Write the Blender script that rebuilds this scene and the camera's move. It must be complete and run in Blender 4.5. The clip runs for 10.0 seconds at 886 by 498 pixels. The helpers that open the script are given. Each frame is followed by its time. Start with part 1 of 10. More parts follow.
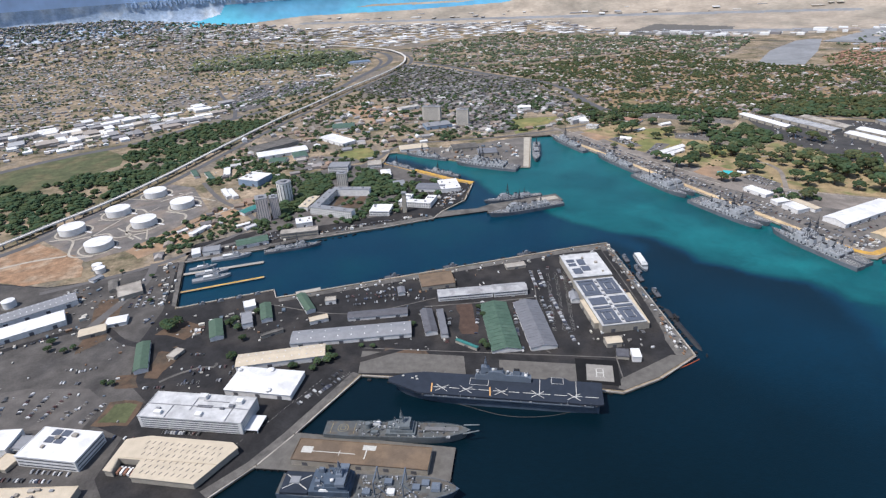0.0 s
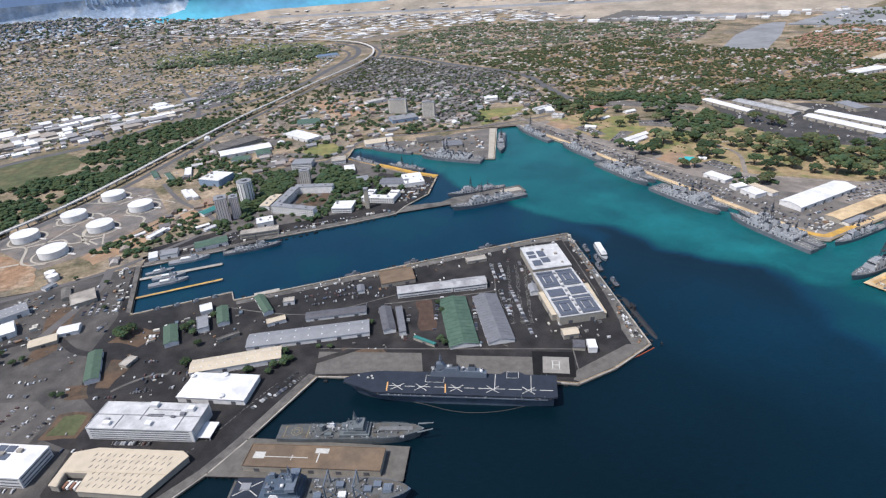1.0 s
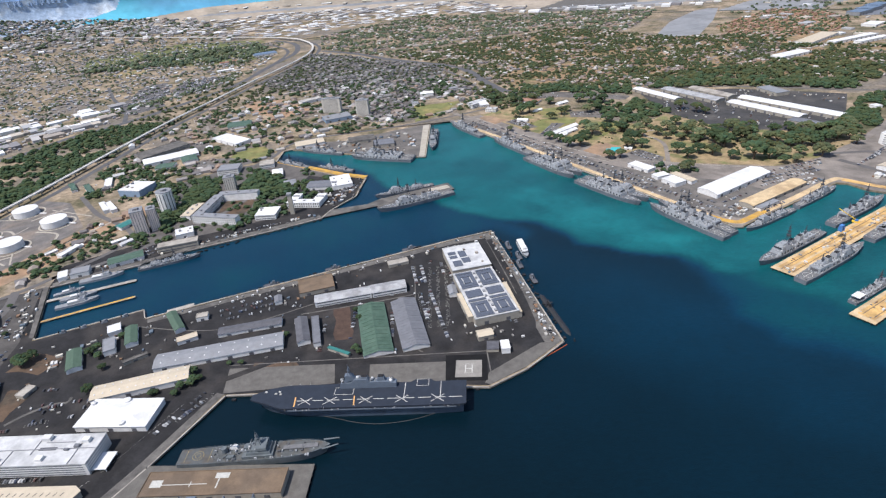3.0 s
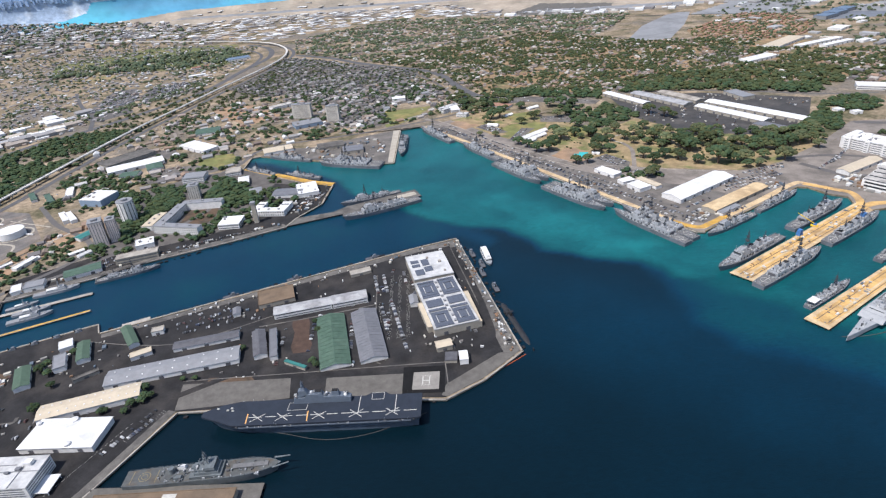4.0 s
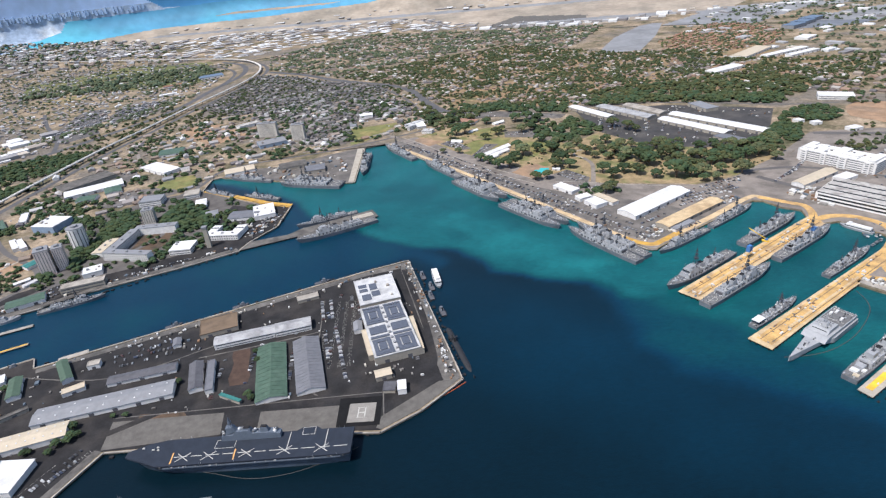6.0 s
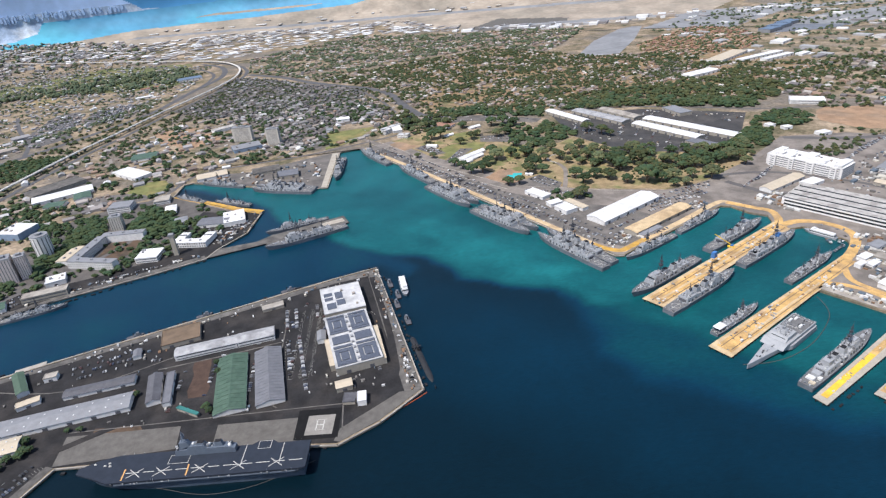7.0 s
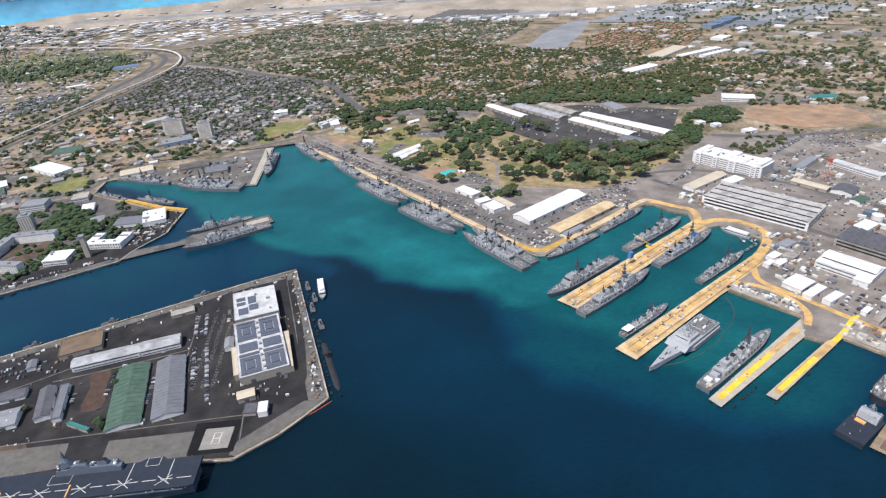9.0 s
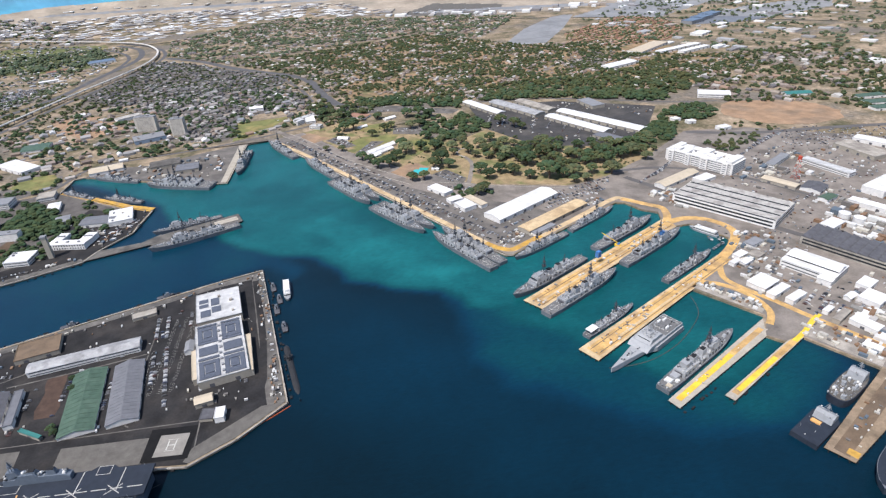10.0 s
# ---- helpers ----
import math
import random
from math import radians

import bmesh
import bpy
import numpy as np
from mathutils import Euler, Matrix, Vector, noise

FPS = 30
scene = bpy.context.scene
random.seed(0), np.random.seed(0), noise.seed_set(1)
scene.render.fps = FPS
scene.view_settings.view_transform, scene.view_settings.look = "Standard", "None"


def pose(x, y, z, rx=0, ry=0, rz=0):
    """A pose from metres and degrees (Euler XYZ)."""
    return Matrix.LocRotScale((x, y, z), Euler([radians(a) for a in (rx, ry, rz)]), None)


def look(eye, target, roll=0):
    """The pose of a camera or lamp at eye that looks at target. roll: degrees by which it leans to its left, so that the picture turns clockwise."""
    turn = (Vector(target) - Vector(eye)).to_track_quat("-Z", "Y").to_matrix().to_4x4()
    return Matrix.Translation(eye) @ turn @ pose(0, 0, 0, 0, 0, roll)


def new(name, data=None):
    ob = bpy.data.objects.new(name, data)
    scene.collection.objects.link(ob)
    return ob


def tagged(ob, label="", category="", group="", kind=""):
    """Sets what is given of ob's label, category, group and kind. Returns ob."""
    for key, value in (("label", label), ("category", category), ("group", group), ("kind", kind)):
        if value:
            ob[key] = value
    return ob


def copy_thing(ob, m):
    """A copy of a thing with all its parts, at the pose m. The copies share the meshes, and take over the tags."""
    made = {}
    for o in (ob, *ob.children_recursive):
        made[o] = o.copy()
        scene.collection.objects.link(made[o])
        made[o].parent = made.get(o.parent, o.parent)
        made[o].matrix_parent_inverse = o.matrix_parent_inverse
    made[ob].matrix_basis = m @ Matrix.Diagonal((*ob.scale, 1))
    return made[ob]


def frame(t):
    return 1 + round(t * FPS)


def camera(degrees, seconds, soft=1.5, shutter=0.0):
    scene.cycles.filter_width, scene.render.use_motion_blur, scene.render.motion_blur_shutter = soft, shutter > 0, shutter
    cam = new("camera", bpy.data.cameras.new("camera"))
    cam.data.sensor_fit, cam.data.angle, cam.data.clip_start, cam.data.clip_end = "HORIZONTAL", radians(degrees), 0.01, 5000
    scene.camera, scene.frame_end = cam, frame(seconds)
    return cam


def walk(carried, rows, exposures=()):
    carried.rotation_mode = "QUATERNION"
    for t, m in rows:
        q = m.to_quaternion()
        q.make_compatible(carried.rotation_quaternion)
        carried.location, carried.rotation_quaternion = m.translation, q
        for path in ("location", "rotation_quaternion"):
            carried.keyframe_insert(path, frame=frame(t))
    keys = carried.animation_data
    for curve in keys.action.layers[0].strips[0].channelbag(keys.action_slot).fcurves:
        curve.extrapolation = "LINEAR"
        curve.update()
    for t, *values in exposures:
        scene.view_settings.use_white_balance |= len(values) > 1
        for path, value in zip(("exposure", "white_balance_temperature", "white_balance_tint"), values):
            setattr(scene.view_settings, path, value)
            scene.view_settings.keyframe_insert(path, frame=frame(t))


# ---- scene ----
cam = camera(75.3, 10.0, soft=1.26)
PATH = [
    (0, (-33.43, -8.759, 433.793), (-33.513, -6.973, 432.897), -3.3),
    (0.5, (-16.296, -4.85, 434.249), (-16.342, -3.07, 433.337), -3.6),
    (1, (0.845, -0.994, 435.071), (0.822, 0.778, 434.144), -4.3),
    (1.5, (17.608, 2.495, 436.038), (17.605, 4.259, 435.096), -4.9),
    (2, (34.565, 5.591, 437.0), (34.59, 7.348, 436.045), -5.2),
    (2.5, (51.627, 8.466, 438.066), (51.688, 10.22, 437.107), -5.3),
    (3, (68.587, 11.668, 439.052), (68.684, 13.42, 438.093), -5.3),
    (4.5, (118.875, 21.688, 442.64), (119.041, 23.439, 441.688), -5.2),
    (5, (135.646, 24.672, 443.594), (135.819, 26.428, 442.652), -5.4),
    (5.5, (152.553, 27.565, 444.537), (152.731, 29.328, 443.608), -5.7),
    (7, (203.272, 32.466, 450.441), (203.498, 34.223, 449.512), -5.5),
    (7.5, (220.654, 34.327, 451.479), (220.916, 36.072, 450.539), -5.0),
    (8, (238.455, 35.768, 452.474), (238.75, 37.504, 451.525), -4.5),
    (8.5, (256.483, 37.194, 453.587), (256.802, 38.922, 452.63), -4.3),
    (9, (273.866, 38.184, 454.777), (274.207, 39.9, 453.808), -4.0),
    (9.5, (290.975, 39.228, 455.957), (291.334, 40.933, 454.975), -3.8),
    (10, (308.228, 40.427, 456.869), (308.602, 42.125, 455.88), -3.7),
]
walk(cam, [(t, look(eye, target, roll)) for t, eye, target, roll in PATH], [(0.0, 0.40, 6080, 13), (4.5, 0.52, 6130, 13), (10.0, 0.51, 6180, 13)])

# ---- light ----
SUN_EL, SUN_AZ = 60.0, 212.0        # degrees; azimuth counted from +x towards +y
world = bpy.data.worlds.new("sky")
scene.world = world
world.use_nodes = True
wn = world.node_tree
wn.nodes.clear()
sky = wn.nodes.new("ShaderNodeTexSky")
sky.sky_type = "NISHITA"
sky.sun_disc = False
sky.sun_elevation = radians(SUN_EL)
sky.sun_rotation = radians(90.0 - SUN_AZ)
sky.air_density, sky.dust_density, sky.ozone_density = 1.0, 1.5, 1.0
bg = wn.nodes.new("ShaderNodeBackground")
bg.inputs["Strength"].default_value = 0.11
wo = wn.nodes.new("ShaderNodeOutputWorld")
wn.links.new(sky.outputs[0], bg.inputs["Color"])
wn.links.new(bg.outputs[0], wo.inputs["Surface"])
sun = new("sun", bpy.data.lights.new("sun", "SUN"))
sun.data.energy = 3.6
sun.data.angle = radians(0.6)
sun.data.color = (1.0, 0.94, 0.85)
ce, se = math.cos(radians(SUN_EL)), math.sin(radians(SUN_EL))
sun.matrix_world = look((ce * math.cos(radians(SUN_AZ)) * 100, ce * math.sin(radians(SUN_AZ)) * 100, se * 100), (0, 0, 0))

# ---- materials ----
MATS = {}


def mat(name, colour, rough=0.7, metal=0.0, vary=0.25, size=4.0, fine=0.4, bump=0.0, island=0.0, rand=0.0, stain=None, spec=0.3, alt=None):
    """A surface with stains at `size` metres and grain at `fine` metres."""
    if name in MATS:
        return MATS[name]
    m = bpy.data.materials.new(name)
    m.use_nodes = True
    nt = m.node_tree
    n, l = nt.nodes, nt.links
    b = n["Principled BSDF"]
    b.inputs["Roughness"].default_value = rough
    b.inputs["Metallic"].default_value = metal
    b.inputs["Specular IOR Level"].default_value = spec
    co = n.new("ShaderNodeTexCoord")
    geo = n.new("ShaderNodeNewGeometry")
    big = n.new("ShaderNodeTexNoise")
    big.inputs["Scale"].default_value = 1.0 / size
    big.inputs["Detail"].default_value = 5
    big.inputs["Roughness"].default_value = 0.6
    l.new(geo.outputs["Position"], big.inputs["Vector"])
    small = n.new("ShaderNodeTexNoise")
    small.inputs["Scale"].default_value = 1.0 / fine
    small.inputs["Detail"].default_value = 3
    l.new(geo.outputs["Position"], small.inputs["Vector"])
    ramp = n.new("ShaderNodeMapRange")
    ramp.inputs["From Min"].default_value, ramp.inputs["From Max"].default_value = 0.3, 0.7
    ramp.inputs["To Min"].default_value, ramp.inputs["To Max"].default_value = 1.0 - vary, 1.0 + vary * 0.6
    l.new(big.outputs["Fac"], ramp.inputs["Value"])
    r2 = n.new("ShaderNodeMapRange")
    r2.inputs["From Min"].default_value, r2.inputs["From Max"].default_value = 0.3, 0.7
    r2.inputs["To Min"].default_value, r2.inputs["To Max"].default_value = 1.0 - vary * 0.4, 1.0 + vary * 0.3
    l.new(small.outputs["Fac"], r2.inputs["Value"])
    mul = n.new("ShaderNodeMath")
    mul.operation = "MULTIPLY"
    l.new(ramp.outputs[0], mul.inputs[0])
    l.new(r2.outputs[0], mul.inputs[1])
    val = mul.outputs[0]
    for amount, node, sock in ((island, geo, "Random Per Island"), (rand, None, "Random")):
        if amount > 0:
            if node is None:
                node = n.new("ShaderNodeObjectInfo")
            r3 = n.new("ShaderNodeMapRange")
            r3.inputs["To Min"].default_value, r3.inputs["To Max"].default_value = 1.0 - amount, 1.0 + amount
            l.new(node.outputs[sock], r3.inputs["Value"])
            m2 = n.new("ShaderNodeMath")
            m2.operation = "MULTIPLY"
            l.new(val, m2.inputs[0])
            l.new(r3.outputs[0], m2.inputs[1])
            val = m2.outputs[0]
    mix = n.new("ShaderNodeVectorMath")
    mix.operation = "SCALE"
    base = n.new("ShaderNodeRGB")
    base.outputs[0].default_value = colour
    src = base.outputs[0]
    if alt is not None:                  # each loose piece lies somewhere between two colours
        pm = n.new("ShaderNodeMix")
        pm.data_type = "RGBA"
        l.new(geo.outputs["Random Per Island"], pm.inputs["Factor"])
        l.new(src, pm.inputs[6])
        pm.inputs[7].default_value = alt
        src = pm.outputs[2]
    if stain is not None:
        mx = n.new("ShaderNodeMix")
        mx.data_type = "RGBA"
        s3 = n.new("ShaderNodeTexNoise")
        s3.inputs["Scale"].default_value = 0.45 / size
        s3.inputs["Detail"].default_value = 6
        l.new(geo.outputs["Position"], s3.inputs["Vector"])
        rr = n.new("ShaderNodeMapRange")
        rr.inputs["From Min"].default_value, rr.inputs["From Max"].default_value = 0.48, 0.62
        l.new(s3.outputs["Fac"], rr.inputs["Value"])
        l.new(rr.outputs[0], mx.inputs["Factor"])
        l.new(src, mx.inputs[6])
        mx.inputs[7].default_value = stain
        src = mx.outputs[2]
    l.new(src, mix.inputs[0])
    l.new(val, mix.inputs["Scale"])
    l.new(mix.outputs[0], b.inputs["Base Color"])
    if bump > 0:
        bp = n.new("ShaderNodeBump")
        bp.inputs["Strength"].default_value = bump
        bp.inputs["Distance"].default_value = fine
        l.new(small.outputs["Fac"], bp.inputs["Height"])
        l.new(bp.outputs[0], b.inputs["Normal"])
    MATS[name] = m
    return m


def island_palette(name, colours, rough=0.7, metal=0.0, per="island"):
    """Each loose piece (or object) takes one of the colours."""
    if name in MATS:
        return MATS[name]
    m = bpy.data.materials.new(name)
    m.use_nodes = True
    n, l = m.node_tree.nodes, m.node_tree.links
    b = n["Principled BSDF"]
    b.inputs["Roughness"].default_value = rough
    b.inputs["Metallic"].default_value = metal
    ramp = n.new("ShaderNodeValToRGB")
    ramp.color_ramp.interpolation = "CONSTANT"
    els = ramp.color_ramp.elements
    for i, c in enumerate(colours):
        e = els[i] if i < 2 else els.new(i / len(colours))
        e.position = i / len(colours)
        e.color = c
    if per == "island":
        g = n.new("ShaderNodeNewGeometry")
        l.new(g.outputs["Random Per Island"], ramp.inputs[0])
    else:
        g = n.new("ShaderNodeObjectInfo")
        l.new(g.outputs["Random"], ramp.inputs[0])
    geo = n.new("ShaderNodeNewGeometry")
    ns = n.new("ShaderNodeTexNoise")
    ns.inputs["Scale"].default_value = 0.5
    ns.inputs["Detail"].default_value = 4
    l.new(geo.outputs["Position"], ns.inputs["Vector"])
    mr = n.new("ShaderNodeMapRange")
    mr.inputs["To Min"].default_value, mr.inputs["To Max"].default_value = 0.75, 1.2
    l.new(ns.outputs["Fac"], mr.inputs["Value"])
    sc = n.new("ShaderNodeVectorMath")
    sc.operation = "SCALE"
    l.new(ramp.outputs[0], sc.inputs[0])
    l.new(mr.outputs[0], sc.inputs["Scale"])
    l.new(sc.outputs[0], b.inputs["Base Color"])
    MATS[name] = m
    return m


def ground_material():
    """Dry soil with grass, scrub and pale bare patches."""
    m = bpy.data.materials.new("dry_ground")
    m.use_nodes = True
    n, l = m.node_tree.nodes, m.node_tree.links
    b = n["Principled BSDF"]
    b.inputs["Roughness"].default_value = 0.95
    b.inputs["Specular IOR Level"].default_value = 0.1
    geo = n.new("ShaderNodeNewGeometry")

    def ns(size, detail=6):
        t = n.new("ShaderNodeTexNoise")
        t.inputs["Scale"].default_value = 1.0 / size
        t.inputs["Detail"].default_value = detail
        t.inputs["Roughness"].default_value = 0.65
        l.new(geo.outputs["Position"], t.inputs["Vector"])
        return t.outputs["Fac"]

    r = n.new("ShaderNodeValToRGB")
    els = r.color_ramp.elements
    els[0].position, els[0].color = 0.34, (0.075, 0.078, 0.043, 1)
    els[1].position, els[1].color = 0.72, (0.41, 0.325, 0.23, 1)
    e = els.new(0.46)
    e.color = (0.185, 0.152, 0.100, 1)
    e = els.new(0.58)
    e.color = (0.30, 0.236, 0.165, 1)
    l.new(ns(90), r.inputs[0])
    mx = n.new("ShaderNodeMix")
    mx.data_type = "RGBA"
    rr = n.new("ShaderNodeMapRange")
    rr.inputs["From Min"].default_value, rr.inputs["From Max"].default_value = 0.5, 0.6
    l.new(ns(260), rr.inputs["Value"])
    l.new(rr.outputs[0], mx.inputs["Factor"])
    l.new(r.outputs[0], mx.inputs[6])
    mx.inputs[7].default_value = (0.17, 0.15, 0.125, 1)
    sc = n.new("ShaderNodeVectorMath")
    sc.operation = "SCALE"
    mr = n.new("ShaderNodeMapRange")
    mr.inputs["From Min"].default_value, mr.inputs["From Max"].default_value = 0.3, 0.7
    mr.inputs["To Min"].default_value, mr.inputs["To Max"].default_value = 0.6, 1.3
    l.new(ns(7, 4), mr.inputs["Value"])
    l.new(mx.outputs[2], sc.inputs[0])
    l.new(mr.outputs[0], sc.inputs["Scale"])
    l.new(sc.outputs[0], b.inputs["Base Color"])
    return m


def water_material(name, deep, blue, mid, pale_water):
    """Sea water: deep navy, turning to turbid turquoise over the shoals; its point attribute also carries painted cloud
    shade.
    """
    m = bpy.data.materials.new(name)
    m.use_nodes = True
    n, l = m.node_tree.nodes, m.node_tree.links
    b = n["Principled BSDF"]
    b.inputs["Roughness"].default_value = 0.28
    b.inputs["IOR"].default_value = 1.33
    b.inputs["Specular IOR Level"].default_value = 0.32
    geo = n.new("ShaderNodeNewGeometry")
    depth = n.new("ShaderNodeAttribute")
    depth.attribute_name = "pale_water"

    def ns(size, detail, rough=0.55, stretch=None):
        t = n.new("ShaderNodeTexNoise")
        t.inputs["Scale"].default_value = 1.0 / size
        t.inputs["Detail"].default_value = detail
        t.inputs["Roughness"].default_value = rough
        if stretch:
            mp = n.new("ShaderNodeMapping")
            mp.inputs["Rotation"].default_value = (0, 0, radians(stretch[0]))
            mp.inputs["Scale"].default_value = (1, stretch[1], 1)
            l.new(geo.outputs["Position"], mp.inputs["Vector"])
            l.new(mp.outputs[0], t.inputs["Vector"])
        else:
            l.new(geo.outputs["Position"], t.inputs["Vector"])
        return t.outputs["Fac"]

    def ranged(src, lo, hi, a, c):
        r = n.new("ShaderNodeMapRange")
        r.inputs["From Min"].default_value, r.inputs["From Max"].default_value = lo, hi
        r.inputs["To Min"].default_value, r.inputs["To Max"].default_value = a, c
        l.new(src, r.inputs["Value"])
        return r.outputs[0]

    def times(p, q):
        x = n.new("ShaderNodeMath")
        x.operation = "MULTIPLY"
        l.new(p, x.inputs[0])
        l.new(q, x.inputs[1])
        return x.outputs[0]

    silt = times(ranged(ns(60, 5), 0.3, 0.7, 0.82, 1.10), ranged(ns(14, 4, 0.6, (25, 1.6)), 0.3, 0.7, 0.92, 1.06))
    ramp = n.new("ShaderNodeValToRGB")
    els = ramp.color_ramp.elements
    els[0].position, els[0].color = 0.0, deep
    els[1].position, els[1].color = 1.0, pale_water
    e = els.new(0.24)
    e.color = blue
    e = els.new(0.5)
    e.color = mid
    l.new(times(depth.outputs["Fac"], silt), ramp.inputs[0])
    streak = n.new("ShaderNodeVectorMath")
    streak.operation = "SCALE"
    l.new(ramp.outputs[0], streak.inputs[0])
    l.new(ranged(ns(9, 3, 0.6, (25, 2.6)), 0.3, 0.7, 0.86, 1.16), streak.inputs["Scale"])
    l.new(streak.outputs[0], b.inputs["Base Color"])
    bp = n.new("ShaderNodeBump")
    bp.inputs["Strength"].default_value = 0.35
    bp.inputs["Distance"].default_value = 0.5
    l.new(ns(2.5, 4, 0.55, (25, 2.2)), bp.inputs["Height"])
    l.new(bp.outputs[0], b.inputs["Normal"])
    return m


M_GROUND = ground_material()
# Near-black asphalt: the cloud shade over the western yard is in its colour.
M_ASPHALT = mat("yard_asphalt", (0.027, 0.0262, 0.0270, 1), 0.9, vary=0.4, size=22, fine=2.0, stain=(0.042, 0.0385, 0.0365, 1), spec=0.2)
M_ASPHALT2 = mat("pale_asphalt", (0.225, 0.198, 0.172, 1), 0.9, vary=0.3, size=25, fine=2.0, stain=(0.155, 0.137, 0.120, 1))
M_ROAD = mat("road_asphalt", (0.115, 0.108, 0.104, 1), 0.9, vary=0.2, size=40, fine=2.0)
M_CONC = mat("weathered_concrete", (0.36, 0.33, 0.285, 1), 0.9, vary=0.3, size=12, fine=1.2, stain=(0.26, 0.235, 0.205, 1))
M_CONC_D = mat("dark_concrete", (0.135, 0.126, 0.114, 1), 0.9, vary=0.35, size=10, fine=1.0, stain=(0.095, 0.089, 0.082, 1))
M_TANKYARD = mat("oiled_tank_yard", (0.150, 0.138, 0.128, 1), 0.9, vary=0.35, size=24, fine=2.5, stain=(0.21, 0.175, 0.145, 1))
M_PAD = mat("pale_concrete", (0.122, 0.114, 0.102, 1), 0.9, vary=0.25, size=9, fine=1.0)
M_TAN = mat("ochre_pier_paving", (0.56, 0.355, 0.135, 1), 0.9, vary=0.3, size=12, fine=1.5, stain=(0.38, 0.25, 0.12, 1))
M_YEL = mat("yellow_pier_paint", (0.74, 0.50, 0.045, 1), 0.8, vary=0.22, size=10, fine=1.5, stain=(0.66, 0.42, 0.06, 1))
M_DIRT = mat("bare_red_dirt", (0.32, 0.21, 0.13, 1), 0.95, vary=0.3, size=30, fine=3.0, stain=(0.26, 0.185, 0.125, 1))
M_DRY = mat("dry_grass", (0.30, 0.225, 0.125, 1), 0.95, vary=0.35, size=18, fine=3.0, stain=(0.15, 0.155, 0.062, 1))
M_GRASS = mat("green_grass", (0.165, 0.172, 0.062, 1), 0.95, vary=0.3, size=20, fine=3.0, stain=(0.24, 0.20, 0.08, 1))
M_SCRUB = mat("olive_scrub", (0.085, 0.095, 0.045, 1), 0.95, vary=0.4, size=25, fine=4.0, stain=(0.13, 0.115, 0.06, 1))
M_WHITE = mat("white_roof", (0.68, 0.675, 0.66, 1), 0.6, vary=0.12, size=10, fine=1.0, stain=(0.58, 0.575, 0.56, 1))
M_WALL = mat("white_wall", (0.68, 0.665, 0.64, 1), 0.75, vary=0.15, size=6, fine=0.7)
M_CREAM = mat("cream_roof", (0.49, 0.42, 0.315, 1), 0.65, vary=0.12, size=9, fine=1.0)
M_GREYROOF = mat("grey_metal_roof", (0.155, 0.158, 0.170, 1), 0.5, vary=0.18, size=7, fine=0.8)
M_LGREY = mat("pale_grey_roof", (0.225, 0.23, 0.24, 1), 0.6, vary=0.15, size=8, fine=0.8)
M_DGREY = mat("dark_grey_roof", (0.10, 0.10, 0.11, 1), 0.7, vary=0.25, size=7, fine=0.8)
M_GREEN = mat("green_metal_roof", (0.066, 0.112, 0.080, 1), 0.6, vary=0.22, size=6, fine=0.8, stain=(0.080, 0.128, 0.093, 1))
M_DGREEN = mat("dark_green_roof", (0.07, 0.11, 0.075, 1), 0.6, vary=0.2, size=5, fine=0.8)
M_TEAL = mat("teal_roof", (0.045, 0.175, 0.16, 1), 0.5, vary=0.15, size=5, fine=0.8)
M_BROWN = mat("brown_rusty_roof", (0.165, 0.118, 0.078, 1), 0.8, vary=0.25, size=14, fine=1.2, stain=(0.135, 0.10, 0.07, 1))
M_TANWALL = mat("tan_wall", (0.33, 0.30, 0.25, 1), 0.8, vary=0.15, size=6, fine=0.7)
M_GLASS = mat("dark_window_glass", (0.03, 0.035, 0.04, 1), 0.15, vary=0.3, size=3, fine=0.5, spec=0.6)
M_BAND = mat("grey_window_band", (0.095, 0.102, 0.112, 1), 0.3, vary=0.35, size=2.5, fine=0.6, spec=0.5)
M_SOLAR = mat("solar_panel", (0.098, 0.108, 0.132, 1), 0.25, vary=0.2, size=3, fine=0.6, spec=0.6)
M_HAZE = mat("ship_grey", (0.27, 0.282, 0.295, 1), 0.6, vary=0.15, size=5, fine=0.6)
M_HULL = mat("hull_grey", (0.142, 0.156, 0.176, 1), 0.5, vary=0.18, size=6, fine=0.7, stain=(0.118, 0.128, 0.140, 1))
M_DECK = mat("ship_deck_grey", (0.145, 0.145, 0.146, 1), 0.85, vary=0.22, size=4, fine=0.6)
M_CDECK = mat("carrier_deck_grey", (0.022, 0.029, 0.043, 1), 0.85, vary=0.2, size=9, fine=0.8)
M_BOOT = mat("black_boot_topping", (0.03, 0.03, 0.032, 1), 0.6)
M_LINE = mat("white_marking", (0.47, 0.46, 0.42, 1), 0.8, vary=0.2, size=2)
M_OLINE = mat("orange_marking", (0.65, 0.36, 0.13, 1), 0.8, vary=0.2, size=2)
M_BLACK = mat("black_rubber", (0.02, 0.02, 0.022, 1), 0.9)
M_RED = mat("red_paint", (0.45, 0.07, 0.04, 1), 0.6)
M_BLUE = mat("blue_paint", (0.06, 0.17, 0.40, 1), 0.5)
M_TRUNK = mat("tree_bark", (0.14, 0.10, 0.07, 1), 0.95, vary=0.3, size=1)
M_LEAF = mat("leaf_green", (0.062, 0.080, 0.033, 1), 0.9, vary=0.3, size=9.0, fine=0.8, bump=0.45, island=0.2, rand=0.3, spec=0.12, alt=(0.032, 0.058, 0.032, 1))
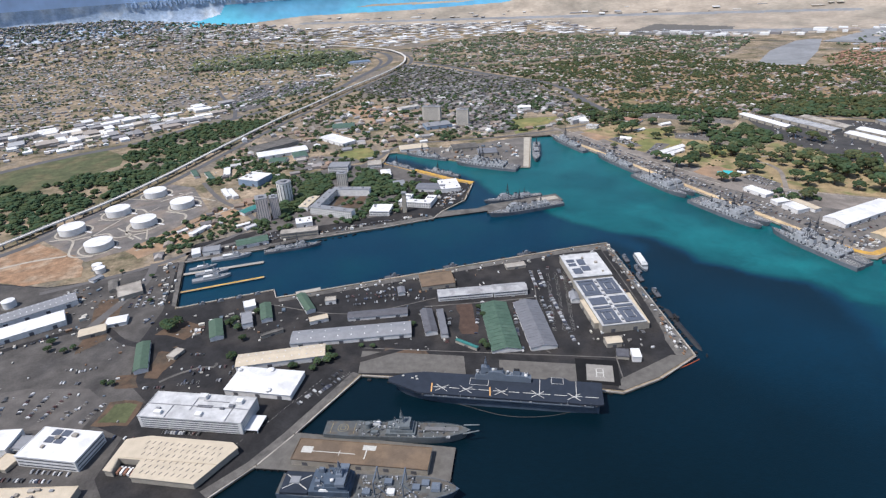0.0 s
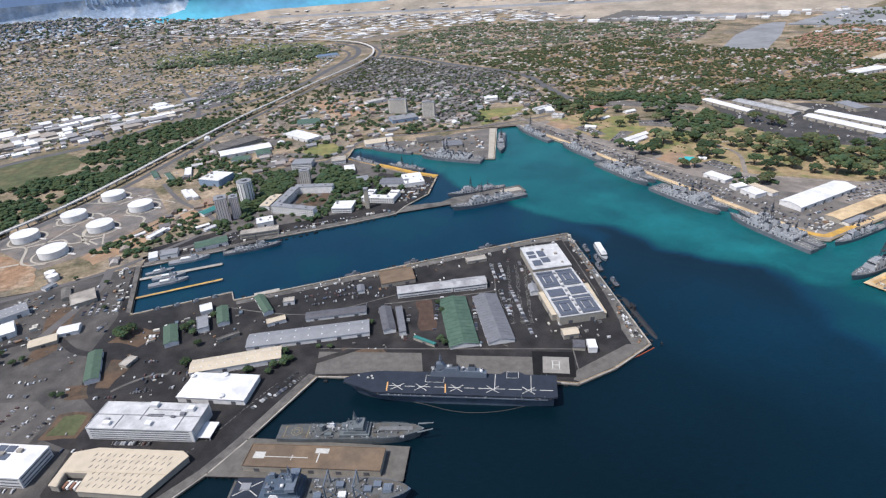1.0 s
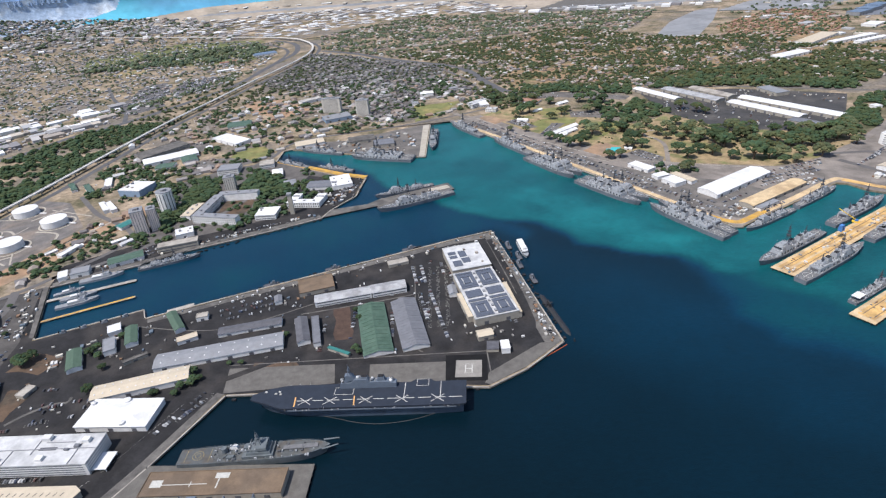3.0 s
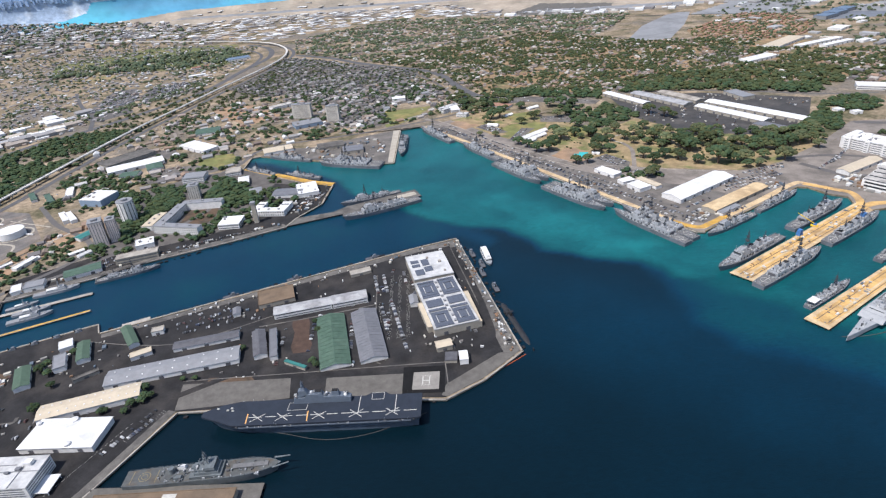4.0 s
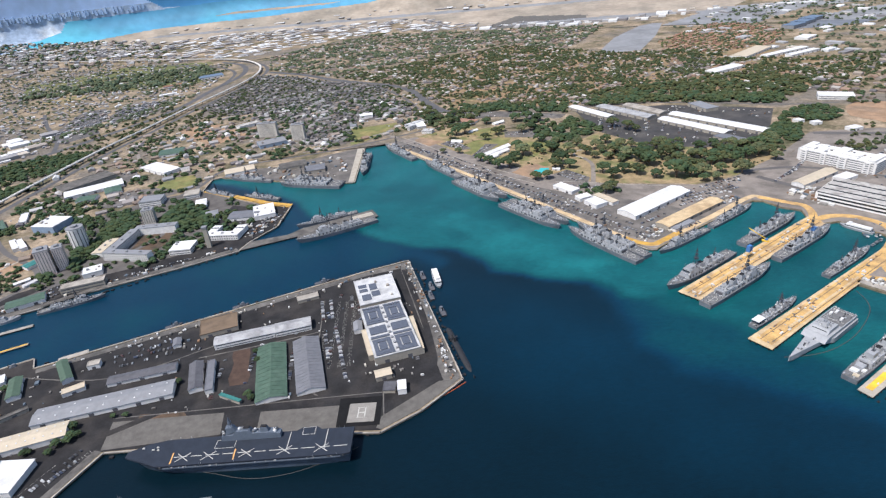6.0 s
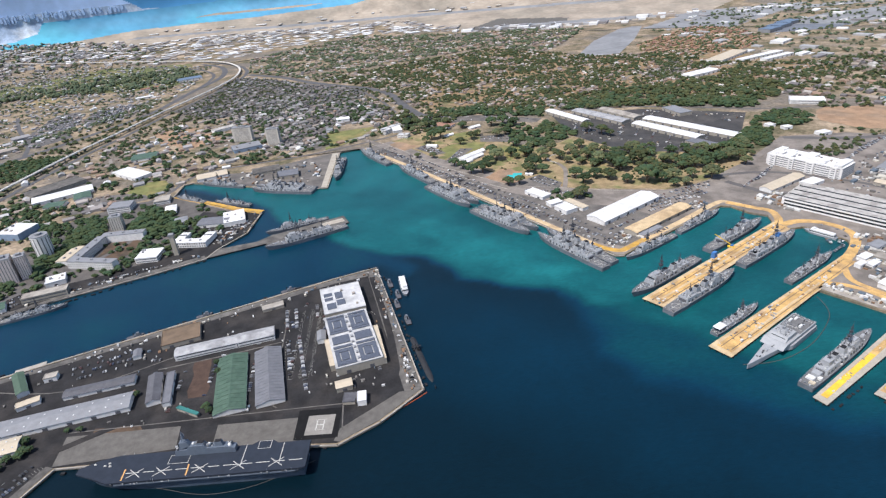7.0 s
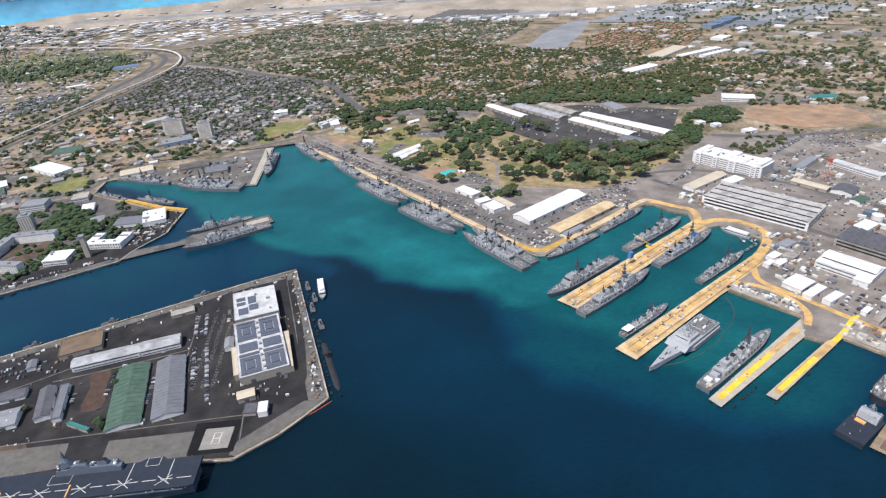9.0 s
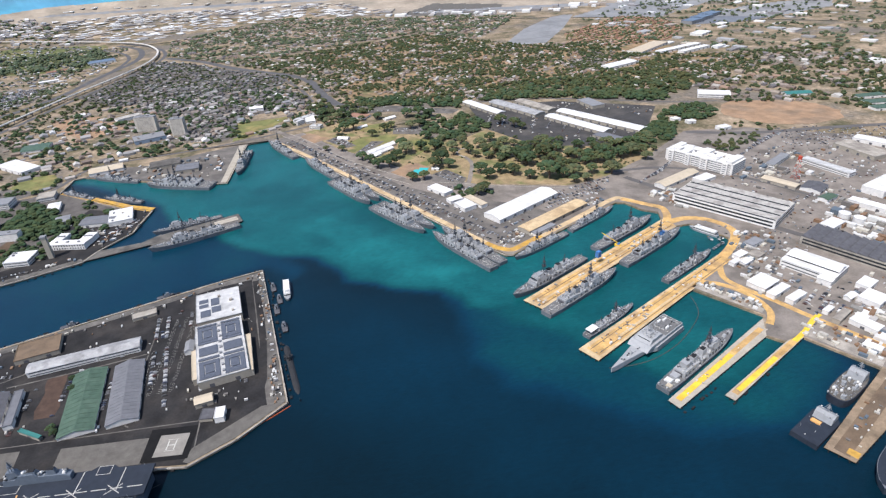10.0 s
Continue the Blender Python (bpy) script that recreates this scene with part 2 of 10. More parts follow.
M_LEAF2 = mat("olive_leaf", (0.100, 0.102, 0.042, 1), 0.9, vary=0.3, size=12.0, fine=0.8, bump=0.45, island=0.2, rand=0.3, spec=0.12, alt=(0.038, 0.064, 0.034, 1))
M_SHIPWHITE = mat("ship_white", (0.60, 0.60, 0.585, 1), 0.5, vary=0.12, size=3, fine=0.6)
M_LEAF4 = mat("dusty_leaf", (0.125, 0.125, 0.058, 1), 0.9, vary=0.3, size=9.0, fine=0.8, bump=0.45, island=0.2, rand=0.3, spec=0.12, alt=(0.060, 0.078, 0.042, 1))
# Paler than the near leaves: distance haze is put into the colour.
M_LEAF3 = mat("hazed_leaf", (0.125, 0.140, 0.075, 1), 0.95, vary=0.3, size=20.0, fine=2.0, island=0.2, spec=0.1, alt=(0.066, 0.096, 0.064, 1))
M_VIADUCT = mat("pale_viaduct_concrete", (0.56, 0.54, 0.50, 1), 0.85, vary=0.15, size=10, fine=1.0)
M_SAND = mat("pale_path_concrete", (0.38, 0.345, 0.285, 1), 0.9, vary=0.2, size=8, fine=1.0)
# Darker copy of the white roof: the cloud shade is put into its colour.
M_SHADEWHITE = mat("shaded_white_roof", (0.36, 0.36, 0.362, 1), 0.7, vary=0.25, size=7, fine=1.0, stain=(0.26, 0.26, 0.262, 1))
# Greyed white with mottling; on the depots the cloud shade is in the colour.
M_DULLWHITE = mat("dull_mottled_white_roof", (0.50, 0.50, 0.495, 1), 0.7, vary=0.22, size=9, fine=1.0, stain=(0.39, 0.39, 0.385, 1))
M_MOTORWAY = mat("motorway_asphalt", (0.098, 0.096, 0.098, 1), 0.9, vary=0.2, size=30, fine=2.0)
M_PALESHIP = mat("pale_ship_grey", (0.31, 0.32, 0.33, 1), 0.6, vary=0.12, size=5, fine=0.6)
M_BLUEWALL = mat("pale_blue_wall", (0.22, 0.29, 0.38, 1), 0.7, vary=0.15, size=5, fine=0.7)
M_DARKSHIP = mat("dark_blue_grey_hull", (0.068, 0.092, 0.126, 1), 0.55, vary=0.2, size=6, fine=0.7, stain=(0.056, 0.074, 0.098, 1))
M_GREENSHIP = mat("dark_green_grey_hull", (0.125, 0.142, 0.150, 1), 0.6, vary=0.2, size=6, fine=0.7, stain=(0.100, 0.112, 0.116, 1))
M_SHOPROOF = mat("sunlit_grey_brown_roof", (0.43, 0.41, 0.375, 1), 0.7, vary=0.25, size=8, fine=1.0, stain=(0.29, 0.27, 0.245, 1))
M_TOWERWALL = mat("warm_grey_render", (0.50, 0.465, 0.41, 1), 0.8, vary=0.15, size=6, fine=0.7)
M_PINKWALL = mat("pinkish_wall", (0.68, 0.58, 0.53, 1), 0.8, vary=0.12, size=6, fine=0.7)
M_YARD = mat("worn_brown_asphalt", (0.150, 0.137, 0.123, 1), 0.9, vary=0.3, size=22, fine=2.0, stain=(0.110, 0.101, 0.093, 1))
M_GOLF = mat("golf_grass", (0.120, 0.135, 0.050, 1), 0.95, vary=0.4, size=45, fine=8.0, stain=(0.19, 0.165, 0.08, 1))
M_MAST = mat("dark_mast_grey", (0.060, 0.066, 0.076, 1), 0.6, vary=0.2, size=3)
M_REDROOF = mat("red_brown_tile", (0.23, 0.12, 0.08, 1), 0.9, vary=0.2, size=6)
M_HANGAR = mat("blue_hangar_roof", (0.13, 0.18, 0.25, 1), 0.6, vary=0.15, size=14)
M_HPAD = mat("helipad_concrete", (0.25, 0.235, 0.21, 1), 0.9, vary=0.2, size=9, fine=1.0)
M_EARTH = mat("dark_bare_earth", (0.105, 0.070, 0.046, 1), 0.95, vary=0.35, size=9, fine=1.2, stain=(0.075, 0.058, 0.042, 1))
M_LOT = mat("grey_brown_lot", (0.115, 0.105, 0.096, 1), 0.95, vary=0.3, size=18, fine=1.5, stain=(0.085, 0.079, 0.074, 1))
M_LSTDECK = mat("dark_steel_deck", (0.092, 0.098, 0.098, 1), 0.85, vary=0.25, size=5, fine=0.6, stain=(0.095, 0.085, 0.072, 1))
M_HILLSOIL = mat("stony_hill_soil", (0.27, 0.168, 0.100, 1), 0.95, vary=0.45, size=16, fine=2.0, stain=(0.34, 0.25, 0.17, 1))
M_ORANGE = mat("faded_orange_paint", (0.52, 0.31, 0.065, 1), 0.85, vary=0.25, size=8, fine=1.2, stain=(0.40, 0.25, 0.09, 1))
M_PIERBROWN = mat("brown_stained_concrete", (0.27, 0.205, 0.14, 1), 0.9, vary=0.3, size=9, fine=1.0, stain=(0.19, 0.145, 0.10, 1))
M_SANDTAN = mat("pale_ochre_paving", (0.54, 0.41, 0.245, 1), 0.9, vary=0.25, size=12, fine=1.5, stain=(0.44, 0.32, 0.185, 1))
M_LSTMARK = mat("faded_deck_yellow", (0.27, 0.215, 0.11, 1), 0.85, vary=0.3, size=3)
# Storage yard paving with the cloud shadow painted into its colour.
M_SHEDYARD = mat("shaded_yard_asphalt", (0.056, 0.054, 0.053, 1), 0.9, vary=0.35, size=24, fine=2.0, stain=(0.08, 0.074, 0.068, 1))

# ---- builders ----
from mathutils.geometry import tessellate_polygon

Z0 = 3.0                     # quay level above the water
HUB = (130.0, 20.0)          # middle of the flight path on the ground
NEAR_R = 3400.0


def part(name, bm, material, parent=None, label="", m=None):
    """Links a bmesh as one mesh object under its thing."""
    me = bpy.data.meshes.new(name)
    bm.to_mesh(me)
    bm.free()
    me.materials.append(material)
    ob = new(name, me)
    if parent is not None:
        ob.parent = parent
    if m is not None:
        ob.matrix_basis = m
    if label:
        ob["label"] = label
    return ob


def shared(name, me, parent, m):
    ob = new(name, me)
    ob.parent = parent
    ob.matrix_basis = m
    return ob


def thing(name, m, label, category, group="", kind=""):
    ob = new(name)
    ob.matrix_basis = m
    ob.empty_display_size = 2
    return tagged(ob, label, category, group, kind)


def box(bm, cx, cy, cz, sx, sy, sz, rz=0.0, taper=1.0, tx=None):
    """A box standing on cz; its top is shrunk by taper."""
    tx = taper if tx is None else tx
    c, s = math.cos(radians(rz)), math.sin(radians(rz))
    vs = []
    for z, kx, ky in ((0, 1, 1), (sz, tx, taper)):
        for x, y in ((-1, -1), (1, -1), (1, 1), (-1, 1)):
            px, py = x * sx / 2 * kx, y * sy / 2 * ky
            vs.append(bm.verts.new((cx + px * c - py * s, cy + px * s + py * c, cz + z)))
    for f in ((3, 2, 1, 0), (4, 5, 6, 7), (0, 1, 5, 4), (1, 2, 6, 5), (2, 3, 7, 6), (3, 0, 4, 7)):
        bm.faces.new([vs[i] for i in f])
    return vs


def tube(bm, a, b, r0, r1=None, n=8):
    """A round bar from a to b."""
    r1 = r0 if r1 is None else r1
    a, b = Vector(a), Vector(b)
    d = (b - a).normalized()
    u = d.orthogonal().normalized()
    w = d.cross(u)
    ring = [[bm.verts.new(p + (u * math.cos(2 * math.pi * i / n) + w * math.sin(2 * math.pi * i / n)) * r) for i in range(n)] for p, r in ((a, r0), (b, r1))]
    for i in range(n):
        j = (i + 1) % n
        bm.faces.new((ring[0][i], ring[0][j], ring[1][j], ring[1][i]))
    bm.faces.new(ring[0][::-1])
    bm.faces.new(ring[1])


def gable(bm, L, W, h, rise, over=0.6, cz=0.0, thick=0.35):
    """A pitched roof, ridge along x, with thickness."""
    a, b = L / 2 + over, W / 2 + over
    drop = rise * over / (W / 2)
    prof = [(-b, h - drop), (0, h + rise), (b, h - drop), (b, h - drop - thick), (0, h + rise - thick), (-b, h - drop - thick)]
    ends = [[bm.verts.new((x, y, cz + z)) for y, z in prof] for x in (-a, a)]
    for i in range(6):
        j = (i + 1) % 6
        bm.faces.new((ends[0][i], ends[1][i], ends[1][j], ends[0][j]))
    for e, flip in ((ends[0], 1), (ends[1], 0)):
        for q in ((0, 1, 4, 5), (1, 2, 3, 4)):
            q = q[::-1] if flip else q
            bm.faces.new([e[i] for i in q])


def gable_wall(bm, L, W, h, rise):
    """Walls with gable ends."""
    a, b = L / 2, W / 2
    prof = [(-b, 0), (b, 0), (b, h), (0, h + rise), (-b, h)]
    ends = [[bm.verts.new((x, y, z)) for y, z in prof] for x in (-a, a)]
    for i in range(5):
        j = (i + 1) % 5
        bm.faces.new((ends[0][j], ends[0][i], ends[1][i], ends[1][j]))
    bm.faces.new(ends[0])
    bm.faces.new(ends[1][::-1])


def slab(bm, pts, z, depth, sides=True):
    """A flat plate of the outline pts with its top at z."""
    n = len(pts)
    area = sum(pts[i][0] * pts[(i + 1) % n][1] - pts[(i + 1) % n][0] * pts[i][1] for i in range(n))
    if area < 0:
        pts = pts[::-1]
    top = [bm.verts.new((x, y, z)) for x, y in pts]
    for tri in tessellate_polygon([[Vector((x, y, 0)) for x, y in pts]]):
        f = bm.faces.new([top[i] for i in tri])
        if f.normal.length == 0:
            f.normal_update()
        if f.normal.z < 0:
            f.normal_flip()
    if sides:
        low = [bm.verts.new((x, y, z - depth)) for x, y in pts]
        for i in range(n):
            j = (i + 1) % n
            bm.faces.new((low[i], low[j], top[j], top[i]))
    return top


def far(x, y, pull=1.0):
    """The distance is drawn in: ground beyond NEAR_R rises gently along the line of sight."""
    dx, dy = x - HUB[0], y - HUB[1]
    r = math.hypot(dx, dy)
    if r <= NEAR_R:
        return (x, y, Z0 + (1 - pull) * 600)
    k = NEAR_R + 1250.0 * (1 - math.exp(-(r - NEAR_R) / 1250.0))
    k *= pull
    return (HUB[0] + dx / r * k, HUB[1] + dy / r * k, Z0 + 442.0 * (1 - k / r))


def inside(p, poly):
    x, y = p
    hit = False
    j = len(poly) - 1
    for i in range(len(poly)):
        xi, yi = poly[i]
        xj, yj = poly[j]
        if (yi > y) != (yj > y) and x < (xj - xi) * (y - yi) / (yj - yi) + xi:
            hit = not hit
        j = i
    return hit


def ribbon(bm, pts, width, z, depth=0.0):
    """A strip of the given width along a line, smoothed."""
    fine = []
    for i in range(len(pts) - 1):
        p0, p1, p2, p3 = (Vector(pts[max(0, min(len(pts) - 1, k))]) for k in (i - 1, i, i + 1, i + 2))
        for k in range(6):
            t = k / 6
            fine.append(0.5 * (2 * p1 + (p2 - p0) * t + (2 * p0 - 5 * p1 + 4 * p2 - p3) * t * t + (3 * p1 - p0 - 3 * p2 + p3) * t ** 3))
    fine.append(Vector(pts[-1]))
    rows = []
    for i, p in enumerate(fine):
        d = (fine[min(i + 1, len(fine) - 1)] - fine[max(i - 1, 0)]).normalized()
        nrm = Vector((-d.y, d.x)) * width / 2
        row = []
        for q in (p + nrm, p - nrm):
            fx, fy, fz = far(q.x, q.y)
            row.append(bm.verts.new((fx, fy, fz - Z0 + z)))
        rows.append(row)
    for a, b in zip(rows, rows[1:]):
        f = bm.faces.new((a[0], a[1], b[1], b[0]))
        f.normal_update()
        if f.normal.z < 0:
            f.normal_flip()
    if depth:
        bmesh.ops.solidify(bm, geom=bm.faces[:], thickness=depth)
    return fine


def ragged(pts, step=14.0, amount=6.0):
    """An outline with uneven natural edges."""
    out, n = [], len(pts)
    for i in range(n):
        (x0, y0), (x1, y1) = pts[i], pts[(i + 1) % n]
        L = math.hypot(x1 - x0, y1 - y0)
        k = max(1, int(L / step))
        for j in range(k):
            x, y = x0 + (x1 - x0) * j / k, y0 + (y1 - y0) * j / k
            d = noise.noise((x / 23, y / 23, 3.1)) + 0.6 * noise.noise((x / 9, y / 9, 7.7))
            out.append((x - (y1 - y0) / L * d * amount, y + (x1 - x0) / L * d * amount))
    return out


def patch(name, pts, z, material, label, category="ground", kind="structure"):
    bm = bmesh.new()
    if category in ("soil", "lawn", "meadow", "field"):
        pts = ragged(pts)
    slab(bm, pts, z, 0.3)
    return tagged(part(name, bm, material), label, category, kind=kind)


# ---- water and land ----
M_WATER = water_material("harbour_water", (0.0014, 0.0066, 0.0098, 1), (0.0020, 0.0250, 0.0500, 1), (0.0034, 0.055, 0.065, 1), (0.012, 0.145, 0.152, 1))
# shoals and other pale water: outline, how pale, and the width of the fade
# the cloud-shadow edge and the reflected sky are painted in with them
LOCH = [(120, 985), (165, 935), (222, 890), (285, 866), (308, 828), (326, 784), (385, 745), (455, 708), (480, 655), (530, 632), (700, 720), (950, 900), (620, 1000), (330, 1500), (100, 1560), (-260, 1420), (-20, 1200), (30, 1090), (100, 1060)]
WATER_TONES = [(LOCH, 0.74, 34), ([(470, 800), (330, 1050), (240, 1000), (300, 880), (345, 815), (400, 752), (470, 716), (560, 760)], 0.92, 75),
          ([(490, 640), (520, 590), (560, 545), (590, 490), (650, 440), (720, 420), (1000, 560), (1000, 900), (700, 800)], 0.66, 60),
          ([(470, 680), (452, 565), (478, 500), (520, 458), (570, 415), (640, 370), (740, 350), (860, 410), (860, 600), (640, 660)], 0.41, 90),
          ([(-600, 640), (-300, 690), (199, 850), (230, 800), (260, 830), (220, 900), (60, 1040), (-30, 1190), (-600, 1000)], 0.30, 60),
          ([(150, 900), (480, 640), (860, 430), (950, 250), (600, 230), (330, 420), (190, 560)], 0.165, 240)]


def edge_gap(p, poly):
    """Distance to an outline, negative outside."""
    best = 1e18
    for (x0, y0), (x1, y1) in zip(poly, poly[1:] + poly[:1]):
        dx, dy = x1 - x0, y1 - y0
        u = max(0.0, min(1.0, ((p[0] - x0) * dx + (p[1] - y0) * dy) / (dx * dx + dy * dy)))
        best = min(best, (p[0] - x0 - u * dx) ** 2 + (p[1] - y0 - u * dy) ** 2)
    return math.sqrt(best) * (1 if inside(p, poly) else -1)


def water_tone(x, y):
    w = 17 * noise.noise((x / 110, y / 110, 1.3)) + 11 * noise.noise((x / 38, y / 38, 4.1))
    v = noise.noise((x / 110, y / 110, 8.3)) * 14
    # darker towards the south-west: cloud shade put into the water colour
    out = 0.03 + 0.05 * max(0.0, min(1.0, (x + 0.6 * y - 330) / 300))
    for poly, amount, fall in WATER_TONES:
        g = (edge_gap((x + w, y + v), poly) + fall * 0.5) / fall
        g = max(0.0, min(1.0, g))
        out = max(out, amount * g * g * (3 - 2 * g))
    return out * (0.93 + 0.22 * noise.noise((x / 160, y / 100, 2.2)))


xs = [-3400, -2000, -1200, -800] + list(range(-620, 1041, 10)) + [1200, 2000, 3500]
ys = [-2600, -1200, -400, 0] + list(range(260, 1571, 10)) + [1700]
verts = [(x, y, 0.0) for y in ys for x in xs]
nx = len(xs)
faces = [(j * nx + i, j * nx + i + 1, (j + 1) * nx + i + 1, (j + 1) * nx + i) for j in range(len(ys) - 1) for i in range(nx - 1)]
me = bpy.data.meshes.new("water")
me.from_pydata(verts, [], faces)
me.attributes.new("pale_water", "FLOAT", "POINT").data.foreach_set("value", [water_tone(x, y) if -620 <= x <= 1040 and 260 <= y <= 1570 else 0.0 for x, y, z in verts])
me.materials.append(M_WATER)
tagged(new("water", me), "deep blue harbour water with turquoise shoals and painted cloud shade", "water", kind="structure")

SHORE = [(-600, 0), (-279, 352), (-244, 391), (-217, 431), (-162, 523), (104, 488), (133, 482), (180, 504), (233, 543), (199, 850), (129, 834), (-110, 765), (-317, 706), (-327, 730), (-458, 686), (-509, 830),
         (-382, 873), (-368, 888), (-298, 910), (-173, 948), (-94, 977), (-79, 1009), (-34, 1063), (-16, 1156), (-70, 1187), (-156, 1263), (-231, 1323), (-224, 1400), (-203, 1406)]
SHORE2 = [(-53, 1322), (97, 1254), (118, 1250), (150, 1499), (202, 1510), (244, 1425), (305, 1308), (562, 790), (574, 770), (586, 767), (600, 775), (829, 885), (844, 879), (856, 845), (877, 825),
          (867, 799), (875, 769), (900, 770), (928, 710), (914, 685), (883, 670), (785, 602), (834, 521), (827, 513), (806, 487), (821, 468), (847, 471), (887, 398), (900, 300), (1000, 0)]
shore = SHORE + SHORE2
bm = bmesh.new()
steps = 121
arc = [(HUB[0] + NEAR_R * math.cos(math.pi * i / (steps - 1)), HUB[1] - 20 + NEAR_R * math.sin(math.pi * i / (steps - 1))) for i in range(steps)]
top = slab(bm, shore + arc, Z0, 5.0, sides=False)
bm.verts.ensure_lookup_table()
# quay faces down to the water
near_v = {(round(v.co.x, 2), round(v.co.y, 2)): v for v in bm.verts}
low = [bm.verts.new((x, y, -2.0)) for x, y in shore]
for i in range(len(shore) - 1):
    a, b = near_v[(round(shore[i][0], 2), round(shore[i][1], 2))], near_v[(round(shore[i + 1][0], 2), round(shore[i + 1][1], 2))]
    bm.faces.new((low[i], low[i + 1], b, a))
tagged(part("ground", bm, M_GROUND), "dry coastal land with scrub and bare soil", "ground", kind="structure")

# the far land: airfield, lagoon, city and sea, out to the horizon
M_SEA = mat("shallow_sea", (0.10, 0.31, 0.47, 1), 0.5, vary=0.3, size=500, fine=60, stain=(0.10, 0.40, 0.52, 1))
M_OCEAN = mat("open_sea", (0.08, 0.28, 0.52, 1), 0.5, vary=0.2, size=900, fine=80)
M_AIRGRASS = mat("airfield_grass", (0.36, 0.305, 0.24, 1), 0.95, vary=0.3, size=160, fine=25, stain=(0.28, 0.245, 0.195, 1))
M_RUNWAY = mat("runway_grey", (0.23, 0.235, 0.24, 1), 0.9, vary=0.25, size=120, fine=20)
# City and hills: the blue distance haze is put into these base colours.
M_CITY = mat("hazed_city_ground", (0.33, 0.42, 0.54, 1), 0.9, vary=0.35, size=45, fine=12, stain=(0.52, 0.58, 0.64, 1))
M_HILL = mat("hazed_hills", (0.46, 0.60, 0.82, 1), 0.95, vary=0.25, size=500, fine=60)
LAGOON = [(-3128, 5871), (-2752, 5555), (-2300, 5500), (-2035, 5680), (-1681, 6208), (-1176, 6260), (-655, 6280), (-126, 6480), (396, 6700), (900, 8000), (900, 12000), (-3699, 9167), (-2928, 7129), (-2803, 6290)]
SEA = [(-2700, 10400), (-1500, 9300), (1500, 8000), (3000, 5900), (9000, 9000), (40000, 40000), (20000, 90000), (-30000, 90000)]
FIELD = [(-1700, 4800), (-900, 4650), (520, 4350), (900, 3700), (1500, 3300), (2350, 3350), (3300, 4200), (4400, 9000), (800, 9000), (-900, 9000), (-1100, 6700), (-2100, 5900), (-2500, 5600), (-2450, 5450)]
RUNWAY = [(-1500, 5300), (700, 4750), (2700, 4250), (2760, 4400), (700, 4950), (-1450, 5450)]
APRON = [(911, 3609), (1241, 4049), (1619, 3732), (1414, 3317)]
TAXI = [(1700, 2980), (2300, 3420), (3000, 3300), (2000, 2700)]
STRIP = [(1055, 3620), (1775, 3440), (2504, 3110), (3181, 3020), (3200, 3130), (2504, 3240), (1775, 3560), (1055, 3700)]
EAPRON = [(2146, 2602), (2707, 2854), (3048, 2861), (3240, 2846), (3007, 2593), (2669, 2517), (2388, 2464), (2156, 2510)]
REEF = [(-1300, 7150), (-100, 7050), (100, 7350), (-1150, 7500)]
GOLF = [(-1571, 3402), (-1125, 3672), (-630, 3478), (-560, 3250), (-1000, 3000), (-1400, 2900)]
fan = [math.pi * (0.5 + 0.5 * i / 600) for i in range(-400, 521)]
radii = [NEAR_R * 1.0]
while radii[-1] < 60000:
    radii.append(radii[-1] * (1.009 + 0.05 * max(0.0, min(1.0, (radii[-1] - 6000) / 24000))))
verts = [far(HUB[0] + r * math.cos(a), HUB[1] + r * math.sin(a), 1.0) for j, r in enumerate(radii) for a in fan]
faces, kinds = [], []
for j in range(len(radii) - 1):
    r = (radii[j] + radii[j + 1]) / 2
    for i in range(len(fan) - 1):
        a = (fan[i] + fan[i + 1]) / 2
        p = (HUB[0] + r * math.cos(a), HUB[1] + r * math.sin(a))
        k = 0
        for kind, poly in ((7, REEF), (1, LAGOON), (2, SEA), (3, STRIP), (3, EAPRON), (3, RUNWAY), (4, APRON), (3, TAXI), (8, GOLF), (5, FIELD)):
            if inside(p, poly):
                k = {7: 5}.get(kind, kind)
                break
        else:
            if r > 13500:
                k = 7
            elif r > 6000:
                k = 6
        n = len(fan)
        faces.append((j * n + i, (j + 1) * n + i, (j + 1) * n + i + 1, j * n + i + 1))
        kinds.append(k)
me = bpy.data.meshes.new("far_ground")
me.from_pydata(verts, [], faces)
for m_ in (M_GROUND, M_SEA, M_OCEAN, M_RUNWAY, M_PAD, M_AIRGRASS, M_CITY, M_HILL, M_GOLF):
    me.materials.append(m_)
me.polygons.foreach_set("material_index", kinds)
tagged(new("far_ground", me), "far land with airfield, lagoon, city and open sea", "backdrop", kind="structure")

# quay edge: a pale concrete cope along the shore, a real step
for k, line in enumerate((SHORE[1:5], SHORE[4:10], SHORE[9:16], SHORE[15:25], SHORE[24:], SHORE2[:5], SHORE2[3:10])):
    bm = bmesh.new()
    for (x0, y0), (x1, y1) in zip(line, line[1:]):
        L = math.hypot(x1 - x0, y1 - y0)
        box(bm, (x0 + x1) / 2, (y0 + y1) / 2, Z0 - 1.2, L + 1.5, 1.6, 1.5, math.degrees(math.atan2(y1 - y0, x1 - x0)))
    tagged(part("quay_cope", bm, M_CONC), "worn concrete quay edge above the water", "quay", kind="structure")

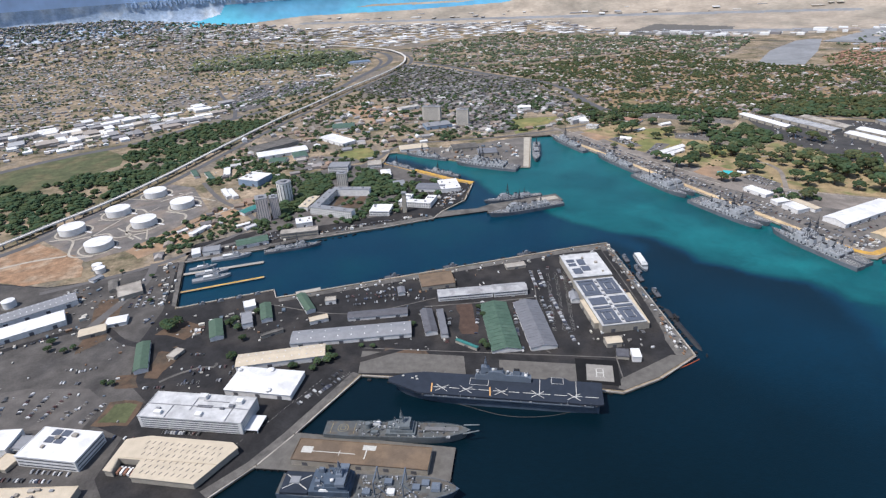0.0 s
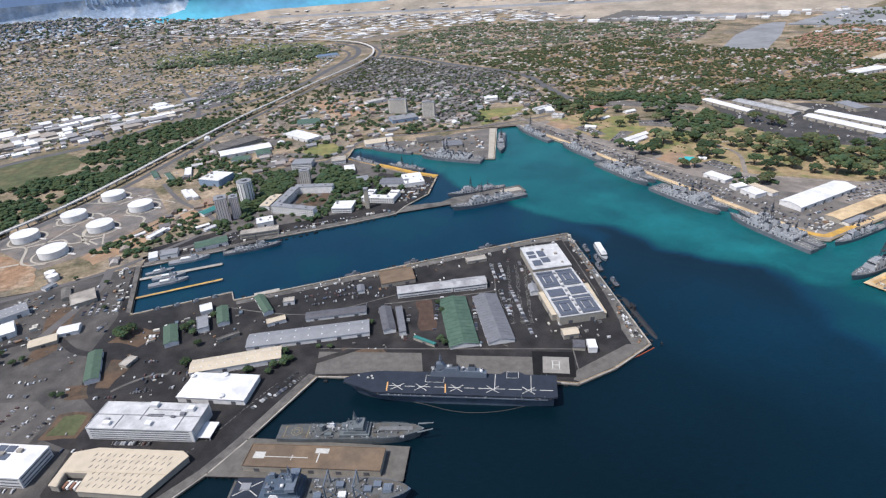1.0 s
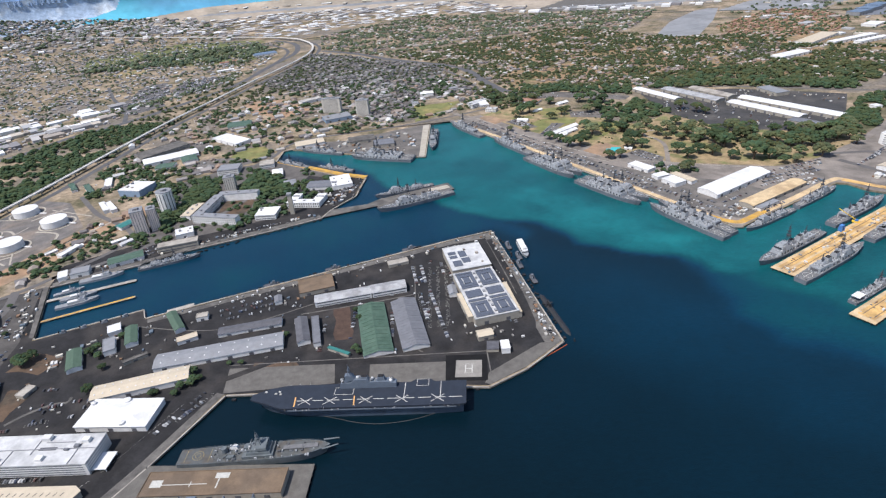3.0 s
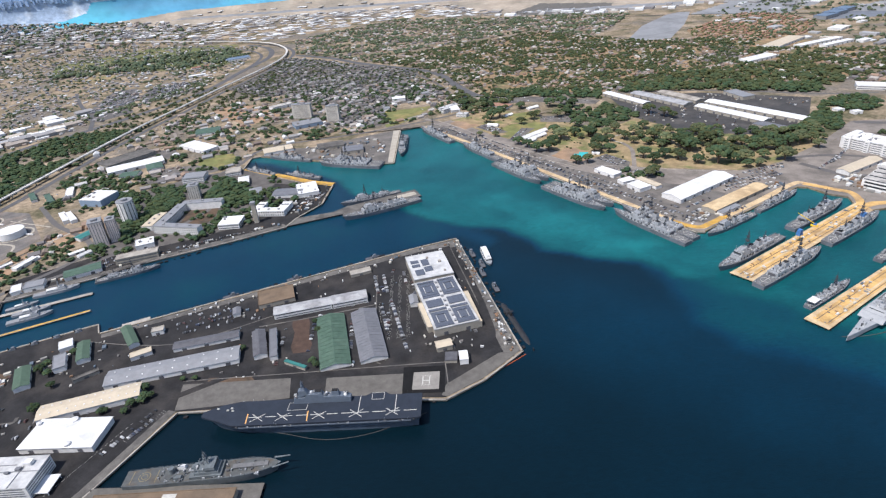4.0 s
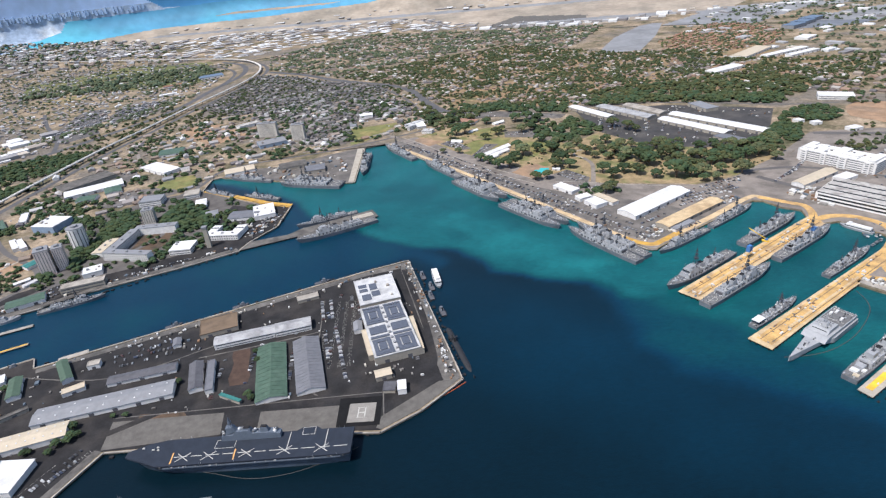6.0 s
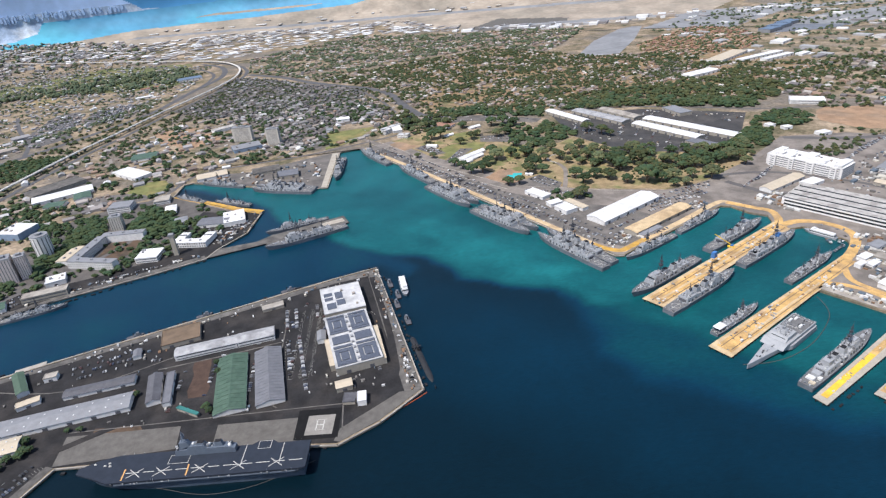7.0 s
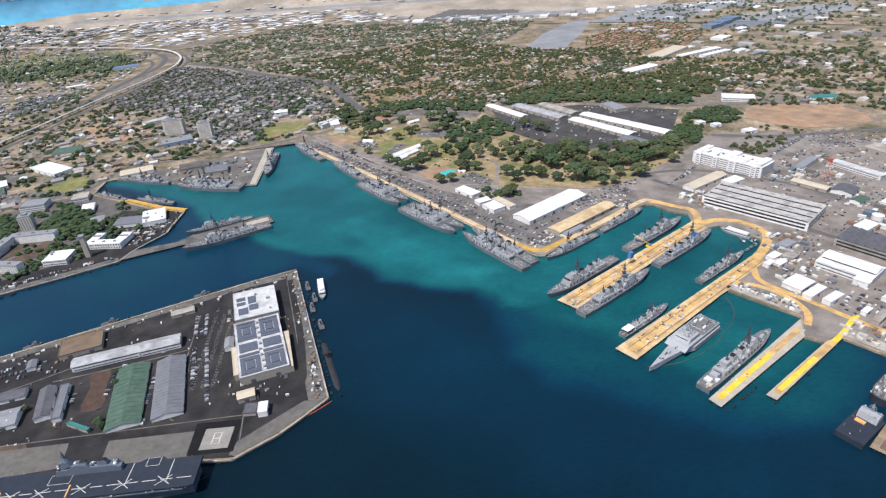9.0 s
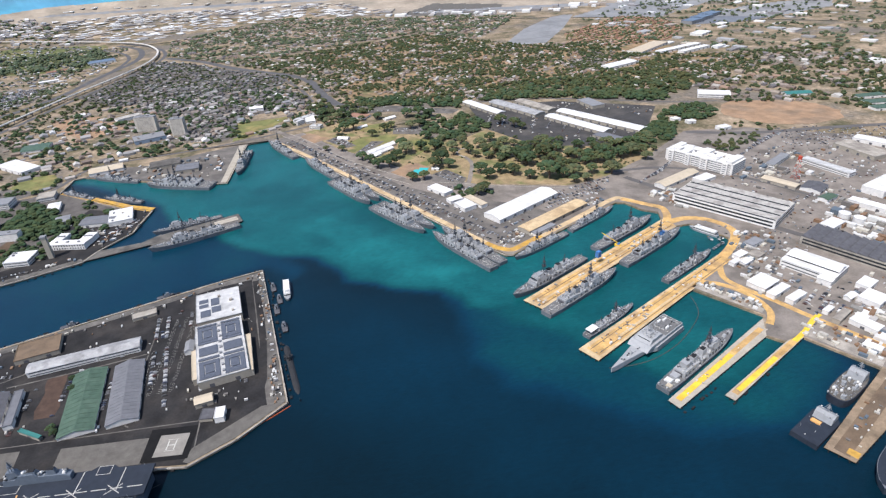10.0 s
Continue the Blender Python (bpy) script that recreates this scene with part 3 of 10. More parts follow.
# surfaces of the yards
patch("yard_west", [(-1000, 120), (-560, 30), (-281, 350), (-246, 391), (-219, 431), (-164, 525), (104, 491), (133, 485), (178, 506), (230, 544), (197, 847), (129, 831), (-110, 762), (-316, 703), (-326, 727), (-459, 683),
                    (-512, 832), (-560, 815), (-620, 780), (-700, 760), (-860, 790), (-1000, 700)], Z0 + 0.15, M_ASPHALT, "stained dockyard asphalt darkened for the cloud shade", "pavement")
patch("yard_north", [(-511, 834), (-382, 876), (-298, 913), (-173, 951), (-96, 980), (-81, 1010), (-37, 1064), (-19, 1155), (-75, 1185), (-150, 1140), (-160, 1010), (-420, 950), (-520, 900)], Z0 + 0.15, M_ASPHALT,
      "dark asphalt along the north quay", "pavement")
patch("yard_east", [(206, 1508), (247, 1427), (308, 1309), (565, 792), (576, 773), (587, 770), (600, 778), (829, 888), (846, 881), (858, 847), (879, 827), (869, 799), (877, 772), (902, 771), (931, 710), (916, 683), (885, 668), (789, 604),
                    (837, 521), (829, 511), (809, 487), (822, 471), (848, 474), (890, 398), (903, 300), (1003, 0), (1600, 0), (1700, 900), (1330, 1160), (1180, 1190), (1060, 1085), (910, 1000), (780, 985), (612, 1052), (480, 1210), (372, 1370), (290, 1540)],
      Z0 + 0.15, M_ASPHALT2, "pale grey dockyard asphalt", "pavement")
patch("yard_inlet", [(-200, 1404), (-53, 1325), (97, 1257), (116, 1253), (147, 1500), (60, 1480), (-60, 1430), (-190, 1450)], Z0 + 0.15, M_YARD, "grey asphalt behind the inlet quay", "pavement")
patch("yard_lots", [(-1000, 125), (-560, 35), (-330, 300), (-398, 378), (-400, 432), (-440, 450), (-402, 486), (-440, 520), (-470, 600), (-475, 680), (-520, 832), (-560, 812), (-620, 777), (-700, 757), (-860, 787), (-1000, 700)], Z0 + 0.19, mat("worn_grey_brown_asphalt", (0.088, 0.081, 0.074, 1), 0.92, vary=0.4, size=26, fine=2.0, stain=(0.060, 0.056, 0.053, 1)), "worn grey-brown asphalt of the inner yard", "pavement")
patch("shed_yard", [(761, 1600), (1014, 1550), (1240, 1400), (1130, 1260), (980, 1151), (812, 1222), (747, 1383)], Z0 + 0.12, M_SHEDYARD, "paved storage yard darkened for a cloud shadow", "pavement")
patch("pavement_slab", [(-168, 570), (-41, 554), (-39, 520), (-166, 527)], Z0 + 0.3, M_PAD, "pale concrete apron with cracks and stains", "pavement")
patch("pavement_slab", [(1, 545), (92, 533), (88, 499), (0, 510)], Z0 + 0.3, M_PAD, "pale concrete apron with cracks and stains", "pavement")

# ---- buildings ----
FOOT = []                    # plots already built on: x, y, radius


def building(name, c, L, W, ang, h, roof, wall, label, kind="flat", rise=3.0, storeys=1, glass=True, category="building", group="", ribs=0, units=0, skylights=0, slits=0, cupola=False):
    """A rectangular building: walls, roof, window bands and roof gear."""
    t = thing(name, pose(c[0], c[1], Z0 + 0.15, 0, 0, ang), label, category, group)
    rnd = random.Random(int(c[0] * 7 + c[1] * 13))
    bm = bmesh.new()
    if kind == "gable":
        gable_wall(bm, L, W, h, rise - 0.3)
    else:
        box(bm, 0, 0, 0, L, W, h)
    part("wall", bm, wall, t)
    bm = bmesh.new()
    if kind == "gable":
        gable(bm, L, W, h, rise)
    elif kind == "hip":
        box(bm, 0, 0, h - 0.3, L + 1.6, W + 1.6, 0.5)
        box(bm, 0, 0, h + 0.2, L + 1.2, W + 1.2, rise, taper=0.05, tx=0.22 if L > 60 else 0.3)
    else:
        rim = []
        for k, z in ((0.3, h - 0.1), (0.3, h + 0.9), (-0.25, h + 0.9), (-0.25, h + 0.35)):
            rim.append([bm.verts.new((sx * (L / 2 + k), sy * (W / 2 + k), z)) for sx, sy in ((-1, -1), (1, -1), (1, 1), (-1, 1))])
        for r0, r1 in zip(rim, rim[1:]):
            for i in range(4):
                bm.faces.new((r0[i], r0[(i + 1) % 4], r1[(i + 1) % 4], r1[i]))
        bm.faces.new(rim[3])
    rf = part("roof", bm, roof, t)
    if ribs:
        b2 = bmesh.new()
        for i in range(ribs):
            x = -L / 2 + (i + 0.5) * L / ribs
            for s in (-1, 1):
                p, q = (x, s * W * 0.44, h + rise * 0.12 + 0.12), (x, s * W * 0.03, h + rise * 0.94 + 0.12)
                tube(b2, p, q, 0.28, n=4)
        part("roof_seam", b2, roof, t)
    if cupola:
        for x, y, z, r in ((0, W * 0.40, h + 0.6, 4.2), (-L * 0.46, W * 0.3, h + 0.8, 2.8), (L * 0.16, -W * 0.42, h + 0.6, 3.4)):
            b2 = bmesh.new()
            tube(b2, (x, y, z), (x, y, z + 2.4), r, r, 12)
            tube(b2, (x, y, z + 2.4), (x, y, z + 3.6), r * 1.05, 0.4, 12)
            part("cupola", b2, M_WHITE, t)
    if slits:
        for i in range(slits):
            for s in (-0.36, -0.26, -0.16, 0.14, 0.24, 0.34):
                b2 = bmesh.new()
                box(b2, -L / 2 + (i + 0.7) * L / (slits + 0.4), s * W, h + rise * (1 - abs(s) * 2) + 0.05, 0.7, 3.2, 0.35)
                part("roof_slit", b2, M_DGREY, t)
    if skylights:
        for i in range(skylights):
            for s in (-1, 1):
                x = -L / 2 + (i + 0.5) * L / skylights
                b2 = bmesh.new()
                z = h + (rise * 0.5 if kind == "gable" else 0.5)
                box(b2, x, s * W * 0.25, z - 0.1, 1.6, 1.6, 0.7, taper=0.8)
                part("roof_vent", b2, M_WHITE if roof is not M_WHITE else M_LGREY, t)
    FOOT.append((c[0], c[1], math.hypot(L, W) / 2))
    if storeys >= 2:
        sh = h / storeys
        for k in range(storeys):
            z = k * sh + sh * 0.36
            for ax, ln, off in ((0, L, W / 2), (0, L, -W / 2), (1, W, L / 2), (1, W, -L / 2)):
                b2 = bmesh.new()
                if ax == 0:
                    box(b2, 0, off, z, ln * 0.94, 0.24, sh * 0.32)
                else:
                    box(b2, off, 0, z, 0.24, ln * 0.92, sh * 0.32)
                part("window_band", b2, M_BAND, t)
    elif L > 40:
        for s in (-1, 1):
            n = max(2, int(L / 24))
            for i in range(n):
                b2 = bmesh.new()
                box(b2, -L / 2 + (i + 0.5) * L / n, s * W / 2, 0.1, 5.5, 0.3, min(5.0, h * 0.6))
                part("roller_door", b2, M_DGREY, t)
    else:
        for s in (-1, 1):
            b2 = bmesh.new()
            box(b2, 0, s * W / 2, 0.1, min(5.0, L * 0.3), 0.3, min(3.5, h * 0.6))
            part("door", b2, M_DGREY, t)
    for i in range(units):
        b2 = bmesh.new()
        sx, sy, sz = rnd.uniform(2, 6), rnd.uniform(2, 5), rnd.uniform(1.2, 2.8)
        box(b2, rnd.uniform(-0.4, 0.4) * L, rnd.uniform(-0.36, 0.36) * W, h + 0.4, sx, sy, sz)
        part("roof_unit", b2, rnd.choice((M_LGREY, M_CONC, M_GREYROOF)), t)
    return t



def sawtooth(name, c, L, W, ang, h, n, roof, wall, label, across=False):
    """A workshop hall with a row of parallel ridges and dark glazed steps between them."""
    t = thing(name, pose(c[0], c[1], Z0 + 0.15, 0, 0, ang), label, "workshop")
    FOOT.append((c[0], c[1], math.hypot(L, W) / 2))
    bm = bmesh.new()
    box(bm, 0, 0, 0, L, W, h)
    part("wall", bm, wall, t)
    span = (L if across else W) / n
    for i in range(n):
        u = -(L if across else W) / 2 + i * span
        bm = bmesh.new()
        prof = ((u, h), (u + span * 0.12, h + (3.0 if across else 0.75)), (u + span * 0.9, h + 0.6), (u + span, h))
        ends = []
        for e in (-1, 1):
            k = (W if across else L) / 2 * e
            ends.append([bm.verts.new((p, k, z) if across else (k, p, z)) for p, z in prof])
        for a in range(1, 3):
            bm.faces.new((ends[0][a], ends[1][a], ends[1][a + 1], ends[0][a + 1]))
        bm.faces.new(ends[0])
        bm.faces.new(ends[1][::-1])
        r = part("roof", bm, roof, t)
        bm = bmesh.new()
        q = []
        for e in (-1, 1):
            k = (W if across else L) / 2 * e * 0.98
            q.append([bm.verts.new((p, k, z) if across else (k, p, z)) for p, z in prof[:2]])
        bm.faces.new((q[0][0], q[1][0], q[1][1], q[0][1]))
        part("roof_glazing", bm, M_GLASS, r)
    for k in range(2):
        for s in (-1, 1):
            bm = bmesh.new()
            box(bm, 0, s * W / 2, h * (0.2 + 0.4 * k), L * 0.95, 0.3, h * 0.2)
            part("window_band", bm, M_GLASS, t)
            bm = bmesh.new()
            box(bm, s * L / 2, 0, h * (0.2 + 0.4 * k), 0.3, W * 0.95, h * 0.2)
            part("window_band", bm, M_GLASS, t)
    return t


def wings(name, c, ang, h, boxes, roof, wall, label, storeys):
    """One building of several flat-roofed wings with rows of single windows. boxes: x, y, length, width, turn."""
    t = thing(name, pose(c[0], c[1], Z0 + 0.15, 0, 0, ang), label, "building")
    bm = bmesh.new()
    box(bm, 0, 0, 0, 2.0, 0.3, h / storeys * 0.5)
    pane = bpy.data.meshes.new("window")
    bm.to_mesh(pane)
    bm.free()
    pane.materials.append(M_GLASS)
    made = 0
    for k, (x, y, L, W, a) in enumerate(boxes):
        hk = h - 0.35 * k
        bm = bmesh.new()
        box(bm, x, y, 0, L, W, hk, a)
        w = part("wall", bm, wall, t)
        bm = bmesh.new()
        box(bm, x, y, hk, L + 0.8, W + 0.8, 0.5, a)
        box(bm, x, y, hk + 0.5, L - 1.0, W - 1.0, 0.12, a)
        part("roof", bm, roof, t)
        for i in range(3):
            bm = bmesh.new()
            u = (i - 1) * L * 0.3
            box(bm, x + u * math.cos(radians(a)), y + u * math.sin(radians(a)), hk + 0.6, 4, 3, 1.8, a)
            part("roof_unit", bm, M_LGREY, t)
        m = pose(x, y, 0, 0, 0, a)
        for s in (-1, 1):
            n = int(L / 4.6)
            for i in range(n):
                for f in range(storeys):
                    if made < 300:
                        shared("window", pane, t, m @ pose(-L / 2 + (i + 0.5) * L / n, s * W / 2, (f + 0.3) * hk / storeys))
                        made += 1
        FOOT.append((c[0] + x, c[1] + y, W * 0.7))
    return t


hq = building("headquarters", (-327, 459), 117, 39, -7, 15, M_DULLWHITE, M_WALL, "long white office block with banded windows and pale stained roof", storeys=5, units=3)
for x, y, sx, sy, sz in ((-38, -13, 8, 5, 3.4), (44, 10, 7, 6, 4.0), (0, 14, 9, 6, 4.2), (8, -12, 7, 6, 3.0)):
    bm = bmesh.new()
    box(bm, x, y, 15.3, sx, sy, sz)
    part("penthouse", bm, M_WHITE, hq)
for x, y, sx, sy in ((0, 0.5, 116, 0.7), (-6, 6, 0.7, 24), (40, -6, 0.7, 26), (-28, -9, 0.7, 20), (17, 9, 30, 0.7)):
    bm = bmesh.new()
    box(bm, x, y, 15.3, sx, sy, 0.7 + 0.05 * (sx > sy))
    part("roof_upstand", bm, M_LGREY, hq)
bm = bmesh.new()
box(bm, 8, 1, 15.36, 18, 4, 0.25)
part("roof_well", bm, M_DGREY, hq)
bm = bmesh.new()
box(bm, 66, -6, 3.6, 16, 22, 0.8)
for sx in (-1, 1):
    for sy in (-1, 1):
        box(bm, 66 + sx * 7, -6 + sy * 10, 0, 0.6, 0.6, 3.6)
part("entrance_canopy", bm, M_WHITE, hq)
building("hall", (-271, 509), 80, 41, -9, 7.5, M_WHITE, M_WALL, "square hall with a low white hipped roof", kind="hip", rise=4.5, cupola=True)
# cream warehouse with a loading bay cut into its side
ware = thing("warehouse", Matrix.Identity(4), "broad cream warehouse with rows of roof slits and a loading bay", "building")
plan = [(-390, 382), (-388, 422), (-364, 426), (-274, 414), (-266, 407), (-293, 363), (-359, 373), (-359, 394), (-383, 397), (-381, 380)]
FOOT.append((-325, 396, 52))
bm = bmesh.new()
slab(bm, plan, Z0 + 8.0, 0.6)
part("roof", bm, M_CREAM, ware)
bm = bmesh.new()
slab(bm, [(-327 + (x + 327) * 0.985, 396 + (y - 396) * 0.97) for x, y in plan], Z0 + 7.5, 7.6)
part("wall", bm, M_TANWALL, ware)
for r in range(6):
    for i in range(13):
        x, y = -362 + i * 6.6 + r * 1.0, 417 - r * 7.4 - i * 0.95
        if inside((x, y), plan) and inside((x + 6, y - 3), plan) and inside((x - 3, y - 3), plan):
            bm = bmesh.new()
            box(bm, x, y, Z0 + 7.95, 0.6, 4.2, 0.3, -32)
            part("roof_slit", bm, M_DGREY, ware)
bm = bmesh.new()
box(bm, -330, 392, Z0 + 8.0, 104, 0.8, 0.5, -7)
part("ridge_cap", bm, M_CREAM, ware)
for i in range(5):
    lorry = thing("lorry", pose(-377 + 3.9 * i, 387 - 0.6 * i, Z0 + 0.3, 0, 0, 83), "white box lorry backed into the loading bay", "lorry", "lorries at the bay")
    bm = bmesh.new()
    box(bm, -1.4, 0, 0.9, 7.2, 2.4, 2.6)
    part("cargo_box", bm, M_WALL if i % 2 else M_REDROOF, lorry)
    bm = bmesh.new()
    box(bm, 3.4, 0, 0.6, 1.9, 2.3, 2.1, taper=0.9)
    part("cab", bm, M_WALL, lorry)
office = building("office", (-450, 412), 68, 40, -8, 13, M_WHITE, M_WALL, "white three-storey office with solar panels on its roof", storeys=3, units=4)
building("warehouse", (-642, 640), 84, 32, 35, 9, M_WHITE, M_WALL, "long white warehouse with a pitched roof", kind="gable")
building("warehouse", (-664, 684), 104, 28, 38, 9, M_LGREY, M_WALL, "long pale grey warehouse with skylights", kind="gable", skylights=14)
building("warehouse", (-186, 602), 154, 28, 6, 6.5, M_LGREY, M_WALL, "very long pale grey warehouse dotted with roof vents", kind="gable", rise=2.5, skylights=9)
building("warehouse", (-265, 556), 106, 24, 10, 8, M_CREAM, M_WALL, "long off-white warehouse with a row of vents", kind="gable", rise=2.5, skylights=12)
building("barracks", (-38, 694), 78, 20, 6, 8, M_SHADEWHITE, M_WALL, "long narrow white building with a pale roof", kind="gable", rise=2.5, storeys=2)
building("barracks", (26, 701), 48, 22, 6, 8, M_SHADEWHITE, M_WALL, "white end block with a row of dormers", kind="gable", rise=2.5, storeys=2)
building("shed", (6, 612.5), 108, 36, -84, 4, M_GREEN, M_WALL, "large shed with a ribbed green metal roof", kind="gable", rise=4, ribs=14)
building("shed", (51, 614.5), 106, 33, -83, 4.5, M_GREYROOF, M_WALL, "large shed with a grey metal roof", kind="gable", rise=4, ribs=18)
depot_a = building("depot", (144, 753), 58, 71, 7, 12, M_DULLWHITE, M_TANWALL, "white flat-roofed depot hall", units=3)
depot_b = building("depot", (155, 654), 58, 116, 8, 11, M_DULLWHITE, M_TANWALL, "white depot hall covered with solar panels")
building("store", (-80, 735), 50, 38, 11, 6, M_BROWN, M_TANWALL, "tan block with a rusty flat roof")
shed_p = building("pier_shed", (-141, 396), 134, 27, -7, 7, M_BROWN, M_TANWALL, "long pier shed with a flat rust-brown roof and white roof paint")
for x, y, sx, sy in ((-55, 0, 11, 8, ), (6, 7.5, 13, 6), (4, -1, 1.2, 11), (-28, -1.5, 44, 0.8), (-22, -1.5, 0.8, 6)):
    bm = bmesh.new()
    box(bm, x, y, 7.36, sx, sy, 0.12 + 0.03 * (sx > 20))
    part("roof_paint", bm, M_LINE, shed_p)
hq = building("headquarters_east", (1092, 994), 146, 52, -64, 21, M_WHITE, M_WALL, "large white multi-storey office block with stepped roof blocks", storeys=5, units=12)
for x, L in ((-60, 14), (-22, 10), (14, 16), (58, 12)):
    bm = bmesh.new()
    box(bm, x, -28, 0, L, 5, 22.5)
    bay = part("stair_bay", bm, M_WALL, hq)
    for k in range(5):
        bm = bmesh.new()
        box(bm, x, -30.5, 1.6 + k * 4.2, L * 0.55, 0.3, 1.3)
        part("window", bm, M_BAND, bay)
for x, y, L, W, z in ((-56, -12, 22, 16, 4.5), (-18, 6, 18, 12, 3.2), (22, -10, 26, 14, 3.8), (60, 10, 14, 18, 3.2), (-40, 16, 12, 9, 2.6)):
    bm = bmesh.new()
    box(bm, x, y, 21.3, L, W, z)
    box(bm, x, y, 21.3 + z, L + 0.8, W + 0.8, 0.4)
    part("roof_block", bm, M_WALL, hq)
for x, y, sx, sy, sz in ((-62, 0, 13, 49, 25), (-34, -6, 16, 34, 24), (0, 6, 18, 34, 26), (30, -6, 14, 36, 24), (62, 0, 14, 49, 26)):
    bm = bmesh.new()
    box(bm, x, y, 0, sx, sy, sz)
    part("roof_block", bm, M_WHITE, hq)
sawtooth("workshop", (1009, 805), 176, 90, -59, 15, 4, M_SHOPROOF, M_WALL, "huge grey workshop hall with stepped parallel roofs")
sawtooth("workshop", (1069, 614), 128, 56, -65, 13, 10, M_DGREY, M_CONC, "dark-roofed workshop with a row of ridges", across=True)

# solar arrays: framed blocks either side of a walkway
for sx in (-1, 1):
    for ky, ring in ((-38, True), (-2, False), (34, True)):
        if ring:
            for px, py, wx, wy in ((-8.9, 0, 5.4, 31), (8.9, 0, 5.4, 31), (0, -12.2, 12.2, 6.6), (0, 12.2, 12.2, 6.6)):
                bm = bmesh.new()
                box(bm, sx * 14.5 + px, ky + py, 12.0, wx, wy, 0.5)
                part("solar_panel", bm, M_SOLAR, depot_b)
            bm = bmesh.new()
            box(bm, sx * 14.5, ky, 12.0, 9.8, 15.4, 0.5)
            part("solar_panel", bm, M_SOLAR, depot_b)
        else:
            bm = bmesh.new()
            box(bm, sx * 14.5, ky, 12.0, 22, 17, 0.5)
            part("solar_panel", bm, M_SOLAR, depot_b)
for x, y, sx, sy in ((-14.5, -54.5, 24, 2.4), (14.5, -54.5, 24, 2.4), (-14.5, 15.6, 24, 4.6), (14.5, 15.6, 24, 4.6), (-14.5, -17.6, 24, 4.6), (14.5, -17.6, 24, 4.6), (-14.5, 53, 24, 3.6), (14.5, 53, 24, 3.6)):
    bm = bmesh.new()
    box(bm, x, y, 12.0, sx, sy, 0.5)
    part("solar_panel", bm, M_SOLAR, depot_b)
for i in range(9):
    bm = bmesh.new()
    box(bm, random.uniform(-1.5, 1.5), -48 + i * 12, 11.4, 3.0, 3.6, 1.8)
    part("roof_unit", bm, M_LGREY, depot_b)
for x, y, sx, sy in ((-19, 14, 12, 9), (-19, 2, 12, 8), (-17, -18, 13, 16), (-4, 8, 11, 18), (-3, -12, 12, 14)):
    bm = bmesh.new()
    box(bm, x, y, 12.6, sx, sy, 0.5)
    part("solar_panel", bm, M_SOLAR, depot_a)
for x in (-14, -3):
    for y in (4, 14):
        bm = bmesh.new()
        box(bm, x, y, 13.6, 9, 8, 0.5)
        part("solar_panel", bm, M_SOLAR, office)

# the rest of the dockyard, the base and the town beside the harbour
wings("harbour_office", (-128, 1055), -15, 10, ((0, -14, 66, 17, 0), (-25, 8, 16, 28, 0), (24, 8, 18, 30, 0)), M_WHITE, M_WALL, "white two-storey harbour office round a court", 2)
building("office", (-197, 1014), 39, 36, -7, 9, M_WHITE, M_WALL, "small white office near the quay", storeys=2, units=2)
building("shed", (-105, 1132), 60, 35, -8, 7, M_GREYROOF, M_WALL, "grey-roofed store on the spit", kind="gable", rise=2)
building("store", (-67, 1137), 58, 41, -79, 8, M_WHITE, M_WALL, "white store building on the spit", units=4)
wings("courtyard_barracks", (-290, 1060), 0, 15, ((-2, -52, 94, 15, -21), (-30, 6, 96, 17, 79), (18, 56, 80, 17, -6)), M_LGREY, M_WALL, "white four-storey barracks round a dry courtyard", 4)
wings("hall", (-351, 1064), 79, 9, ((0, 0, 60, 20, 0),), M_CREAM, M_WALL, "cream-roofed hall beside the barracks", 2)
building("store", (-335, 921), 66, 19, 11, 10, M_CONC, M_TANWALL, "long low grey store on the quay", storeys=2)
building("office", (-339, 970), 30, 27, 18, 8, M_WHITE, M_WALL, "small white quay office", units=3)
building("shed", (-413, 893), 54, 26, 22, 7, M_GREEN, M_WALL, "long green-roofed shed on the quay", kind="gable", rise=2)
building("clinic", (-513, 1220), 55, 52, -21, 14, M_WHITE, M_BLUEWALL, "white-roofed block with blue walls", units=4)
building("warehouse", (-510, 1434), 128, 47, 24, 8, M_WHITE, M_WALL, "long white-roofed hall between parked cars", kind="gable", rise=3)
building("warehouse", (-381, 1531), 114, 45, -44, 8, M_WHITE, M_WALL, "broad white-roofed shop hall")
building("barracks", (-553, 1498), 127, 59, 44, 9, M_CONC_D, M_TANWALL, "long grey barracks block", storeys=3)
building("shed", (-502, 1369), 42, 34, 1, 6, M_GREEN, M_WALL, "green-roofed school building on the yard asphalt", kind="gable", rise=2)
building("shed", (-457, 1407), 47, 36, -68, 6, M_GREEN, M_WALL, "green-roofed school building near the dockyard road", kind="gable", rise=2)
building("shed", (-392, 1684), 66, 57, 7, 6, M_GREEN, M_WALL, "green-roofed hall among trees", kind="gable", rise=2)
building("warehouse", (-208, 1890), 70, 30, 32, 8, M_SHOPROOF, M_WALL, "white-roofed shop between parked cars")
building("gymnasium", (-107, 1646), 76, 50, 18, 9, M_LGREY, M_BLUEWALL, "pale gymnasium with a bluish wall", units=3)
building("shed", (-163, 1432), 71, 39, 14, 7, M_CREAM, M_WALL, "cream pier shed at the inlet quay", kind="gable", rise=2)
building("shed", (-31, 1416), 65, 41, 10, 8, M_CONC_D, M_TANWALL, "weathered grey shed behind the inlet quay", kind="gable", rise=2)
building("shed", (25, 1367), 48, 41, 4, 8, M_GREYROOF, M_TANWALL, "grey shed behind the inlet quay", kind="gable", rise=2)
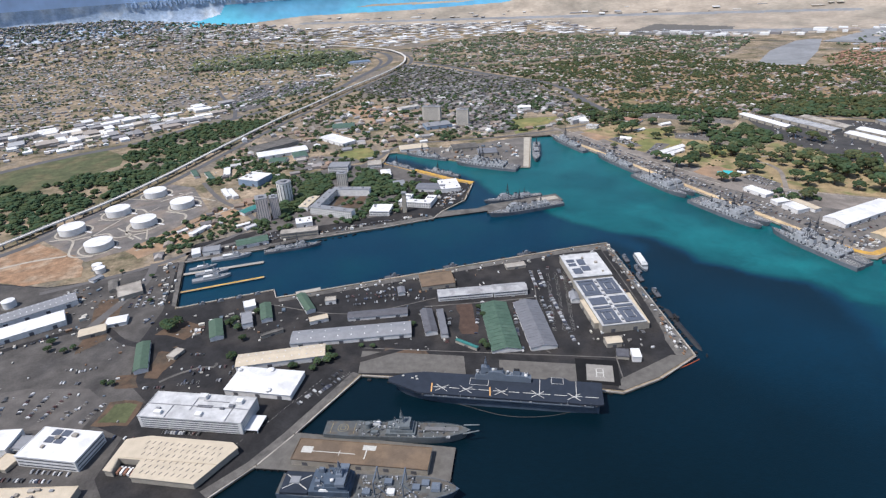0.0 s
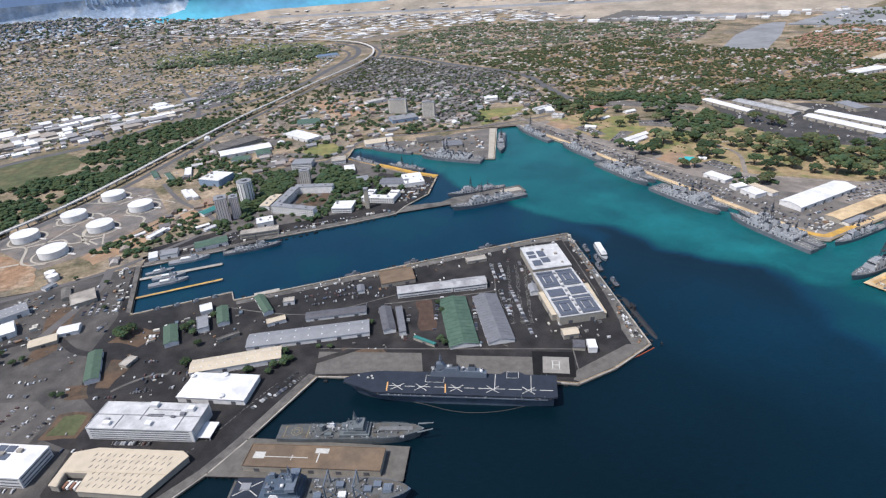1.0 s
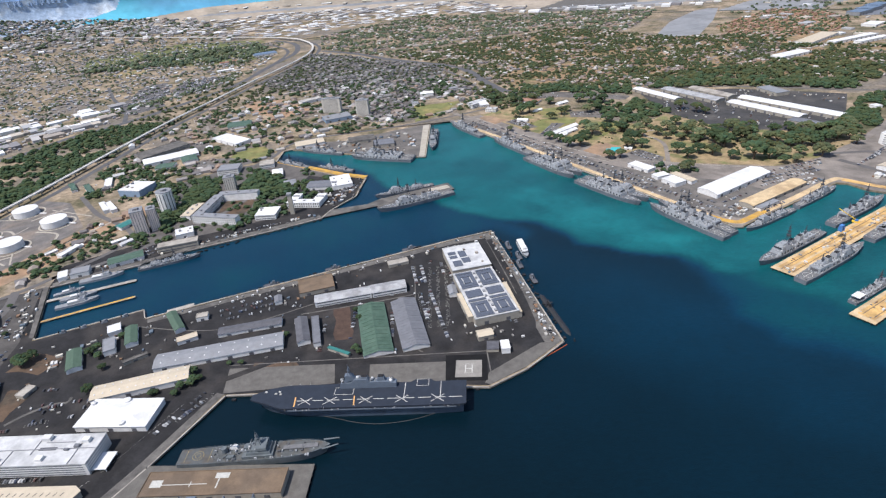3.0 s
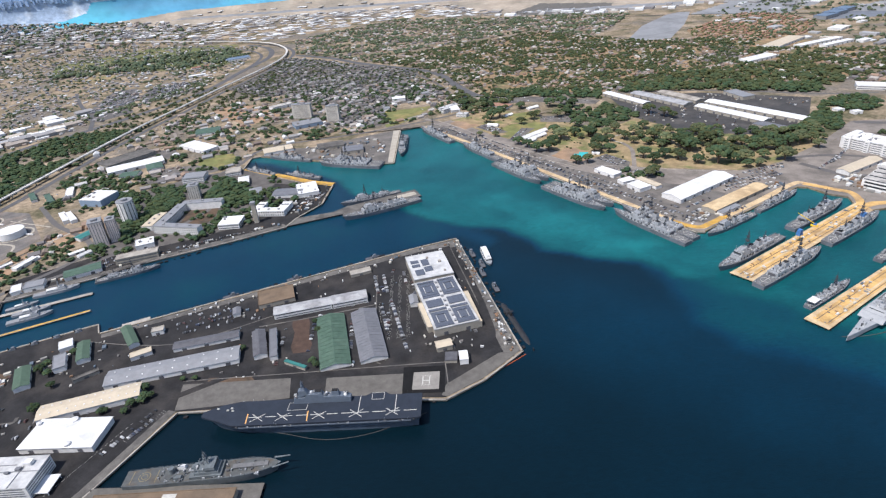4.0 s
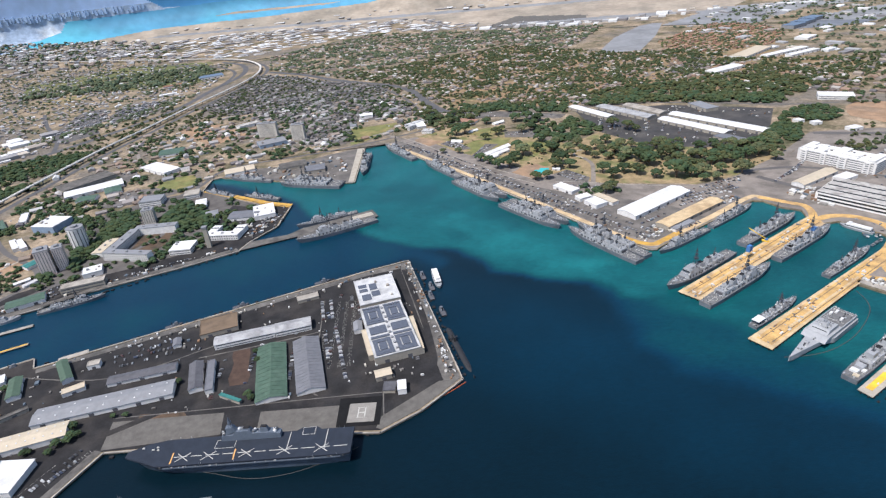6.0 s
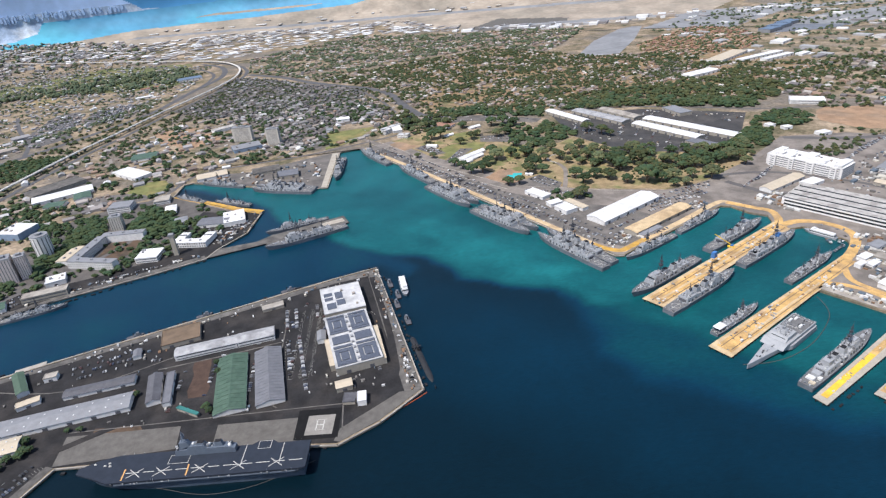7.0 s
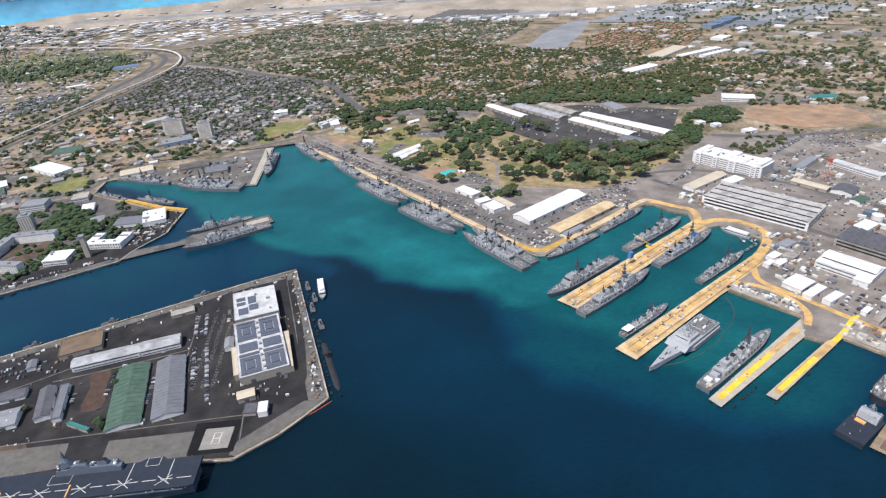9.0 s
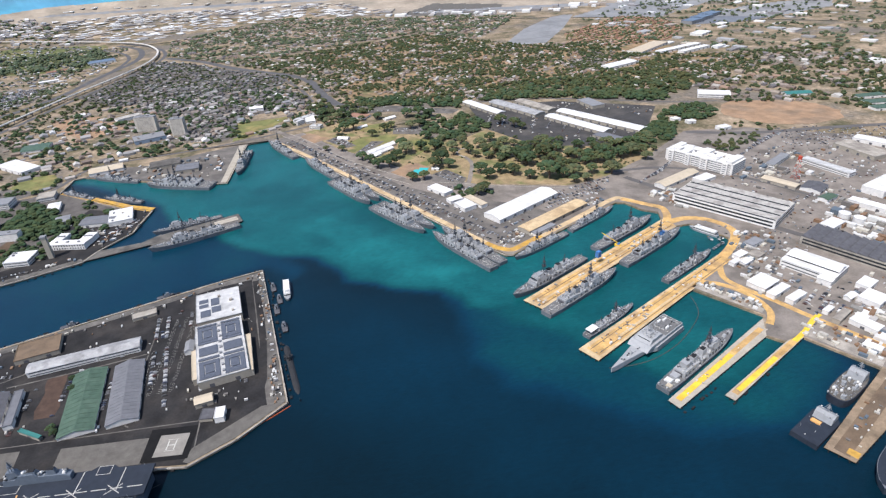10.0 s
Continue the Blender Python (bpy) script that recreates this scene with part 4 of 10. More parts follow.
building("chapel", (165, 1819), 40, 22, 4, 9, M_WHITE, M_WALL, "white-roofed chapel on the yard asphalt", kind="gable", rise=4)
building("store", (123, 1720), 26, 18, 86, 6, M_LGREY, M_WALL, "small white store beside the field")
building("barracks", (-330, 1287), 47, 38, -1, 12, M_LGREY, M_WALL, "pale grey three-storey barracks", storeys=3)
building("office", (-248, 1302), 35, 33, -82, 8, M_CONC, M_WALL, "low pale office near the inlet", storeys=2)
building("house", (-213, 1233), 40, 22, -79, 7, M_WHITE, M_WALL, "white two-storey quarters near the dockyard road", kind='hip', rise=2)
building("house", (-176, 1160), 29, 24, -79, 7, M_LGREY, M_WALL, "pale two-storey quarters between parked cars", kind='hip', rise=2)
building("long_shed", (-534, 956), 42, 9, 52, 4, M_WHITE, M_WALL, "long narrow white shed below the tanks", kind="gable", rise=1.6)
building("long_shed", (-569, 956), 20, 7, 50, 3.6, M_WHITE, M_WALL, "short narrow white shed below the tanks", kind="gable", rise=1.4)
building("long_shed", (-458, 973), 25, 8, 36, 4, M_WHITE, M_WALL, "small white shed in the base yard", kind="gable", rise=1.6)
building("long_shed", (-440, 962), 23, 10, 50, 4, M_DULLWHITE, M_WALL, "small grey-white shed in the base yard", kind="gable", rise=1.6)
building("store", (-500, 858), 25, 14, -67, 6, M_WHITE, M_WALL, "small white store on the yard asphalt")
building("store", (-475, 864), 28, 22, 15, 7, M_LGREY, M_WALL, "pale grey store near the basin")
building("workshop", (-552, 735), 38, 34, -58, 6, M_CONC, M_TANWALL, "tan workshop with a flat roof")
building("shed", (-588, 752), 36, 12, -60, 5, M_CONC_D, M_TANWALL, "narrow grey shed near the dockyard road", kind="gable", rise=1.5)
building("store", (-525, 651), 26, 19, 18, 6, M_WHITE, M_WALL, "white storehouse between parked cars", kind="gable", rise=1.5)
building("store", (-546, 627), 33, 19, 26, 6, M_CREAM, M_TANWALL, "cream storehouse on the yard asphalt", kind="gable", rise=1.5)
building("store", (-347, 681), 19, 16, -67, 6, M_WHITE, M_WALL, "small white building near the quay")
building("shed", (-317, 661), 43, 15, -70, 6, M_DGREEN, M_WALL, "dark green-roofed shed near the dockyard road", kind="gable", rise=2)
building("shed", (-373, 622), 44, 17, -67, 6, M_DGREEN, M_WALL, "dark green-roofed shed between parked cars", kind="gable", rise=2)
building("house", (-338, 643), 31, 14, -69, 7, M_LGREY, M_WALL, "small white house with a balcony")
building("shed", (-266, 682), 51, 13, -60, 6, M_DGREEN, M_WALL, "dark green-roofed gabled shed", kind="gable", rise=2)
building("canopy", (-469, 1042), 38, 21, 55, 6, M_TEAL, M_WALL, "bright green canvas-roofed court", kind="gable", rise=2)
building("store", (-539, 1140), 58, 12, -55, 6, M_WHITE, M_WALL, "small white hut on the yard asphalt")
building("store", (-553, 1142), 57, 11, -58, 6, M_WHITE, M_WALL, "small white hut near the dockyard road")
building("store", (-607, 1293), 58, 15, -71, 5, M_WHITE, M_WALL, "small white hut between parked cars")
building("store", (-685, 1289), 58, 12, -58, 5, M_GREEN, M_WALL, "small green-roofed hut on the yard asphalt")
building("store", (-640, 1267), 64, 12, -57, 5, M_GREEN, M_WALL, "small green-roofed hut near the dockyard road")
building("shed", (-534, 951), 41, 12, 67, 5, M_WHITE, M_WALL, "narrow white shed along the fence")
building("store", (-631, 779), 19, 11, 65, 4, M_LGREY, M_WALL, "low pale shed between parked cars")
building("canopy", (-238, 640), 25, 11, 21, 5, M_CREAM, M_WALL, "low cream canopy on the yard asphalt")
building("shed", (-294, 611), 29, 6, 29, 4, M_CONC_D, M_TANWALL, "long low brown shed")
building("shed", (-87, 625), 54, 16, -79, 6, M_DGREY, M_WALL, "dark-roofed gabled hut near the dockyard road", kind="gable", rise=2.5)
building("shed", (-69, 621), 60, 9, -82, 6, M_GREYROOF, M_WALL, "narrow grey hut with a long ridge")
building("barracks", (-158, 649), 81, 16, 6, 5, M_DGREY, M_WALL, "long dark-roofed building behind the warehouse", kind="gable", rise=2)
building("hut", (-131, 708), 17, 10, -79, 5, M_GREYROOF, M_WALL, "small grey hut between parked cars", kind="gable", rise=1.5)
building("store", (41, 775), 31, 13, 12, 4, M_CONC, M_TANWALL, "low concrete store on the yard asphalt")
building("canopy", (-37, 574), 32, 4, -35, 4, M_TEAL, M_TANWALL, "narrow teal-roofed walkway near the dockyard road")
building("hut", (-231, 687), 15, 11, 8, 6, M_CONC, M_WALL, "small tan hut between parked cars")
building("hut", (114, 676), 21, 11, -88, 6, M_LGREY, M_WALL, "round-roofed pale hut on the yard asphalt", kind="gable", rise=2.5)
building("hut", (142, 570), 19, 13, 7, 7, M_CREAM, M_TANWALL, "tan tunnel-roofed hut near the dockyard road", kind="gable", rise=2.5)
building("hut", (148, 547), 15, 14, 80, 4, M_DGREY, M_TANWALL, "low dark hut between parked cars")
building("hut", (162, 542), 16, 10, 87, 7, M_WHITE, M_WALL, "small white hut near the helipad")
building("annex", (126, 632), 57, 7, -82, 8, M_CREAM, M_TANWALL, "low cream annex beside the depot")
building("annex", (189, 638), 74, 7, -85, 8, M_CREAM, M_TANWALL, "low cream annex beside the depot")
building("shed", (-446, 566), 62, 16, -67, 6, M_DGREEN, M_WALL, "long dark green-roofed shed", kind="gable", rise=2)
building("hut", (-406, 572), 18, 12, 69, 4, M_CONC, M_TANWALL, "small tan hut on bare soil")
building("warehouse", (-530, 423), 45, 29, 3, 9, M_WHITE, M_WALL, "broad white-roofed warehouse on the yard asphalt")
building("annex", (-500, 423), 19, 18, -6, 6, M_LGREY, M_WALL, "low pale annex near the dockyard road")
building("canopy", (-500, 399), 19, 18, -13, 4, M_CREAM, M_TANWALL, "cream parking canopy between parked cars")
building("warehouse", (-453, 353), 103, 19, 1, 8, M_CREAM, M_TANWALL, "cream-roofed store with roof plant", units=9)
building("warehouse", (662, 927), 155, 40, 27, 8, M_WHITE, M_WALL, "long white-roofed transit shed", kind="gable", rise=4)
building("shed", (697, 865), 153, 26, 26, 7, M_SANDTAN, M_TANWALL, "long tan-roofed pier shed", kind="gable", rise=2)
building("shed", (661, 825), 49, 11, 25, 5, M_LGREY, M_WALL, "narrow pale shed on the yard asphalt")
building("store", (552, 991), 27, 18, 15, 6, M_WHITE, M_WALL, "small white-roofed store near the dockyard road")
building("store", (563, 959), 34, 27, -69, 7, M_WHITE, M_WALL, "white-roofed workshop between parked cars")
building("store", (587, 970), 52, 15, -68, 6, M_CREAM, M_WALL, "cream-roofed workshop on the yard asphalt")
building("store", (537, 1045), 50, 23, -62, 6, M_WHITE, M_WALL, "white-roofed canteen near the dockyard road")
building("warehouse", (989, 935), 108, 24, 22, 7, M_CREAM, M_WALL, "cream warehouse with a ridged roof", kind="gable", rise=3)
building("store", (1039, 920), 40, 23, 17, 6, M_WHITE, M_WALL, "small white store between parked cars")
building("shed", (1157, 856), 65, 21, -66, 6, M_CREAM, M_TANWALL, "long yellowish-roofed shed on the yard asphalt", kind="gable", rise=2)
building("workshop", (1196, 817), 41, 35, 28, 6, M_DGREY, M_WALL, "dark-roofed workshop near the dockyard road", kind="gable", rise=3)
building("workshop", (1182, 773), 30, 18, 16, 6, M_DGREEN, M_WALL, "dark green-roofed workshop between parked cars", kind="gable", rise=2)
building("hall", (1318, 779), 104, 38, 18, 12, M_WHITE, M_WALL, "large white shop hall")
building("warehouse", (1220, 724), 63, 19, -67, 8, M_WHITE, M_WALL, "long white-roofed store on the yard asphalt")
shop = building("office", (978, 593), 73, 46, -65, 10, M_WHITE, M_WALL, "white two-storey block with a raised ridge roof", storeys=2, units=3)
bm = bmesh.new()
box(bm, 0, 4, 10.3, 66, 22, 3.2)
part("upper_wall", bm, M_BAND, shop)
bm = bmesh.new()
gable(bm, 70, 26, 13.5, 2.2)
for v in bm.verts:
    v.co.y += 4
part("upper_roof", bm, M_WHITE, shop)
bm = bmesh.new()
box(bm, 27, -27, 0, 18, 14, 8.5)
box(bm, 27, -27, 8.5, 19.5, 15.5, 0.6)
part("wing", bm, M_WALL, shop)
building("store", (882, 580), 35, 26, 21, 7, M_WHITE, M_WALL, "square white tent-like store", kind='hip', rise=2)
building("store", (887, 557), 38, 12, 20, 6, M_WHITE, M_WALL, "white-roofed store near the dockyard road")
building("store", (898, 538), 32, 11, 19, 6, M_WHITE, M_WALL, "white-roofed store between parked cars")
building("store", (1105, 687), 38, 22, 19, 8, M_WHITE, M_WALL, "white canopy-roofed store on the yard asphalt")
building("store", (933, 465), 32, 17, -71, 6, M_WHITE, M_WALL, "long white-roofed store near the dockyard road")
building("store", (919, 487), 33, 9, 24, 6, M_CONC, M_TANWALL, "tan flat-roofed store between parked cars")
building("store", (915, 503), 17, 7, 21, 5, M_WHITE, M_WALL, "small white store on the yard asphalt")
building("store", (949, 678), 30, 16, 18, 6, M_LGREY, M_WALL, "pale flat-roofed store near the dockyard road")
building("store", (906, 654), 22, 12, 19, 5, M_WHITE, M_WALL, "small white store between parked cars")
building("store", (884, 638), 17, 9, 20, 5, M_WHITE, M_WALL, "small white store on the yard asphalt")
building("store", (900, 634), 20, 10, 20, 5, M_WHITE, M_WALL, "small white store near the dockyard road")
building("store", (928, 647), 20, 17, 22, 5, M_CONC, M_TANWALL, "brown-roofed store between parked cars")
building("hut", (966, 519), 18, 9, 18, 5, M_WHITE, M_WALL, "round-roofed white hut on the yard asphalt", kind="gable", rise=2)
building("workshop", (988, 505), 30, 26, 21, 7, M_WHITE, M_WALL, "white-roofed workshop near the dockyard road")
building("workshop", (1009, 535), 27, 17, 22, 7, M_WHITE, M_WALL, "white-roofed workshop between parked cars")
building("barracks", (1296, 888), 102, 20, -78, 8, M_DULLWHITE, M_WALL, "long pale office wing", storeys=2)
building("barracks", (1231, 947), 79, 17, 28, 8, M_LGREY, M_WALL, "short pale office wing", storeys=2)
building("hall", (1440, 1423), 87, 47, -33, 10, M_WHITE, M_WALL, "white columned hall beside the dirt field", storeys=2)
building("school", (1657, 1350), 74, 33, -13, 6, M_TEAL, M_WALL, "teal-roofed school among trees", kind="gable", rise=3)
building("warehouse", (1653, 2103), 231, 62, 35, 8, M_CREAM, M_WALL, "far cream-roofed warehouse on the yard asphalt")
building("warehouse", (1747, 2040), 232, 31, 19, 8, M_WHITE, M_WALL, "far white-roofed warehouse near the dockyard road")
building("warehouse", (1786, 1995), 160, 28, 20, 8, M_WHITE, M_WALL, "far white-roofed warehouse between parked cars")
building("warehouse", (1403, 1879), 145, 47, 21, 8, M_WHITE, M_WALL, "far white-roofed warehouse on the yard asphalt")
building("warehouse", (2018, 2275), 92, 56, 33, 8, M_WHITE, M_WALL, "far white-roofed store near the dockyard road")
building("shed", (1808, 1258), 83, 28, -7, 6, M_GREEN, M_WALL, "long green-roofed store shed")
building("shed", (1787, 1204), 91, 32, -9, 6, M_GREEN, M_WALL, "long green-roofed store shed")
building("shed", (1757, 1160), 84, 30, -8, 6, M_GREEN, M_WALL, "long green-roofed store shed")
building("warehouse", (1502, 972), 74, 31, -63, 8, M_WHITE, M_WALL, "long white-roofed shop between parked cars")
building("warehouse", (1435, 939), 97, 49, -85, 8, M_CONC, M_TANWALL, "broad tan-grey workshop on the yard asphalt")
building("house", (1275, 1169), 30, 22, 8, 6, M_WHITE, M_WALL, "small white house near the dockyard road")
building("house", (1233, 1237), 21, 17, 1, 6, M_WHITE, M_WALL, "small white house between parked cars")
building("house", (1210, 1267), 19, 19, 6, 6, M_WHITE, M_WALL, "small white house on the yard asphalt")
building("shed", (990, 1201), 74, 33, -66, 6, M_GREYROOF, M_TANWALL, "low grey shed beside the storage yard")
building("shed", (1083, 1477), 79, 40, -82, 8, M_LGREY, M_TANWALL, "pale shed in the storage yard")
building("storage_shed", (792, 1554), 163, 29, -70, 8, M_WHITE, M_TANWALL, "very long pale storage shed", kind='gable', rise=3, group='storage sheds')
building("storage_shed", (875, 1516), 188, 37, -66, 8, M_SHADEWHITE, M_TANWALL, "very long pale storage shed", kind='gable', rise=3, group='storage sheds')
building("storage_shed", (933, 1517), 139, 34, -69, 8, M_CONC, M_TANWALL, "long tan-grey storage shed", kind='gable', rise=3, group='storage sheds')
building("storage_shed", (1032, 1330), 258, 36, -63, 8, M_WHITE, M_TANWALL, "very long white storage shed", kind='gable', rise=3, group='storage sheds')
building("storage_shed", (967, 1324), 194, 35, -66, 8, M_WHITE, M_TANWALL, "very long white storage shed", kind='gable', rise=3, group='storage sheds')
building("clubhouse", (464, 1330), 84, 17, 34, 6, M_WHITE, M_WALL, "white gabled clubhouse in the park", kind="gable", rise=4)
building("clubhouse_wing", (464, 1309), 62, 14, 34, 5, M_WHITE, M_WALL, "white gabled wing beside the clubhouse", kind="gable", rise=3.4)
building("clubhouse_wing", (446, 1290), 26, 12, 34, 4, M_WHITE, M_WALL, "small white gabled wing beside the clubhouse", kind="gable", rise=3)
building("park_hall", (448, 1623), 58, 34, -40, 5, mat("brick_red_roof", (0.30, 0.17, 0.12, 1), 0.85, vary=0.2, size=6), M_WALL, "low red-brown roofed hall behind the park", kind="hip", rise=2)
building("park_pavilion", (526, 1568), 34, 15, 25, 4.5, M_WHITE, M_WALL, "white pavilion among park trees", kind="gable", rise=3)
building("park_pavilion", (387, 1443), 28, 13, -30, 4.5, M_WHITE, M_WALL, "white pavilion among park trees", kind="gable", rise=3)
building("park_pavilion", (445, 1521), 26, 11, 28, 4, M_WHITE, M_WALL, "white pavilion among park trees", kind="gable", rise=2.5)
building("office_block", (300, 1664), 66, 15, 36, 7, M_DULLWHITE, M_WALL, "long pale office block at the end of the quay", kind="flat", storeys=2, units=3)
building("office_block", (285, 1622), 26, 18, 36, 11, M_DULLWHITE, M_WALL, "pale office block at the end of the quay", kind="flat", storeys=3, units=2)
building("office_block", (327, 1566), 30, 20, -30, 8, M_DULLWHITE, M_WALL, "grey office block beside the sandy plot", kind="flat", storeys=2, units=2)
building("pool_house", (556, 1160), 16, 9, -30, 3.6, M_WHITE, M_WALL, "small white pool house", kind="gable", rise=2)
building("office", (314, 1642), 56, 26, -87, 6, M_WHITE, M_WALL, "white office beside the head of the loch", storeys=2)
building("sports_hall", (-530, 2950), 110, 70, 20, 8, M_HANGAR, M_WALL, "blue-grey roofed sports hall beside the motorway")
building("store", (-676, 2820), 80, 40, 20, 5, M_REDROOF, M_WALL, "low red-roofed block beside the golf course")
building("warehouse", (-640, 2600), 70, 28, 20, 7, M_WHITE, M_WALL, "white shop hall beside the car park")
for k in range(3):
    building("hangar", (2180 + 90 * k, 2560 + 60 * k), 120, 60, 28, 14, M_HANGAR, M_LGREY, "large blue-grey hangar beside the taxiway", group="hangars")

# ---- piers ----


def pier(name, outline, top, label, paving=(), pile_step=7.0, deck=None):
    """A concrete deck on piles with a timber fender line; paving: inner strips of paint."""
    t = thing(name, Matrix.Identity(4), label, "pier")
    bm = bmesh.new()
    slab(bm, outline, top, 0.8)
    part("pier_deck", bm, deck or M_CONC, t)
    n = len(outline)
    mx, my = sum(p[0] for p in outline) / n, sum(p[1] for p in outline) / n
    # Solid black block added to stand in for the shade under the deck.
    bm = bmesh.new()
    slab(bm, [(mx + (x - mx) * 0.97, my + (y - my) * 0.97) for x, y in outline], top - 0.7, top + 1)
    part("substructure", bm, M_BLACK, t)
    area = sum(outline[i][0] * outline[(i + 1) % n][1] - outline[(i + 1) % n][0] * outline[i][1] for i in range(n))
    sg = 1 if area > 0 else -1
    bm = bmesh.new()
    tube(bm, (0, 0, -3), (0, 0, top - 0.6), 0.55, n=6)
    pile = bpy.data.meshes.new("fender_post")
    bm.to_mesh(pile)
    bm.free()
    pile.materials.append(M_BLACK)
    made = 0
    for i in range(n):
        (x0, y0), (x1, y1) = outline[i], outline[(i + 1) % n]
        L = math.hypot(x1 - x0, y1 - y0)
        nx, ny = (y1 - y0) / L * sg, -(x1 - x0) / L * sg
        k = max(1, int(L / pile_step))
        for j in range(k):
            u = (j + 0.5) / k
            if made < 110:
                shared("fender_post", pile, t, Matrix.Translation((x0 + (x1 - x0) * u + nx * 0.5, y0 + (y1 - y0) * u + ny * 0.5, 0)))
                made += 1
    for layer, (pts, m, lab) in enumerate(paving):
        bm = bmesh.new()
        slab(bm, pts, top + 0.1 + 0.04 * layer, 0.2)
        part("paving", bm, m, t, lab)
    return t


def strip(a, b, w0, w1=None):
    """A rectangle along a to b."""
    w1 = w0 if w1 is None else w1
    d = Vector((b[0] - a[0], b[1] - a[1])).normalized()
    nx, ny = -d.y, d.x
    return [(a[0] + nx * w0 / 2, a[1] + ny * w0 / 2), (a[0] - nx * w0 / 2, a[1] - ny * w0 / 2), (b[0] - nx * w1 / 2, b[1] - ny * w1 / 2), (b[0] + nx * w1 / 2, b[1] + ny * w1 / 2)]


pier("pier", [(-246, 388), (-55, 367), (-50, 408), (-219, 434)], Z0 + 0.2, "broad concrete pier with a brown-roofed shed", (), deck=M_PAD)
pier("pier", [(869, 800), (555, 647), (572, 619), (876, 769)], Z0 + 0.2, "long pier with ochre paving between moored destroyers",
     [(strip((570, 636.5), (872, 785), 22), M_TAN, "ochre painted paving"), (strip((566, 640), (868, 790), 1.2), M_BROWN, "crane rail groove"), (strip((574, 628), (872, 776), 1.2), M_BROWN, "crane rail groove"), (strip((580, 639), (860, 777), 3.2), M_SANDTAN, "pale worn lane")], deck=M_SANDTAN)
pier("pier", [(886, 672), (580, 530), (593, 504), (775, 594), (789, 600)], Z0 + 0.2, "long pier with ochre paving beside a trimaran",
     [(strip((594, 520), (884, 658), 19), M_TAN, "ochre painted paving"), (strip((593, 525), (880, 662), 1.0), M_BROWN, "crane rail groove"), (strip((601, 516), (884, 651), 1.0), M_BROWN, "crane rail groove"), (strip((640, 538), (800, 615), 3.0), M_SANDTAN, "pale worn lane")], deck=M_SANDTAN)
pier("pier", [(829, 516), (633, 425), (638, 411), (808, 485)], Z0 + 0.2, "narrow concrete pier with a yellow strip",
     [(strip((637, 419), (816, 500), 11), M_SAND, "pale worn paving"), (strip((643, 422), (812, 499), 7), M_TAN, "ochre strip"), (strip((644, 422.4), (745, 468), 6), M_YEL, "bright yellow painted strip")], deck=M_SAND)
pier("pier", [(826, 471), (695, 414), (700, 404), (850, 471)], Z0 + 0.2, "narrow concrete pier with a yellow strip",
     [(strip((706, 413), (834, 468.5), 7.5), M_TAN, "ochre strip"), (strip((713, 416), (790, 449), 5.4), M_YEL, "bright yellow painted strip")], deck=M_SAND)
pier("pier", [(890, 402), (738, 328), (751, 305), (903, 364)], Z0 + 0.2, "broad concrete pier with rust-stained paving",
     [(strip((748, 318), (880, 380), 14), M_BROWN, "rust-brown paving"), (strip((754, 312), (762, 316), 10), M_ORANGE, "orange painted square")], deck=M_PIERBROWN)
pier("causeway", [(-96, 978), (-81, 1010), (-10, 1017), (19, 1040), (22, 1018), (10, 1004)], Z0 + 0.05, "narrow concrete causeway out to the finger pier", deck=M_CONC_D)
pier("pier", [(8, 992), (12, 1034), (150, 1080), (160, 1045), (24, 998)], Z0 + 0.2, "finger pier between two moored ships", [(strip((110, 1049), (150, 1061), 16), M_SAND, "tan paving")], deck=M_CONC_D)
pier("boom_pier", strip((-476, 731), (-355, 772), 5), 2.2, "long orange floating walkway", [(strip((-475, 731), (-356, 772), 4), M_ORANGE, "orange painted deck")])
pier("pontoon", strip((-500, 787), (-372, 823), 7), 2.4, "grey floating pontoon in the basin")
pier("landing", strip((-290, 716), (-255, 727), 9), Z0 + 0.2, "small timber landing on the quay")

# ochre quay roads and other painted surfaces in the eastern yard
ROADS = []


def road(name, pts, width, z, material, label, category="road"):
    bm = bmesh.new()
    fine = ribbon(bm, pts, width, z)
    ROADS.append((pts, width))
    return tagged(part(name, bm, material), label, category, kind="structure")


road("quay_road", [(214, 1502), (253, 1429), (314, 1312), (440, 1056), (556, 820), (573, 792), (590, 783), (606, 790), (718, 843), (826, 898), (850, 896), (872, 862)], 11, Z0 + 0.32, M_SANDTAN, "pale ochre quay road behind the destroyers")
road("quay_road", [(556, 818), (572, 795), (588, 784), (606, 790), (650, 812)], 11, Z0 + 0.36, M_ORANGE, "bright yellow quay corner")
road("quay_road", [(846, 896), (880, 856), (893, 838), (886, 812), (872, 790)], 13, Z0 + 0.34, M_TAN, "ochre quay road round the basin")
road("quay_road", [(874, 786), (905, 790), (935, 776), (952, 745), (946, 715), (915, 684), (880, 660)], 14, Z0 + 0.36, M_TAN, "ochre quay road round the basin")
road("quay_road", [(872, 656), (846, 614), (852, 582), (870, 545), (886, 505), (915, 446), (950, 390)], 9, Z0 + 0.34, M_TAN, "ochre road along the yard")
road("quay_road", [(784, 611), (803, 612), (822, 605), (842, 582), (851, 552), (847, 524), (828, 503)], 9, Z0 + 0.38, M_TAN, "ochre road along the yard")
road("quay_road", [(832, 467), (858, 479), (884, 494), (902, 502)], 6, Z0 + 0.4, M_YEL, "yellow painted link road")
patch("pavement_slab", [(852, 476), (889, 402), (905, 411), (868, 485)], Z0 + 0.3, M_CONC, "pale concrete quay strip", "pavement")
